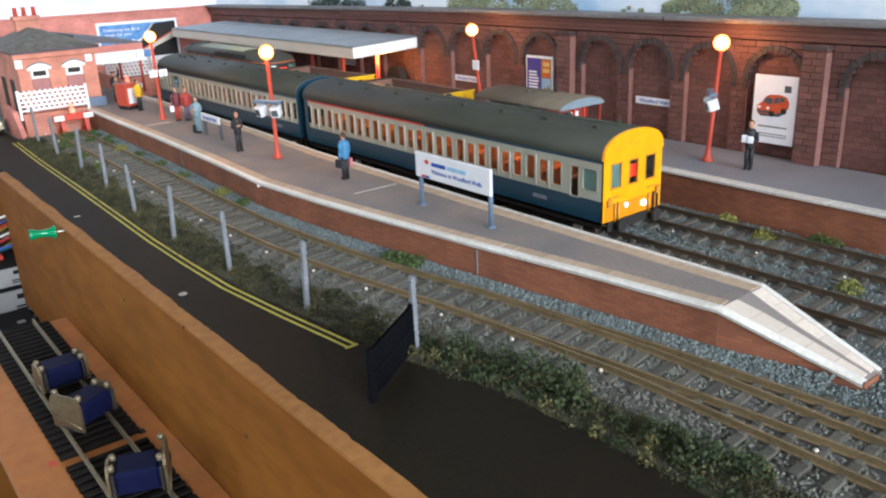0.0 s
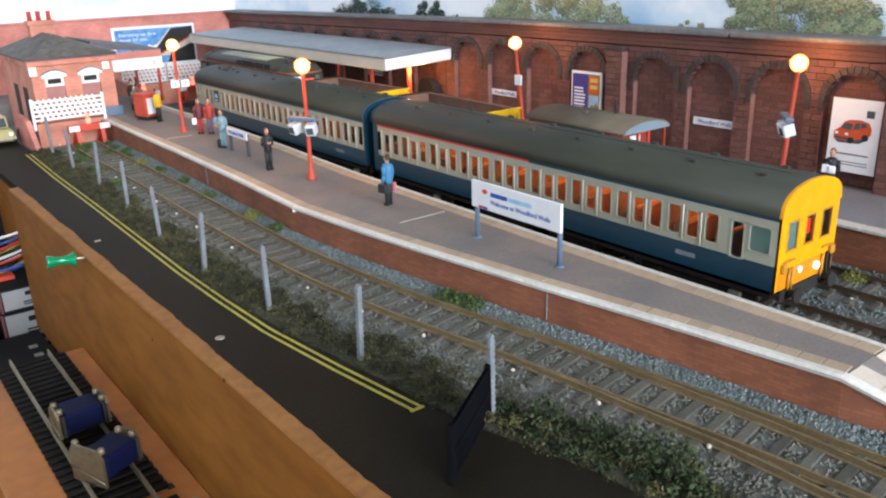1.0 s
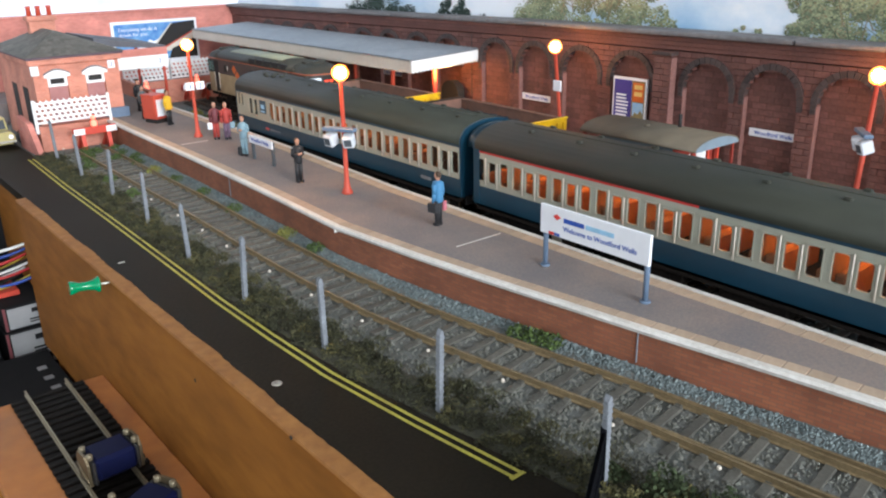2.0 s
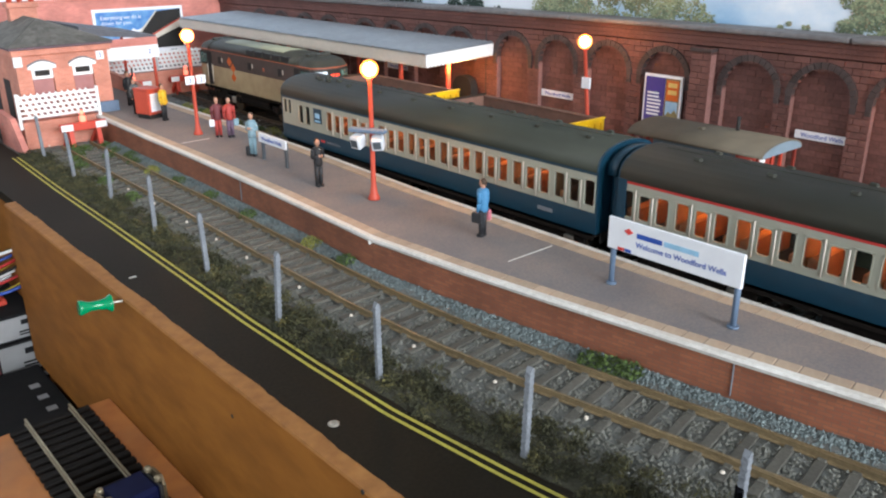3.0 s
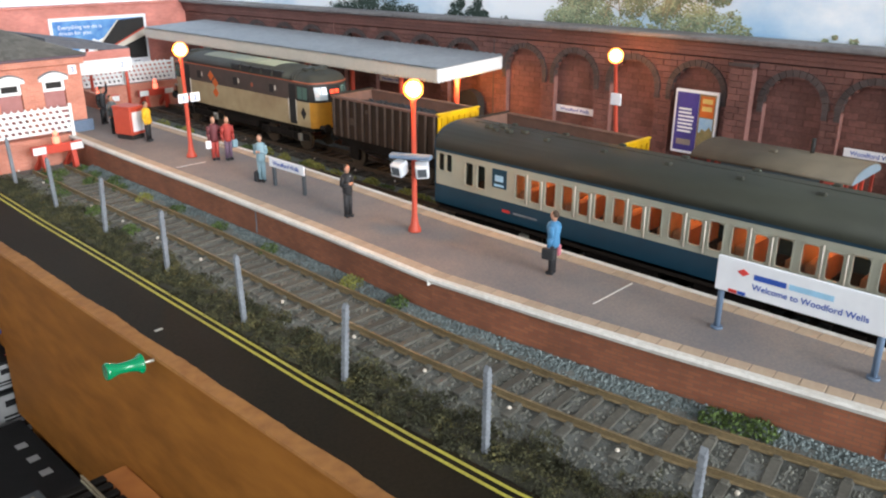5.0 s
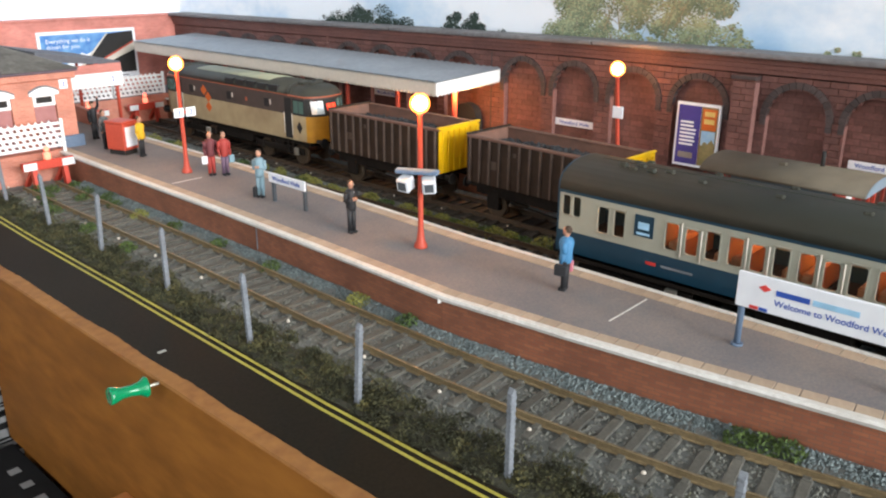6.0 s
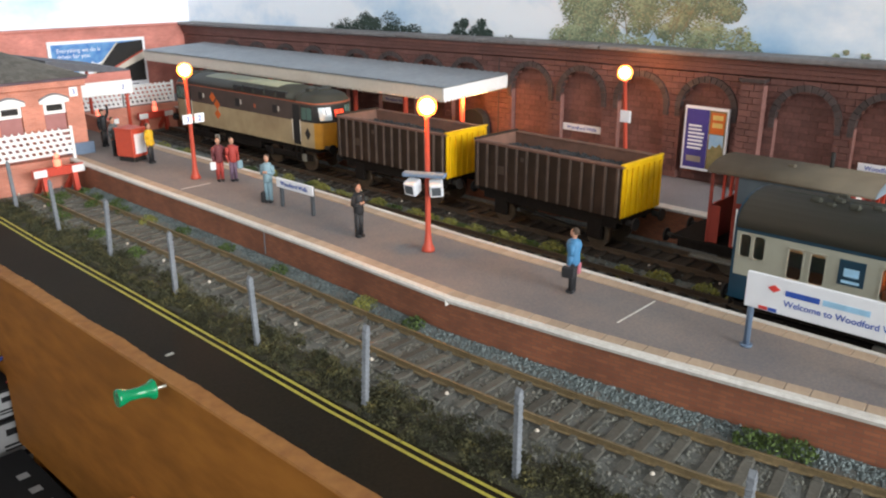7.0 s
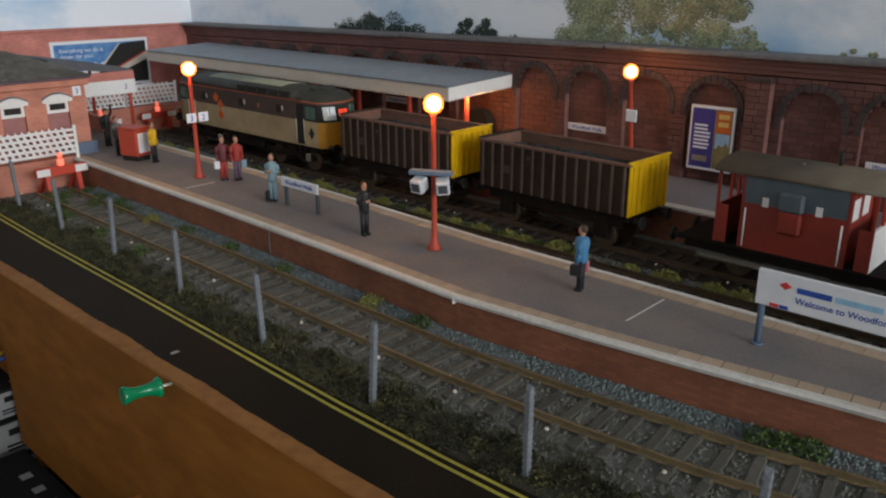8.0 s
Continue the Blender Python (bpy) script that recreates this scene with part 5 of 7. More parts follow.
            for w0, w1 in ((a0 + 0.9, (a0 + a1) / 2 - 0.3), ((a0 + a1) / 2 + 0.3, a1 - 0.9)):
                part("pane", Build().box(min(x + sd * 0.1, x + sd * 0.2), max(x + sd * 0.1, x + sd * 0.2), w0, w1, 16.6, 24.0), PANE_GREEN, fr)
            part("step_ladder", Build().box(min(x, x - sd), max(x, x - sd), d0 + 0.4, d0 + 1.1, -9, 0).box(min(x, x - sd), max(x, x - sd), d1 - 1.1, d1 - 0.4, -9, 0).box(min(x, x - sd), max(x, x - sd), d0, d1, -5, -4.3).box(min(x, x - sd), max(x, x - sd), d0, d1, -9, -8.3), UNDER, c)
    for sd in (-1, 1):
        x = sd * (W + 0.02)
        for y in (44, 84, 128):
            part("body_window", Build().box(min(x, x + sd * 0.15), max(x, x + sd * 0.15), y - 2.2, y + 2.2, 17.5, 22.5), BLACK, c)
            part("window_strip", Build().box(min(x, x + sd * 0.2), max(x, x + sd * 0.2), y - 4.4, y - 3.4, 19, 22), CREAM, c)
        part("warning_flash", Build().box(min(x, x + sd * 0.15), max(x, x + sd * 0.15), 64, 66, 18.5, 21), LOCO_LINE, c)
        for i in range(5):
            y = 37 + i * 11.5
            part("roof_grille", Build().box(sd * 13.4 - 1.4, sd * 13.4 + 1.4, y - 4.8, y + 4.8, 27.2, 31.2, bev=0.4), BLACK, c)
        for (y, z) in ((113, 20.4), (108.2, 16.2), (108.2, 9.6)):
            d = Build()
            d.prism([(y - 3.6, z), (y, z - 3.4), (y + 3.6, z), (y, z + 3.4)], "x", min(x, x + sd * 0.15), max(x, x + sd * 0.15))
            part("freight_emblem", d, LOCO_EMBLEM, c, "orange-red diamond emblem")
        d = Build()
        d.prism([(10.0, 8.2), (12.6, 4.4), (15.2, 8.2), (12.6, 12)], "x", min(x, x + sd * 0.15), max(x, x + sd * 0.15))
        part("depot_emblem", d, BLACK, c, "black diamond depot plate")
    part("underframe", Build().box(-13, 13, 6, L - 6, -3, 0.4).box(-12.5, 12.5, 66, 106, -9, -3, bev=1), UNDER, c)
    for y in (36, L - 36):
        bogie(c, y, 34, -3.2)
    return c


def brake_van(at, rz):
    """Goods brake van; its cabin starts at y = 24; z = 0 is the floor level."""
    v = thing("brake_van", "red and blue-grey goods brake van with open verandas", "railway wagon", at, rz)
    W = 15.0
    C0, C1, L = 13.5, 50.5, 64.0
    for s in (-1, 1):
        x0, x1 = (-W, -W + 1) if s < 0 else (W - 1, W)
        part("upper_side", Build().box(x0, x1, C0, C1, 15, 25.5), VAN_GREY, v, "blue-grey upper cabin side")
        part("lower_side", Build().box(x0, x1, C0, C1, -3, 15), VAN_RED, v, "faded red lower cabin side")
        xo = x0 - 3 if s < 0 else x1
        part("ducket_upper", Build().box(xo, xo + 3, 28, 37, 14.5, 21.5, bev=0.8), VAN_GREY, v, "side lookout bulge")
        part("ducket_lower", Build().box(xo + (0.4 if s < 0 else 0), xo + (3 if s < 0 else 2.6), 28.3, 36.7, 6, 14.5, bev=0.8), VAN_RED, v)
        for y in (4.6, C0 - 0.6, C1 + 0.6, L - 3.0):
            part("veranda_post", Build().box(x0, x1, y - 0.5, y + 0.5, -2.8, 25.5), VAN_RED, v)
        for y0, y1 in ((5.1, 9.0), (L - 7.4, L - 3.4)):
            part("veranda_side", Build().box(x0 + 0.2, x1 - 0.2, y0, y1, -2.6, 12.4), VAN_RED, v)
        for y in (C0 + 1, C1 - 1):
            part("handrail", Build().cyl((s * (W + 0.7), y, -2), (s * (W + 0.7), y, 13), 0.35, n=6), WHITE, v)
        part("footboard", Build().box(s * 16.5 - 2.5, s * 16.5 + 2.5, -2, L + 2, -9.2, -8.2, bev=0.2), SLEEPER, v, "long wooden footboard")
        for y in (23, 42.5):
            part("side_notice", Build().box(*((x0 - 0.12, x0) if s < 0 else (x1, x1 + 0.12)), y - 1.2, y + 1.2, 14.4, 18), WHITE, v)
    for y0 in (C0, C1 - 1):
        part("cabin_end", Build().box(-W + 1, W - 1, y0, y0 + 1, -3, 25.5), VAN_RED, v)
        part("end_window", Build().box(-9, -2, y0 - 0.15, y0 + 1.15, 13, 21).box(2, 9, y0 - 0.15, y0 + 1.15, 13, 21), WHITE, v, "white window frames")
    for y0 in (4.2, L - 3.6):
        part("veranda_end", Build().box(-W + 1, W - 1, y0, y0 + 1, -3, 12.4), WHITE if y0 < 9 else VAN_RED, v)
        part("end_stanchion", Build().box(-4, -3, y0, y0 + 1, 12.4, 25.5).box(3, 4, y0, y0 + 1, 12.4, 25.5), RED, v)
    part("floor_deck", Build().box(-W, W, -1, L + 1, -4.4, -3), UNDER, v)
    for y in (L + 1, -12):
        part("platform_deck", Build().box(-W, W, y, y + 11, -4.4, -3), UNDER, v)
    prof = [(W + 1.0) * -math.cos(math.pi * i / 14) for i in range(15)]
    rp = [(x, 25.5 + 4.6 * math.sqrt(max(0, 1 - (x / (W + 1.0)) ** 2))) for x in prof]
    part("roof", Build().prism(rp, "y", 2.6, L - 1.0, smooth=True), VAN_ROOF, v, "dusty brown curved roof")
    ei = [(x * 0.95, 25.3 + (z - 25.5) * 0.9) for x, z in rp]
    # Lighter copy of the van grey: window light painted into the end's colour.
    part("roof_end", Build().prism(ei, "y", 2.4, 2.62), mat("van_end_grey_lit", (0.17, 0.22, 0.26), (0.13, 0.17, 0.2), 60, 0.6), v)
    part("chimney", Build().cyl((4, 24, 29), (4, 24, 35.5), 0.8, n=8), BLACK, v)
    part("roof_vent", Build().box(-5, -2.6, 34, 37, 29.2, 30.8, bev=0.5), VAN_ROOF, v)
    part("underframe", Build().box(-13, 13, -10, L + 10, -8, -4.4), UNDER, v)
    for y in (12, L - 12):
        b = Build()
        for s in (-8.6, 8.6):
            b.cyl((s - 1.2, y, -10.6), (s + 1.2, y, -10.6), 6.0, n=18)
        part("wheelset", b, RAIL_DARK, v)
    for y, s in ((-12, -1), (L + 12, 1)):
        for x in (-10.5, 10.5):
            part("buffer", Build().cyl((x, y, -5), (x, y + s * 4, -5), 1.3, n=10).cyl((x, y + s * 4, -5), (x, y + s * 4.8, -5), 2.8, n=14), BLACK, v)
    return v


# ---- station furniture ----
def street_lamp(at, rz=0, lit=True, lean=0.0):
    t = thing("platform_lamp", "red-painted platform lamp post with a glowing globe", "lamp post", at, rz, "platform lamps")
    t.rotation_euler[1] = radians(lean)
    post = Build().lathe([(2.7, 0), (2.7, 0.8), (1.7, 3.0), (1.2, 7), (1.1, 12), (0.95, 52), (1.5, 53.2)], 12)
    part("post", post, RED_POST, t)
    gl = part("globe", Build().ball((0, 0, 56.8), 3.9, n=20), GLOBE, t, "lamp globe with an orange halo glow put into it")
    part("bulb", Build().ball((0, 0, 56.8), 2.8, n=16), LAMP_GLOW, gl, "white-hot bulb")
    return t


def monitor(at, rz):
    t = thing("train_indicator", "twin grey platform monitor box fixed to a lamp post", "monitor", at, rz)
    part("bracket", Build().box(-3.4, 0.4, -8.4, 8.4, 7.4, 9.2, bev=0.4), POST_BLUE, t)
    for s in (-1, 1):
        bx = part("monitor_case", Build().box(-2.9, 2.4, -2.6, 2.6, -2.8, 2.8, bev=0.5), MONITOR_CASE, t, "pale grey monitor case", at=(-1.2, s * 4.6, 3.4))
        bx.rotation_euler = (radians(s * 4), radians(-17), radians(s * -16))
        part("screen", Build().box(-3.05, -2.9, -1.7, 1.7, -1.7, 1.7), DARK_GREY, bx)
    return t


def lamp_light(x, y, z, power=0.06):
    d = bpy.data.lights.new("globe_light", "POINT")
    d.energy, d.color, d.shadow_soft_size = power, (1.0, 0.42, 0.1), 0.004
    new("globe_light", d).location = (x * MM, y * MM, z * MM)


def face_west(x, y, z):
    """Pose of letters read from the -x side: their line runs towards -y."""
    return Matrix.Translation((x * MM, y * MM, z * MM)) @ Matrix(((0, 0, -1, 0), (-1, 0, 0, 0), (0, 1, 0, 0), (0, 0, 0, 1)))


def face_south(x, y, z):
    """Pose of letters read from the -y side: their line runs towards +x."""
    return Matrix.Translation((x * MM, y * MM, z * MM)) @ Matrix(((1, 0, 0, 0), (0, 0, -1, 0), (0, 1, 0, 0), (0, 0, 0, 1)))


def signs():
    s = thing("station_sign", "large white station name board on two blue-grey posts", "sign", (198, 247.3, 16))
    part("board", Build().box(-0.6, 0.6, -23.8, 23.8, 13.0, 23.6, bev=0.2), SIGN_WHITE, s)
    for y in (-22.2, 22.2):
        part("post", Build().cyl((0.9, y, 0), (0.9, y, 23), 0.95, n=10).cyl((0.9, y, 0), (0.9, y, 0.8), 1.8, n=10), POST_BLUE, s)
    part("logo", Build().prism([(17.6, 20.2), (15.8, 21.3), (14, 20.2), (15.8, 19.1)], "x", -0.75, -0.6), SIGN_RED, s)
    part("brand_bar", Build().box(-0.75, -0.6, 3.4, 12.6, 18.9, 20.5), SIGN_BLUE, s)
    part("brand_bar", Build().box(-0.75, -0.6, -9.4, 2.6, 18.9, 20.5), SIGN_PALE, s)
    part("stripe", Build().box(-0.75, -0.6, 17, 19.5, 13.3, 14.3), SIGN_RED, s)
    part("stripe", Build().box(-0.75, -0.6, 14.4, 16.8, 13.3, 14.3), SIGN_BLUE, s)
    lettering("Welcome to Woodford Wells", 2.55, SIGN_BLUE, s, face_west(-0.65, 12.8, 15.8), bold=0.025)
    s = thing("platform_sign", "small white station name board on two grey posts", "sign", (195.5, 481, 16))
    part("board", Build().box(-0.5, 0.5, -13.4, 13.4, 9.5, 14, bev=0.2), SIGN_WHITE, s)
    for y in (-11.5, 11.5):
        part("post", Build().box(0.2, 1.8, y - 0.8, y + 0.8, 0, 13, bev=0.2), DARK_GREY, s)
    lettering("Woodford Wells", 2.9, SIGN_BLUE, s, face_west(-0.6, 10.2, 10.8), bold=0.025)
    for y, z in ((444.8, 34.4), (282.4, 35.4), (118, 35.3), (600, 35)):
        s = thing("wall_sign", "long white station name board fixed to the brick arch", "sign", (373.6, y, z), group="wall signs")
        part("board", Build().box(-0.9, -0.2, -13.2, 13.2, -2.0, 2.0, bev=0.2), SIGN_WHITE, s)
        lettering("Woodford Wells", 2.9, SIGN_BLUE, s, face_west(-0.95, 10.2, -0.95), bold=0.025)
    s = thing("number_sign", "pair of white platform number plates on the lamp post", "sign", (198.5, 569, 45.4))
    for x, ch in ((-3.4, "3"), (3.4, "2")):
        pl = part("plate", Build().box(x - 2.8, x + 2.8, -0.4, 0.4, 0.3, 5.1, bev=0.2), SIGN_WHITE, s)
        lettering(ch, 4.0, SIGN_BLUE, pl, face_south(x - 1.1, -0.5, 1.3), bold=0.025)
    part("clamp", Build().box(-2.4, 1.6, -0.2, 2.2, 1.8, 3.4, bev=0.3), RED_POST, s)
    s = solid("notice_plate", Build().box(-0.4, 0.4, -3, 3, -3, 3, bev=0.2), SIGN_WHITE, "small white notice plate on the far lamp post", "sign", (342.2, 399.0, 50.4))
    # posters on the brick wall
    p = thing("travel_poster", "purple and orange framed travel poster on the wall", "poster", (368.6, 367.8, 39))
    part("frame", Build().box(-0.8, 0.8, -11.8, 11.8, -16.4, 16.4, bev=0.2), SIGN_WHITE, p)
    part("blue_field", Build().box(-0.95, -0.8, -1.6, 10.6, -15, 15), mat("poster_purple", (0.07, 0.05, 0.25), (0.05, 0.04, 0.18), 60, 0.4, bump=0), p)
    part("picture_field", Build().box(-0.95, -0.8, -10.6, -1.8, -15, 15), mat("poster_tan", (0.28, 0.17, 0.06), (0.16, 0.12, 0.06), 150, 0.4, bump=0), p)
    part("orange_panel", Build().box(-1.05, -0.95, -10, -2.6, 3.5, 14), mat("poster_orange", (0.6, 0.13, 0.02), None, 80, 0.4, bump=0), p)
    part("title_bar", Build().box(-1.12, -1.05, -9, -3.6, 10.4, 12.8).box(-1.12, -1.05, -9, -3.6, 6.6, 9), mat("poster_yellow", (0.7, 0.5, 0.15), None, 80, 0.5, bump=0), p)
    part("sky_panel", Build().box(-1.05, -0.95, -10, -2.6, -4.5, 3.0), mat("poster_sky", (0.16, 0.34, 0.55), (0.4, 0.52, 0.6), 120, 0.5, bump=0), p)
    part("hill", Build().prism([(-10, -14), (-10, -3.2), (-8.4, -1.0), (-6.6, -3.4), (-4.6, -2.4), (-2.6, -6), (-2.6, -14)], "x", -1.12, -1.05), mat("poster_hill", (0.12, 0.12, 0.05), (0.25, 0.19, 0.08), 180, 0.5, bump=0), p)
    tb = Build()
    rng = random.Random(3)
    for i in range(7):
        tb.box(-1.05, -0.95, 9 - rng.uniform(7, 9.6), 9, -5.4 + i * 1.9, -4.4 + i * 1.9)
    part("text_bar", tb, SIGN_WHITE, p)
    part("badge", Build().box(-1.05, -0.95, 1, 9, -12, -9), mat("poster_gold", (0.3, 0.25, 0.2), None, 80, 0.5, bump=0), p)
    p = thing("car_poster", "white car advertisement poster peeling from the wall", "poster", (367.4, 207.6, 40))
    part("sheet", Build().box(-0.25, 0.25, -11.2, 11.2, -16.5, 16.5, bev=0.1), SIGN_WHITE, p)
    car_red = mat("poster_car_red", (0.6, 0.1, 0.03), (0.45, 0.06, 0.02), 200, 0.4, bump=0)
    part("car_body", Build().prism([(9.0, 1.6), (8.8, -1.4), (7.4, -2.6), (2.0, -2.6), (-4.4, -0.6), (-7.4, 1.2), (-7.6, 4.0), (-6.2, 6.6), (-2.6, 7.6), (2.6, 7.2), (4.6, 6.2), (6.4, 3.4)], "x", -0.4, -0.25), car_red, p)
    part("car_glass", Build().prism([(6.0, 3.4), (1.4, 2.6), (0.6, 5.6), (4.2, 5.9)], "x", -0.5, -0.4), DARK_GREY, p)
    part("side_glass", Build().prism([(0.4, 2.8), (-2.4, 3.6), (-2.2, 6.4), (-0.2, 6.0)], "x", -0.5, -0.4).prism([(-2.9, 3.8), (-5.4, 4.6), (-5.0, 6.2), (-2.7, 6.5)], "x", -0.5, -0.4), DARK_GREY, p)
    part("bumper", Build().prism([(8.8, -0.6), (2.4, -0.8), (2.4, -1.8), (8.6, -1.6)], "x", -0.5, -0.4), DARK_GREY, p)
    part("headlamp", Build().box(-0.5, -0.4, 7.0, 8.4, 0.4, 1.5).box(-0.5, -0.4, 2.4, 3.8, 0.2, 1.3), SIGN_WHITE, p)
    for y, z in ((1.0, -1.9), (-5.2, -0.1)):
        part("wheel", Build().cyl((-0.52, y, z), (-0.4, y, z), 1.5, n=14), BLACK, p)
    part("car_shadow", Build().prism([(8.4, -2.0), (6.5, -3.4), (-2.8, -3.0), (-6.6, -0.8), (-5, -0.4), (2, -2.4)], "x", -0.42, -0.27), DARK_GREY, p)
    part("logo_block", Build().box(-0.4, -0.25, -8, -4.6, 8.8, 12), DARK_GREY, p)
    part("text_bar", Build().box(-0.4, -0.25, -7.6, 7.6, -8.6, -7.9).box(-0.4, -0.25, -7.6, 7.6, -12, -11.6).box(-0.4, -0.25, -7.6, 7.6, -13.2, -12.8), CONCRETE, p)
    # billboard on the end wall
    p = thing("billboard", "large framed advertising hoarding with blue sky picture", "billboard", (290, 871.2, 46.6))
    part("frame", Build().box(-41.5, 41.5, -0.9, 0.6, -20.5, 20.5, bev=0.3), SIGN_WHITE, p)
    part("sky_field", Build().box(-39, 39, -1.05, -0.9, -16, 18), mat("hoarding_blue", (0.025, 0.13, 0.4), (0.2, 0.4, 0.62), 55, 0.4, bump=0), p)
    part("cloud", Build().prism([(-24, -9), (-2, -9), (4, -1), (8, 4), (2, 3), (-3, 1), (-7, 3), (-12, -2), (-18, -4)], "y", -1.15, -1.05), SIGN_WHITE, p)
    part("dark_wing", Build().prism([(-8, -8), (16, 16.5), (39, 18), (39, 9), (0, -9)], "y", -1.25, -1.15), BLACK, p)
    part("wing_edge", Build().prism([(-9, -8), (15.5, 17), (16.6, 16.8), (-7, -9)], "y", -1.3, -1.25), CREAM, p)
    part("pale_band", Build().prism([(-2, -9), (39, 10), (39, 2), (12, -9)], "y", -1.35, -1.25), CREAM, p)
    part("red_stripe", Build().prism([(-2, -9), (39, 10), (39, 8.6), (1.2, -9)], "y", -1.42, -1.35), RED_POST, p)
    part("shadow_field", Build().prism([(10, -16), (39, -16), (39, 2.5), (14, -7)], "y", -1.4, -1.25), BLACK, p)
    lettering("Everything we do is\ndriven for you.", 4.6, SIGN_WHITE, p, face_south(-35, -1.2, 11.5))
    part("small_print", Build().box(26, 32, -1.05, -0.9, -18.9, -18.2), DARK_GREY, p)


def canopy():
    c = thing("platform_canopy", "long grey-roofed platform canopy with scalloped valance", "canopy", (0, 0, 0))
    y0, y1, x0, x1 = 499, 838, 315, 370
    roof = Build()
    prof = []
    n = 136
    for i in range(n + 1):
        y = y0 - 1 + (y1 - y0 + 2) * i / n
        prof.append((y, 0.7 if i % 2 else 0))
    roof.strip([[(x0 - 2, y, 58.6 + d) for y, d in prof], [(x1, y, 61.4 + d) for y, d in prof], [(x1, y, 60.2) for y, d in prof], [(x0 - 2, y, 57.8) for y, d in prof]])
    part("roof_sheet", roof, GREY_ROOF, c, "grey corrugated roof")

    def valance(length, tooth=2.9):
        pts = [(0, 0), (0, -6.2)]
        k = int(length / tooth)
        for i in range(k):
            pts += [((i + 0.25) * length / k, -7.7), ((i + 0.7) * length / k, -7.7), ((i + 1) * length / k, -6.0)]
        return pts + [(length, 0)]

    f = Build().prism([(y0 + a, 58.2 + b) for a, b in valance(y1 - y0)], "x", x0 - 1.6, x0 - 0.6)
    part("front_valance", f, CREAM, c, "cream scalloped front valance")
    e = Build().prism([(x0 - 1.6 + a, 58.2 + b + 0.045 * a) for a, b in valance(x1 - x0 + 1.6)], "y", y0 - 1.2, y0 - 0.2)
    part("end_valance", e, WHITE, c, "white scalloped end valance")
    e = Build().prism([(x0 - 1.6 + a, 58.2 + b + 0.045 * a) for a, b in valance(x1 - x0 + 1.6)], "y", y1 + 0.2, y1 + 1.2)
    part("end_valance", e, CREAM, c)
    for y in (508, 556, 604, 652, 700, 748, 796):
        part("column", Build().cyl((340, y, 16), (340, y, 58.5), 1.7, n=10).box(337.6, 342.4, y - 2.4, y + 2.4, 16, 18, bev=0.4), RED_POST, c, "red canopy column")
        part("beam", Build().box(317, 369, y - 0.8, y + 0.8, 56, 58.4), RED_POST, c)
    part("bulb", Build().ball((352.4, 510, 55.4), 1.3, n=10), SMALL_GLOW, c, "small lit bulb")
    for y in (536, 640, 744):
        part("bulb", Build().ball((322, y, 55.6), 1.3, n=10), SMALL_GLOW, c, "small lit bulb")
    k = thing("luggage_arch", "dark arched shelter with a gilded trolley under the canopy", "shelter", (361, 518, 16))
    pts = [(-9, 0)] + [(-9 * math.cos(math.pi * i / 10), 15 + 8 * math.sin(math.pi * i / 10)) for i in range(11)] + [(9, 0)]
    part("arch", Build().prism(pts, "x", 0, 6), BLACK, k)
    part("trolley", Build().box(-6, -4, -4, 4, 0, 8, bev=0.5).cyl((-5, 6, 2), (-5, 6, 13), 0.6, n=6), BRASS, k)


def lattice(name, label, width, height, at, rz=0):
    t = thing(name, label, "fence", at, rz, "white lattice fences")
    for i in range(5):
        z = height * (0.06 + 0.88 * i / 4)
        part("rail", Build().box(0, width, -0.4, 0.1, z - 0.75, z + 0.75), WHITE, t)
    n = int(width / 3.6)
    for i in range(1, n):
        x = i * width / n
        b = Build()
        b.prism([(x - 0.85 + 2.6, 0), (x + 0.85 + 2.6, 0), (x + 0.85 - 2.6, height), (x - 2.6, height + 1.2), (x - 0.85 - 2.6, height)], "y", 0.1, 0.7)
        part("slat", b, WHITE, t)
    part("end_post", Build().box(width - 0.6, width + 1.2, -0.7, 0.9, -6, height + 1.6, bev=0.2), WHITE, t)
    part("end_post", Build().box(-1.2, 0.6, -0.7, 0.9, -6, height + 1.6, bev=0.2), WHITE, t)
    return t


def buffer_stop(at, rz=0):
    t = thing("buffer_stop", "red buffer stop with white end plates and red lamp", "buffer stop", at, rz, "buffer stops")
    part("beam", Build().box(-14.5, 14.5, -1.5, 1.5, 11.5, 16.5, bev=0.4), RED, t)
    for s in (-1, 1):
        part("end_plate", Build().box(min(s * 7, s * 14.2), max(s * 7, s * 14.2), -2.0, -1.5, 12, 16, bev=0.1), WHITE, t)
        a = Build().prism([(-3.5, 0), (0.5, 0), (1.5, 12), (-1.5, 12)], "x", s * 8.5 - 1.3, s * 8.5 + 1.3)
        part("upright", a, RED, t)
        a = Build().prism([(12, 0), (15, 0), (1.5, 12.5), (-0.5, 12)], "x", s * 8.5 - 1.3, s * 8.5 + 1.3)
        part("strut", a, RED, t)
    part("lamp", Build().box(-1.6, 1.6, -1.4, 1.6, 16.5, 20.5, bev=0.5).ball((0, 0, 22.5), 1.6, n=10), STOP_GLOW, t, "lit red stop lamp")
    return t


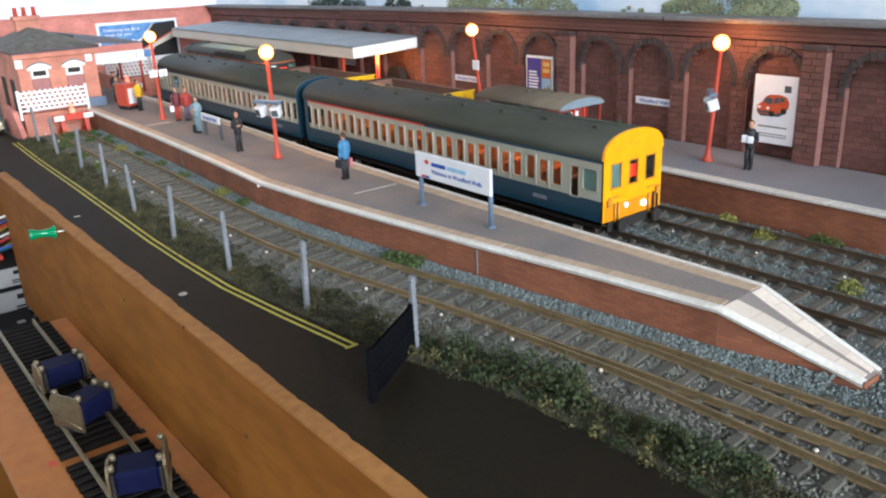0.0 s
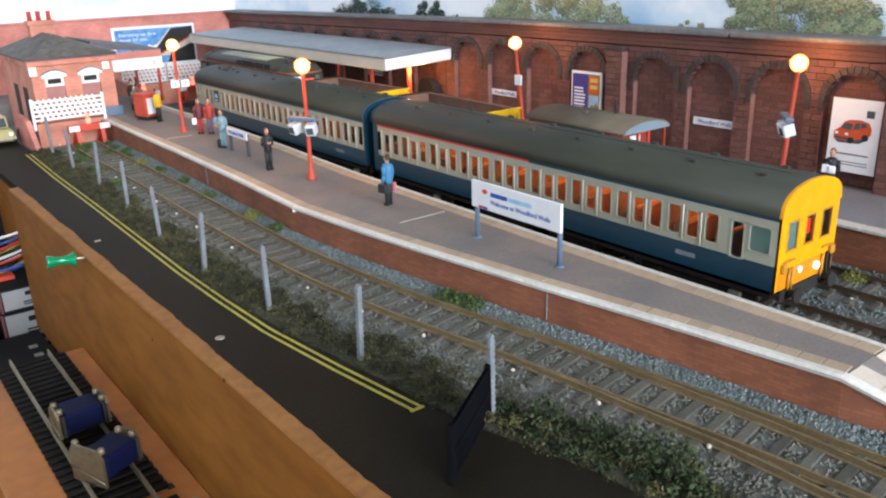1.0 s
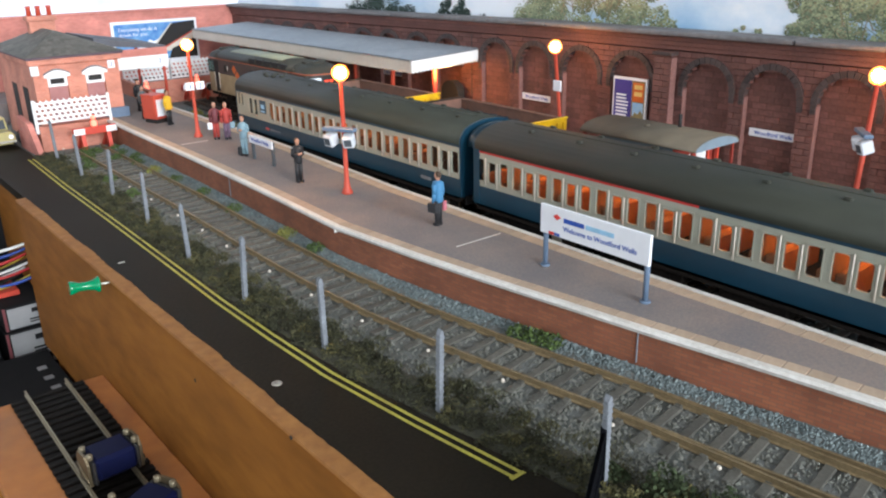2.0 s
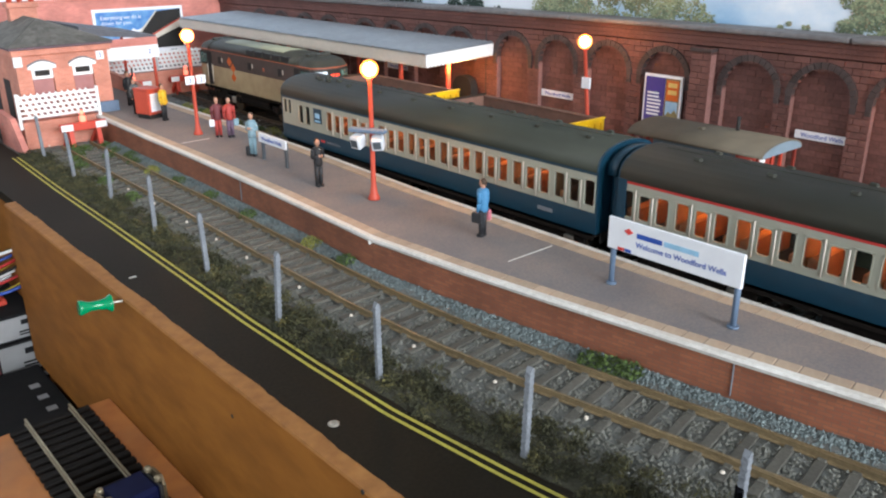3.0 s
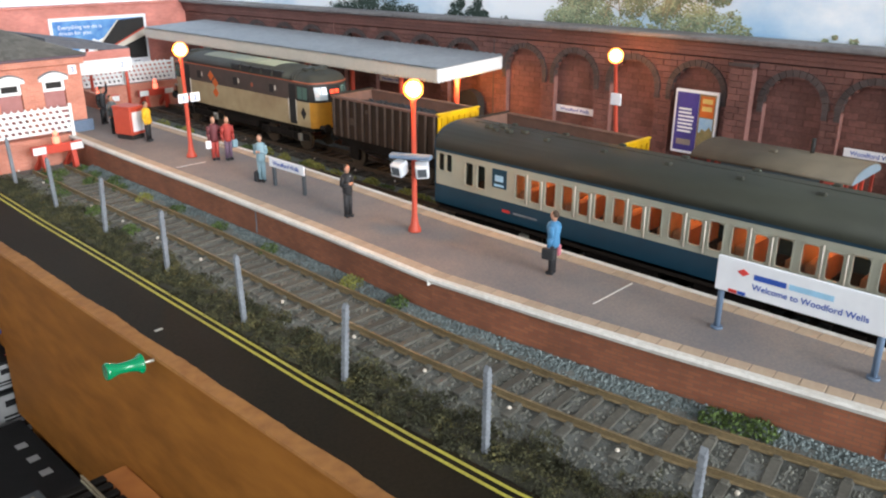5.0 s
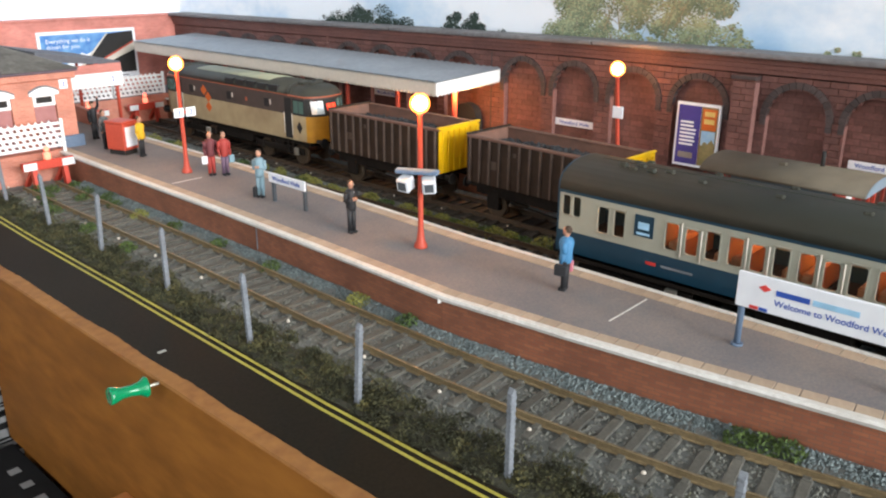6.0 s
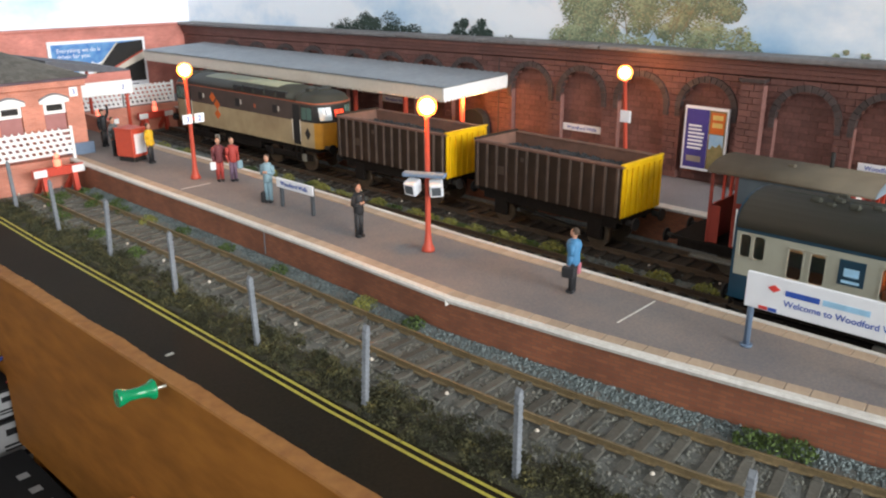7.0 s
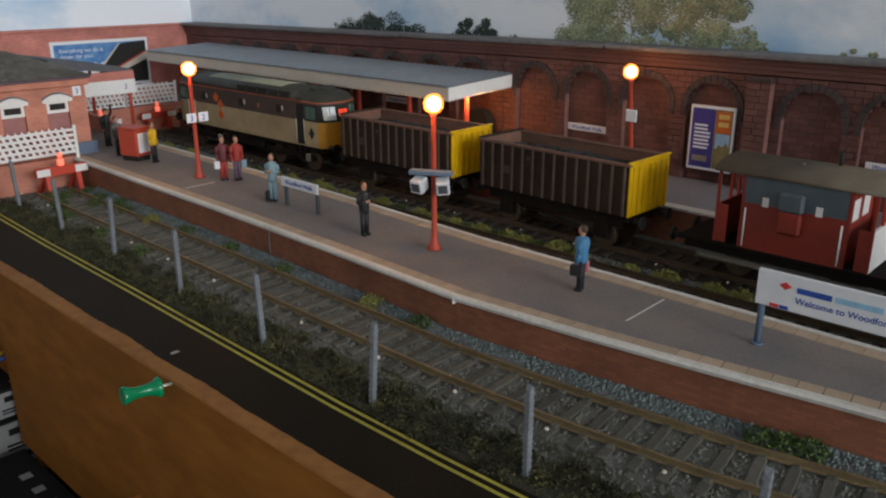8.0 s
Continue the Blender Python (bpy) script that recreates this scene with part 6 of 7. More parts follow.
def station_house():
    h = thing("station_house", "orange-red brick station building with hipped slate roof", "building", (132, 678, 0))
    W, D, Z = 57.0, 95.0, 60.5
    wl = Build()
    holes = [(8.5, 21.5), (33.5, 46.5)]
    x = 0.0
    for a, b in holes:
        wl.box(x, a, 0, 3, -2, Z)
        wl.box(a, b, 0, 3, 50, Z)
        wl.box(a, b, 2.2, 3, -2, 50)
        x = b
    wl.box(x, W, 0, 3, -2, Z)
    part("front_wall", wl, HOUSE_BRICK, h)
    part("side_wall", Build().box(0, 3, 3, D, -2, Z).box(W - 3, W, 3, D, -2, Z).box(3, W - 3, D - 3, D, -2, Z), HOUSE_BRICK, h)
    part("plinth", Build().box(W - 14, W + 2.5, -2.2, 0, 14, 23, bev=0.4), POST_BLUE, h, "blue-grey corner plinth")
    for a, b in holes:
        d = part("door", Build().box(a + 0.4, b - 0.4, 1.2, 2.2, 16, 44, bev=0.2), mat("door_mauve", (0.36, 0.16, 0.15), (0.3, 0.13, 0.12), 100, 0.6), h, "faded mauve boarded door")
        w = part("fanlight", Build().box(a, b, 0.6, 2.2, 41.5, 49.5, bev=0.3), WHITE, h, "white-framed fanlight")
        part("pane", Build().box(a + 2, b - 2, 0.45, 0.65, 43.5, 47), BLACK, w)
        pts = [(a - 2, 48)] + [(a - 2 + (b - a + 4) * i / 8, 49.8 + 3 * math.sin(math.pi * i / 8)) for i in range(9)] + [(b + 2, 48)]
        part("lintel", Build().prism(pts, "y", -1.0, 0.6), WHITE, h, "white arched lintel")
        pts2 = [(x0, z0) for x0, z0 in pts[1:-1]] + [(x0, z0 + 0.9) for x0, z0 in pts[1:-1]][::-1]
        part("hood_mould", Build().prism(pts2, "y", -1.3, 0), CONCRETE, h)
    part("cornice", Build().box(-2, W + 2, -2.2, 0, Z - 4, Z, bev=0.5).box(-2.2, 0, 0, D, Z - 4, Z, bev=0.5), HOUSE_BRICK, h)
    part("eaves", Build().box(-3.4, W + 3.4, -3.6, D + 3, Z, Z + 1.6, bev=0.4), mat("eaves_purple", (0.13, 0.09, 0.11), None, 80, 0.6), h, "purple-grey gutter")
    part("corner_box", Build().box(-1.2, 4, -1.2, 0, 50, 59, bev=0.3), WHITE, h)
    pl = part("number_plate", Build().box(49.5, 54.5, -0.5, 0, 50.5, 56, bev=0.2), SIGN_WHITE, h, "small white platform number plate")
    lettering("3", 4.4, SIGN_BLUE, pl, face_south(50.8, -0.6, 51.8))
    rz0, rz1 = Z + 1.6, Z + 15.5
    a, b, c, d = (-4, -4), (W + 4, -4), (W + 4, D + 3), (-4, D + 3)
    r0, r1 = (26.5, 34), (26.5, D - 30)
    rf = Build()
    rf.v += [(*a, rz0), (*b, rz0), (*c, rz0), (*d, rz0), (*r0, rz1), (*r1, rz1)]
    for q in ((0, 1, 4), (1, 2, 5, 4), (2, 3, 5), (3, 0, 4, 5), (0, 3, 2, 1)):
        rf.face(q)
    part("roof", rf, SLATE, h, "hipped grey slate roof")
    rng = random.Random(2)
    st = Build()
    for side in range(2):
        for i in range(11):
            t0, t1 = i / 11, (i + 1.25) / 11
            if side == 0:
                p0, p1 = Vector((*a, rz0)), Vector((*b, rz0))
                q = Vector((*r0, rz1))
                e0, e1 = p0.lerp(q, t0), p1.lerp(q, t0)
                f0, f1 = p0.lerp(q, min(t1, 1)), p1.lerp(q, min(t1, 1))
                off = Vector((0, -0.35, 0.3))
            else:
                e0, e1 = Vector((*d, rz0)).lerp(Vector((*r1, rz1)), t0), Vector((*a, rz0)).lerp(Vector((*r0, rz1)), t0)
                f0, f1 = Vector((*d, rz0)).lerp(Vector((*r1, rz1)), min(t1, 1)), Vector((*a, rz0)).lerp(Vector((*r0, rz1)), min(t1, 1))
                off = Vector((-0.35, 0, 0.3))
            n = max(2, int((e1 - e0).length / 4.2))
            for j in range(n):
                u0, u1 = (j + 0.05) / n, (j + 0.95) / n
                o = len(st.v)
                lift = off * rng.uniform(0.7, 1.3)
                st.v += [tuple(e0.lerp(e1, u0) + lift * 1.4), tuple(e0.lerp(e1, u1) + lift * 1.4), tuple(f0.lerp(f1, u1) + lift * 0.4), tuple(f0.lerp(f1, u0) + lift * 0.4)]
                st.face((o, o + 1, o + 2, o + 3))
    tagged(part("slate", st, SLATE, h, fix=False), kind="stuff")
    ch = part("chimney", Build().box(18, 36, 62, 70, Z + 4, Z + 22, bev=0.4).box(16.6, 37.4, 60.8, 71.2, Z + 20.6, Z + 24.2, bev=0.4), HOUSE_BRICK, h, "brick chimney stack")
    for x in (20, 26.5, 34):
        part("chimney_pot", Build().lathe([(1.9, 0), (1.6, 5), (2.0, 6), (1.8, 6.8)], 10, (x, 66, Z + 24.2)), RED_POST, ch)
    part("door_recess", Build().box(-0.3, 0, 20, 34, 5, 40, bev=0.1).box(-0.3, 0, 50, 64, 5, 40, bev=0.1), BLACK, h)
    k = thing("side_canopy", "low flat-roofed station awning with a white valance", "canopy", (189, 690, 16))
    part("roof", Build().prism([(-2, 46), (52, 40), (52, 42.4), (-2, 52)], "y", 30, 100), SLATE_FLAT, k, "flat grey slate roof")
    part("fascia", Build().box(0, 52, 28.8, 30, 36, 41.6, bev=0.3), END_BRICK, k)
    pts = [(0, 36), (0, 27.5)]
    for i in range(26):
        pts += [(i * 2 + 0.6, 26.6), (i * 2 + 1.4, 26.6), (i * 2 + 2, 27.5)]
    part("valance", Build().prism(pts + [(52, 36)], "y", 28.4, 29.4), WHITE, k, "white scalloped valance")
    lettering("2", 4.5, SIGN_BLUE, k, face_south(44, 28.2, 30))
    for y in (32, 90):
        part("column", Build().cyl((49, y, 0), (49, y, 41), 1.2, n=8), RED_POST, k)
    w = solid("ramp_wall", Build().prism([(652, 0), (700, 0), (700, 22), (672, 20)], "x", 121.5, 125), END_BRICK, "sloping pinkish brick wing wall beside the road", "wall", kind="structure")


def yellow_car(at, rz):
    c = thing("parked_car", "pale yellow old saloon car parked on the road", "car", at, rz)
    body = mat("car_yellow", (0.46, 0.39, 0.17), None, 60, 0.3, bump=0)
    part("body", Build().box(-10, 10, 0, 54, 2.5, 11, bev=2.2), body, c)
    part("cabin", Build().prism([(14, 11), (19, 18), (38, 18), (46, 11)], "x", -8.5, 8.5), body, c)
    part("windscreen", Build().prism([(14.4, 11.4), (18.4, 17), (18.2, 17), (14.0, 11.4)], "x", -7.5, 7.5), DARK_GREY, c)
    for x in (-9, 9):
        for y in (10, 43):
            part("wheel", Build().cyl((x - 1.2, y, 4), (x + 1.2, y, 4), 4, n=14), BLACK, c)
    part("bumper", Build().box(-10, 10, -0.8, 0.4, 4, 5.6, bev=0.3), STEEL, c)
    for x in (-7, 7):
        part("headlight", Build().cyl((x, -0.4, 8), (x, 0.4, 8), 1.5, n=12), SIGN_WHITE, c)
    return c


def bicycle(at, rz):
    b = thing("bicycle", "small blue model bicycle leaning by the wall", "bicycle", at, rz, "leaning bicycles")
    frame_blue = mat("bicycle_blue", (0.03, 0.12, 0.3), None, 100, 0.4, bump=0)
    for y in (0, 13):
        r = Build()
        pts = [(0, y + 4.4 * math.cos(a), 4.6 + 4.4 * math.sin(a)) for a in np.linspace(0, 2 * math.pi, 15)]
        for p, q in zip(pts, pts[1:]):
            r.cyl(p, q, 0.45, n=5)
        part("wheel", r, BLACK, b)
    f = Build()
    for p, q in (((0, 0, 4.6), (0, 2.5, 11)), ((0, 2.5, 11), (0, 9.5, 10.5)), ((0, 9.5, 10.5), (0, 7, 4.4)), ((0, 7, 4.4), (0, 2.2, 9.6)), ((0, 7, 4.4), (0, 13, 4.6)), ((0, 13, 4.6), (0, 9.5, 10.5))):
        f.cyl(p, q, 0.7, n=6)
    part("bike_body", f, frame_blue, b)
    part("saddle", Build().box(-0.8, 0.8, 8.5, 11.5, 11, 12, bev=0.3), BLACK, b)
    part("handlebar", Build().cyl((-3, 2, 12), (3, 2, 12), 0.5, n=6), STEEL, b)
    return b


# ---- model figures: plain little painted shapes ----
def figure(name, label, at, rz, coat, trousers, hair=HAIR, arm="down", bags=(), h=23.0, hat=None, extra=None):
    b = Build()
    k = h / 23.0
    for s in (-1, 1):
        b.cyl((s * 1.25, 0, 1.0), (s * 1.15, 0, 11.0), 1.05, 1.45, 8, 1)
        b.box(s * 1.25 - 0.95, s * 1.25 + 0.95, -2.0, 1.1, 0, 1.3, 4, bev=0.4)
    b.lathe([(2.1, 0), (2.55, 1.0), (2.35, 4.0), (2.9, 7.2), (2.5, 8.6), (1.0, 9.4)], 10, (0, 0, 10.2), 0)
    for s in (-1, 1):
        sh, el = (s * 2.9, 0, 18.0), (s * 3.5, 0.3, 14.2)
        ha = {"down": (s * 3.3, -0.8, 10.6), "fold": (s * 0.8, -2.6, 15.2), "read": (s * 1.6, -4.2, 14.6), "wave": (s * 3.2, -0.8, 10.6)}[arm]
        if arm == "wave" and s > 0:
            el, ha = (4.6, -0.5, 20.4), (4.4, -1.0, 25.4)
        b.cyl(sh, el, 1.15, 0.95, 8, 0)
        b.cyl(el, ha, 0.95, 0.75, 8, 0)
        b.ball(ha, 0.8, n=6, k=2)
    b.cyl((0, 0, 19.0), (0, 0, 20.4), 0.9, n=8, k=2)
    b.ball((0, -0.1, 21.4), 1.45, 1.6, 1.8, 10, 2)
    b.ball((0, 0.35, 21.9), 1.5, 1.6, 1.6, 10, 3)
    b.box(-0.55, 0.55, -2.5, -2.1, 16.2, 18.6, 5 if coat is F_BLACK else 0, bev=0.2)
    if hat:
        b.cyl((0, 0, 22.4), (0, 0, 23.6), 1.7, 1.5, 10, 3)
    for x, y, z, w, d, q, slot in bags:
        b.box(x - w / 2, x + w / 2, y - d / 2, y + d / 2, z - q / 2, z + q / 2, slot, bev=0.4)
    b.v = [(x * k * 0.86, y * k * 0.9, z * k) for x, y, z in b.v]
    mats = [coat, trousers, SKIN, hair, F_BLACK, SIGN_WHITE] + list(extra or [])
    return solid(name, b, mats, label, "figurine", at, rz, "station figures")


def figures():
    figure("figurine", "toy traveller in blue coat holding two bags", (198.9, 331, 16), 195, F_BLUE, F_BLACK, bags=((-3.8, -0.5, 8, 2.2, 4.6, 4.2, 6), (3.8, -0.5, 8.4, 2.2, 5, 4, 4)), extra=[F_PINK])
    figure("figurine", "toy man in black suit with folded arms", (190.2, 431, 16), 0, F_BLACK, F_BLACK, arm="fold", h=22.5)
    figure("figurine", "toy woman in pale blue suit beside a sign", (196, 502.5, 16), -60, F_PALE, F_PALE, arm="fold", h=23, bags=((-2.6, -1, 3, 2, 4, 5, 4),))
    figure("figurine", "toy shopper in red trousers carrying a white bag", (203.3, 556, 16), -20, F_MAROON, F_RED, bags=((-4, -1, 8.6, 3.4, 1.6, 4.2, 5),))
    figure("figurine", "toy shopper in red jacket carrying pale bags", (208.3, 551, 16), -10, F_RED, F_PURPLE, bags=((4, -1, 8.6, 3.4, 1.6, 4.2, 6),), extra=[F_PALE])
    figure("figurine", "toy worker in yellow jacket beside the red kiosk", (199.6, 622, 16), 30, F_YELLOW, F_BLACK)
    figure("figurine", "toy man in grey coat behind the red kiosk", (195, 656, 16), 20, F_GREY, F_BLACK)
    figure("figurine", "toy station guard in black uniform waving one arm", (203.5, 688, 16), 10, F_BLACK, F_BLACK, arm="wave", hat=True)
    figure("figurine", "toy man in dark suit reading a white newspaper", (342, 203.5, 16), -75, F_BLACK, F_BLACK, arm="read", bags=((-1.6, -5.2, 15.4, 3.2, 0.7, 3.6, 5), (1.6, -5.6, 15.2, 3.2, 1.2, 3.2, 5)))
    k = thing("platform_kiosk", "red box kiosk with a white notice and black base", "kiosk", (196.5, 638, 16), 18)
    k.scale = (0.86, 0.86, 0.95)
    part("base", Build().box(-5.6, 5.6, -7, 7, 0, 3, bev=0.4), BLACK, k)
    part("body", Build().box(-6.4, 6.4, -7.8, 7.8, 3, 19, bev=0.5), RED_POST, k)
    part("lid", Build().box(-6.9, 6.9, -8.2, 8.2, 19, 20.4, bev=0.5), RED_POST, k)
    part("notice", Build().box(-4.6, 5, -8.1, -7.8, 5, 17), SIGN_WHITE, k, "white printed notice")


def fence():
    xy = [(128, 636), (126.4, 579), (127, 527), (123, 463.4), (117.4, 400.4), (115.8, 345), (117.8, 291), (121.6, 236), (130.5, 184)]
    post = Build()
    post.box(-0.85, 0.85, -0.85, 0.85, -2, 26, bev=0.25)
    post.prism([(-0.78, 26), (0.78, 26), (0, 27.2)], "y", -0.78, 0.78)
    for i in range(13):
        post.box(-0.93, 0.93, -0.93, 0.93, 2 + i * 1.85, 2.7 + i * 1.85, bev=0.15)
    me = post.mesh("fence_post", CONCRETE)
    rng = random.Random(4)
    for i, (x, y) in enumerate(xy):
        ob = new("fence_post", me)
        ob.matrix_basis = pose(x * MM, y * MM, 0, rng.uniform(-2, 2), rng.uniform(-2, 3), rng.uniform(-8, 8))
        tagged(ob, "grey concrete fence post standing in roadside scrub", "fence post", "fence posts")
    g = thing("gate", "black metal road gate standing open", "gate", (129.2, 183.6, 2), 0)
    d = Vector((103 - 129.2, 166.8 - 183.6, 0))
    L = d.length
    g.rotation_euler[2] = math.atan2(d.y, d.x)
    for x in (0, L):
        part("stile", Build().box(x - 1.0, x + 1.0, -0.8, 0.8, 0, 16.2, bev=0.2), GATE_BLACK, g)
    for z in (1.4, 8, 15):
        part("rail", Build().box(0, L, -0.5, 0.5, z - 0.6, z + 0.6), GATE_BLACK, g)
    for i in range(27):
        x = 1 + (L - 2) * (i + 0.5) / 27
        part("bar", Build().box(x - 0.42, x + 0.42, -0.3, 0.3, 1.4, 15.6), GATE_BLACK, g)


# ---- the lower shelf ----
def shelf():
    solid("lower_board", Build().box(27, 83, 60, 434, -61, -55, bev=0.6), BOARD, "orange-brown plywood lower shelf board", "board", kind="structure")
    t = thing("lower_track", "steel rails on black plastic sleepers on the shelf", "railway track", (58.4, 0, -55), kind="structure")
    sl = Build().box(-15, 15, -1.5, 1.5, 0, 2, bev=0.3).mesh("sleeper", SHELF_SLEEPER)
    for y in np.arange(180, 432, 5.2):
        if 284 < y < 294:
            continue
        ob = new("sleeper", sl)
        ob.parent = t
        ob.location = (0, y * MM, 0)
    for x in (-8.3, 8.3):
        b = Build()
        rail_section(b, [(x, y) for y in ys(176, 433, 30)])
        part("rail", b, NICKEL, t, at=(0, 0, 0.4))
    for x, y, m in ((41, 294.2, RED), (73.9, 293.6, BLACK), (47.1, 296, RED)):
        part("paint_mark", Build().box(x - 1.3, x + 1.3, y - 1.8, y + 1.8, 0.02, 0.15), m, t, at=(-58.4, 0, 0))
    for y, rz, tall in ((350, 4, 0), (312, 26, -1), (252, -22, 1)):
        m = thing("point_motor", "dark blue coil motor in dull steel brackets on the track", "motor", (60, y, -51), rz, "coil motors")
        part("coil", Build().box(-7.4, 7.4, -6.6, 6.6, 1.2, 10.2, bev=1.2), MOTOR_BLUE, m)
        for s in (-1, 1):
            big = s == tall
            top, half = (14.5, 8.0) if big else (11.5, 5.0)
            x = s * 9.4
            pl = Build().prism([(-half, 0), (half, 0), (half, top - 3), (half - 2, top), (-half + 2, top), (-half, top - 3)], "x", x - 0.5, x + 0.5)
            br = part("bracket", pl, BRASS, m, "dull steel bracket plate")
            part("coil_cheek", Build().box(s * 7.8 - 0.6, s * 7.8 + 0.6, -6.4, 6.4, 0.4, 9.8, bev=0.4), BLACK, m)
            for dy in (-half + 1.6, half - 1.6):
                part("stud", Build().lathe([(1.2, 0), (1.2, 1.5), (1.0, 1.9), (0.4, 2.0)], 8, (x - s * 1.3, dy, top - 1.4)), NICKEL, br, "steel stud")
            part("wiper_arm", Build().cyl((x + s * 0.7, -half, 2), (x + s * 0.7, half, 6), 0.4, n=6), BRASS, br)
        part("core_bar", Build().cyl((-9.6, 0, 5), (9.6, 0, 5), 1.2, n=8), STEEL, m)
        part("base_yoke", Build().box(-10, 10, -3, 3, -0.6, 1.0, bev=0.3), BLACK, m)
        part("terminal", Build().box(-5, -3.6, 5.6, 7.6, 5, 6.2, bev=0.2).box(3.6, 5, 5.6, 7.6, 5, 6.2, bev=0.2), STEEL, m)
    solid("white_card", Build().box(-58, 26, 120, 440, -112, -109.5, bev=0.3), mat("off_white_card", (0.55, 0.52, 0.46), (0.48, 0.45, 0.4), 30, 0.8), "off-white card sheet lying on the bench", "card")
    stack = [(66, 99, 556, -112, -94), (65, 98, 557, -93.5, -75), (66, 99, 558, -74.5, -60), (28, 62, 556, -112, -90), (27, 61, 558, -89.5, -70)]
    for x0, x1, y0, z0, z1 in stack:
        bx = thing("carton", "black and red carton with a grey end label", "box", (x0, y0, z0), group="stacked cartons")
        w, h = x1 - x0, z1 - z0
        part("body", Build().box(0, w, 0, 80, 0, h, bev=0.3), BOX_BLACK, bx)
        part("red_edge", Build().box(0.1, 1.6, -0.15, 0, 0.2, h - 0.2), F_MAROON, bx)
        lb = part("end_label", Build().box(2.4, w - 1, -0.3, 0, 1.2, h - 1.2), BOX_GREY, bx, "grey printed end label")
        part("code_bar", Build().box(w * 0.45, w * 0.8, -0.45, -0.3, h * 0.6, h * 0.78).box(w * 0.4, w * 0.85, -0.45, -0.3, h * 0.3, h * 0.36).box(w * 0.4, w * 0.75, -0.45, -0.3, h * 0.2, h * 0.25), BOX_BLACK, lb)
    cb = thing("circuit_board", "dark circuit board with pale square pads on a black case", "circuit board", (40, 470, -112))
    part("case", Build().box(0, 42.8, 0, 78, 0, 26, bev=0.6), BOX_BLACK, cb)
    for i in range(3):
        part("pad", Build().box(32, 36.6, 25 + 13.6 * i, 29.5 + 13.6 * i, 26, 26.25), BOX_GREY, cb)
    part("connector", Build().box(18, 26, 4, 12, 26, 30, bev=0.5), DARK_GREY, cb)
    for y in (120, 300, 420):
        solid("support_block", Build().box(30, 82, y - 6, y + 6, -112, -61, bev=0.5), WOOD, "plain wooden block under the shelf board", "block", group="support blocks")
    w = thing("wire_bundle", "bundle of coloured wires hanging beside the board", "cable", (0, 0, 0))
    rng = random.Random(9)
    cols = [WHITE, mat("wire_green", (0.02, 0.2, 0.1), None, 100, 0.4, bump=0), mat("wire_blue", (0.02, 0.06, 0.3), None, 100, 0.4, bump=0), mat("wire_red", (0.45, 0.03, 0.03), None, 100, 0.4, bump=0), mat("wire_yellow", (0.5, 0.38, 0.05), None, 100, 0.4, bump=0), BLACK]
    for i in range(16):
        y, z, sag = 574 + rng.uniform(-6, 20), -30 - i * 1.6 - rng.uniform(0, 3), rng.uniform(4, 9)
        rings = []
        for t in np.linspace(0, 1, 11):
            c = (40 + 58 * t, y + 6 * math.sin(3 * t + i), z - sag * math.sin(math.pi * t))
            rings.append([(c[0], c[1] + 0.9 * math.cos(a), c[2] + 0.9 * math.sin(a)) for a in np.linspace(0, 2 * math.pi, 7)])
        part("wire", Build().strip(rings, 0, True), cols[i % 6], w)
    part("red_block", Build().box(40, 80, 575, 595, -60, -57, bev=0.5), RED, w)
    part("dark_panel", Build().box(36, 98, 640, 646, -112, -5, bev=0.5), BOX_BLACK, w)
    p = thing("push_pin", "green plastic push pin stuck in the board", "pin", (83.2, 399, 1.2))
    p.rotation_euler = (0, radians(-86), radians(-6))
    part("needle", Build().cyl((0, 0, -3), (0, 0, 6), 0.55, 0.5, n=8), STEEL, p)
    part("grip", Build().lathe([(1.0, 3.6), (3.2, 3.9), (3.3, 4.6), (2.2, 6), (1.75, 8.5), (1.8, 11.5), (2.7, 14), (2.8, 14.8), (2.5, 15.2)], 18), PIN, p, "green plastic grip")


def frontage():
    tall = [(197, 397.8, 16, 0), (197.5, 571, 16, 0)]
    for x, y, z, l in tall:
        street_lamp((x, y, z), 0, lean=l)
    street_lamp((343.2, 226.6, 16), 0, lean=5.0)
    street_lamp((348.4, 400, 16), 0, lean=-8.0)
    for x, y in ((197, 397.8), (197.5, 571)):
        lamp_light(x - 5.5, y - 1, 72.8)
    for x, y in ((348.2, 226.6), (340.4, 400)):
        lamp_light(x + 4.6, y, 72.8, 0.027)
    lamp_light(338, 503, 50, 0.075)
    monitor((195.2, 397.2, 39.2), 28)
    monitor((345.2, 226.2, 41), -52)


trains_front, trains_rear = trains()
wagon((288.2, 356.6, 20.2), -2)
wagon((288.4, 458.2, 20.6), 0)
loco((291.4, 562.5, 19.8), 0.8)
brake_van((290, 258.5, 21), 0)
signs()
canopy()
frontage()
lattice("lattice_fence", "white lattice fence on the low brick wall", 48, 14.5, (126.5, 667, 19.5))
lattice("lattice_fence", "white lattice fence behind the buffer stops", 40, 15, (233, 803.5, 20.5))
lattice("lattice_fence", "white lattice fence behind the buffer stops", 42, 15, (274, 803.5, 20.5))
buffer_stop((158.5, 652, 0))
buffer_stop((243, 782, 0))
buffer_stop((291, 788, 0))
station_house()
yellow_car((107, 690, 2), 0)
bicycle((127, 682, 2), 6)
bicycle((129.5, 684, 2), -4)
bicycle((124.5, 690, 2), 10)
figures()
fence()
shelf()
tracks()
plants()
wall_back()


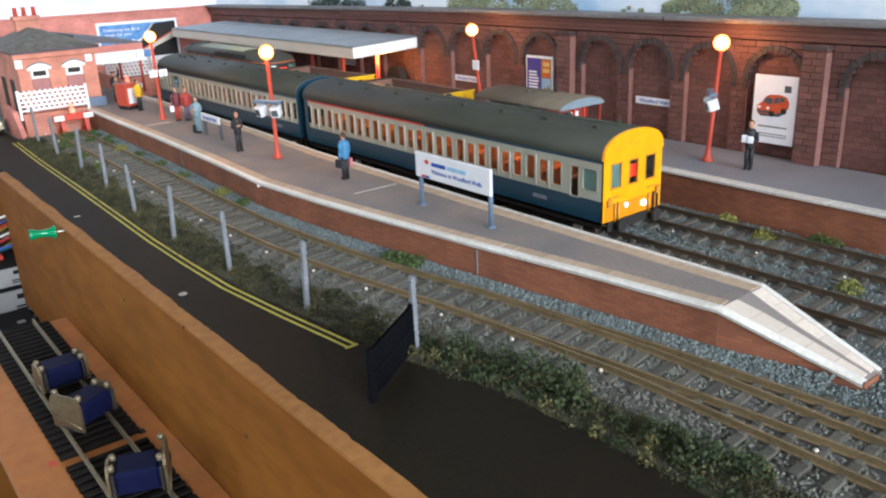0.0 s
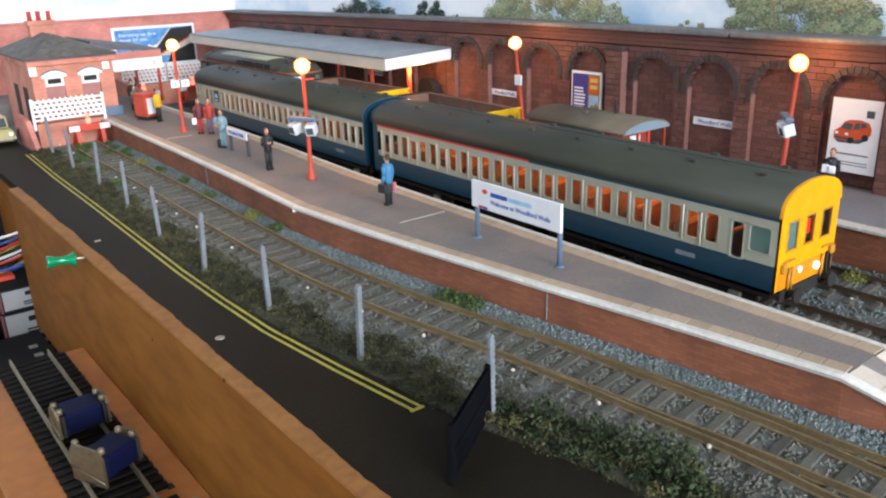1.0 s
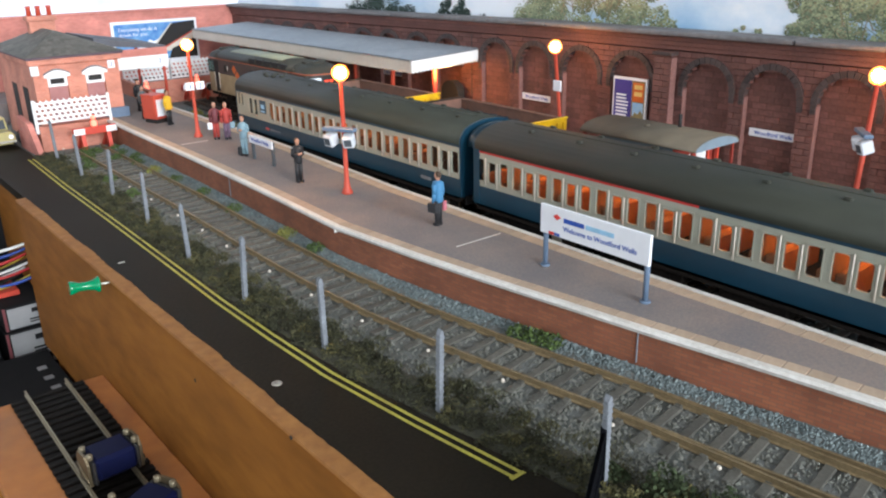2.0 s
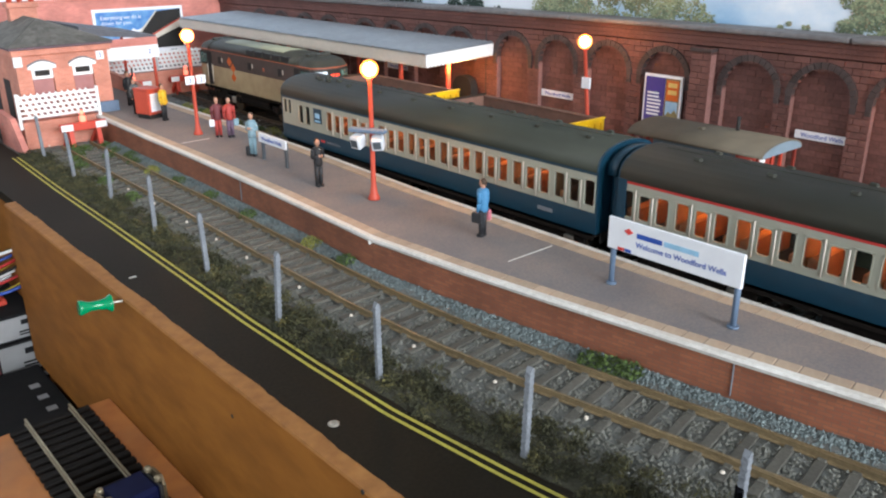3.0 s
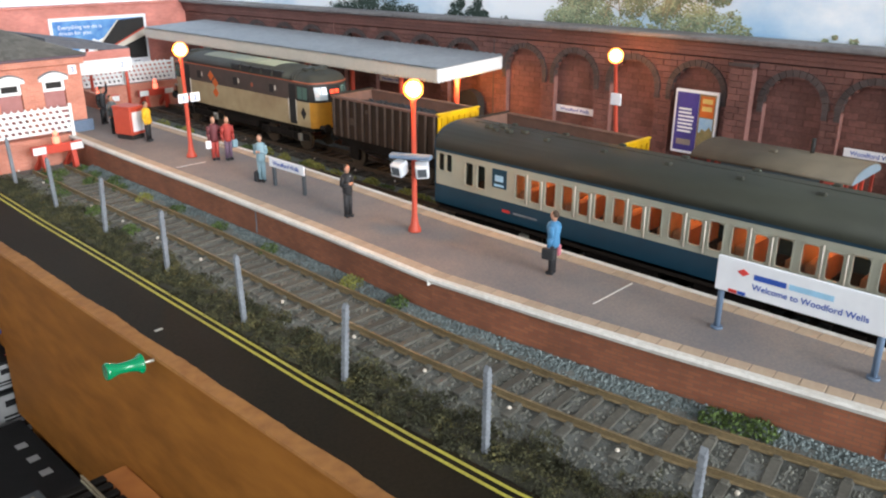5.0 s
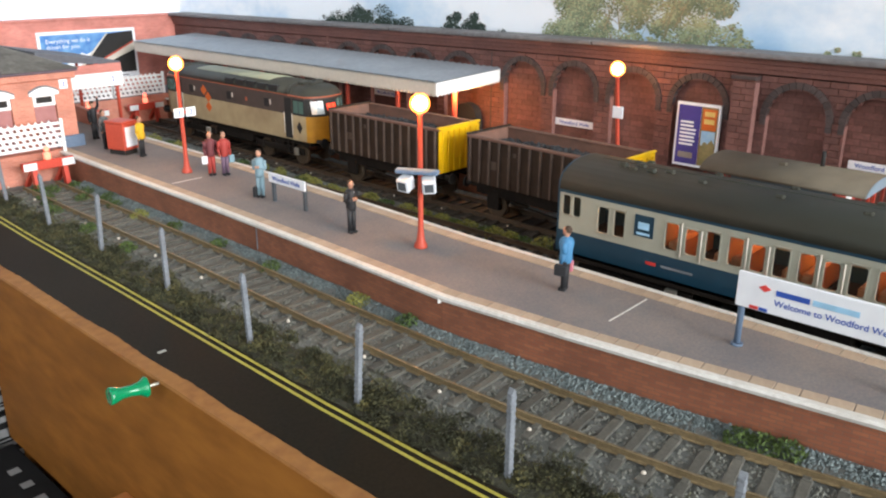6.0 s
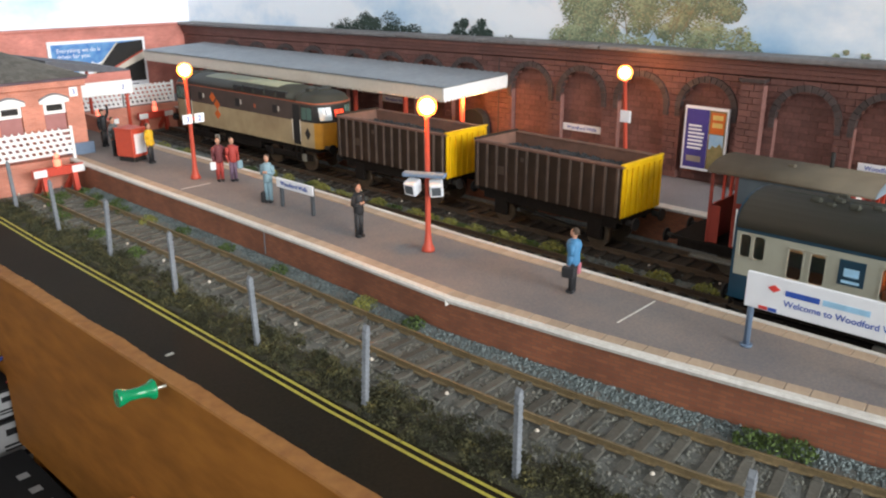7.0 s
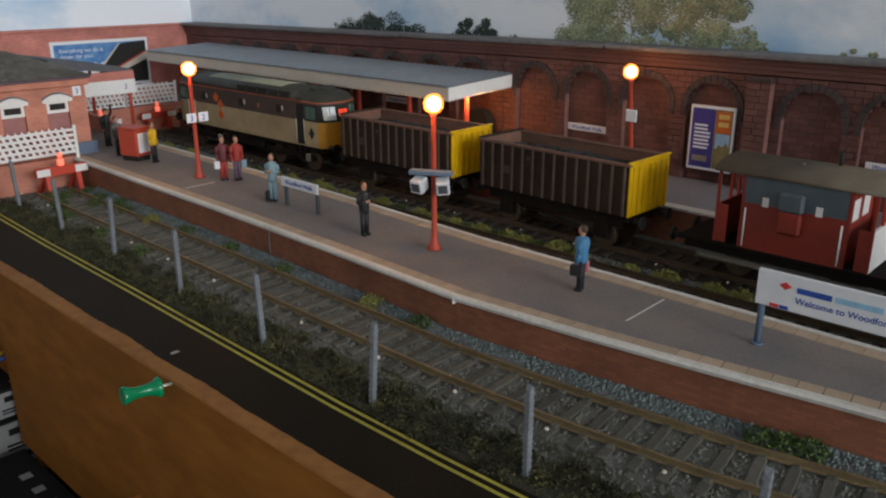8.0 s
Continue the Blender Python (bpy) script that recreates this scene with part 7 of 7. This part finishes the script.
def motions():
    """The railcar draws out of the station, both carriages together."""
    run = [(0.0, 0), (0.5, 15), (1.0, 34.5), (1.5, 56.5), (2.0, 79.5), (3.5, 159), (4.0, 185.5), (4.5, 212.5), (6.0, 304.5), (6.5, 336), (7.0, 371.5), (7.5, 409.5), (8.0, 449)]
    for ob, y0 in ((trains_front, 196.6), (trains_rear, 196.6 + 237)):
        walk(ob, [(t, pose(0.2486, (y0 - s) * MM, 0.0165)) for t, s in run])


motions()
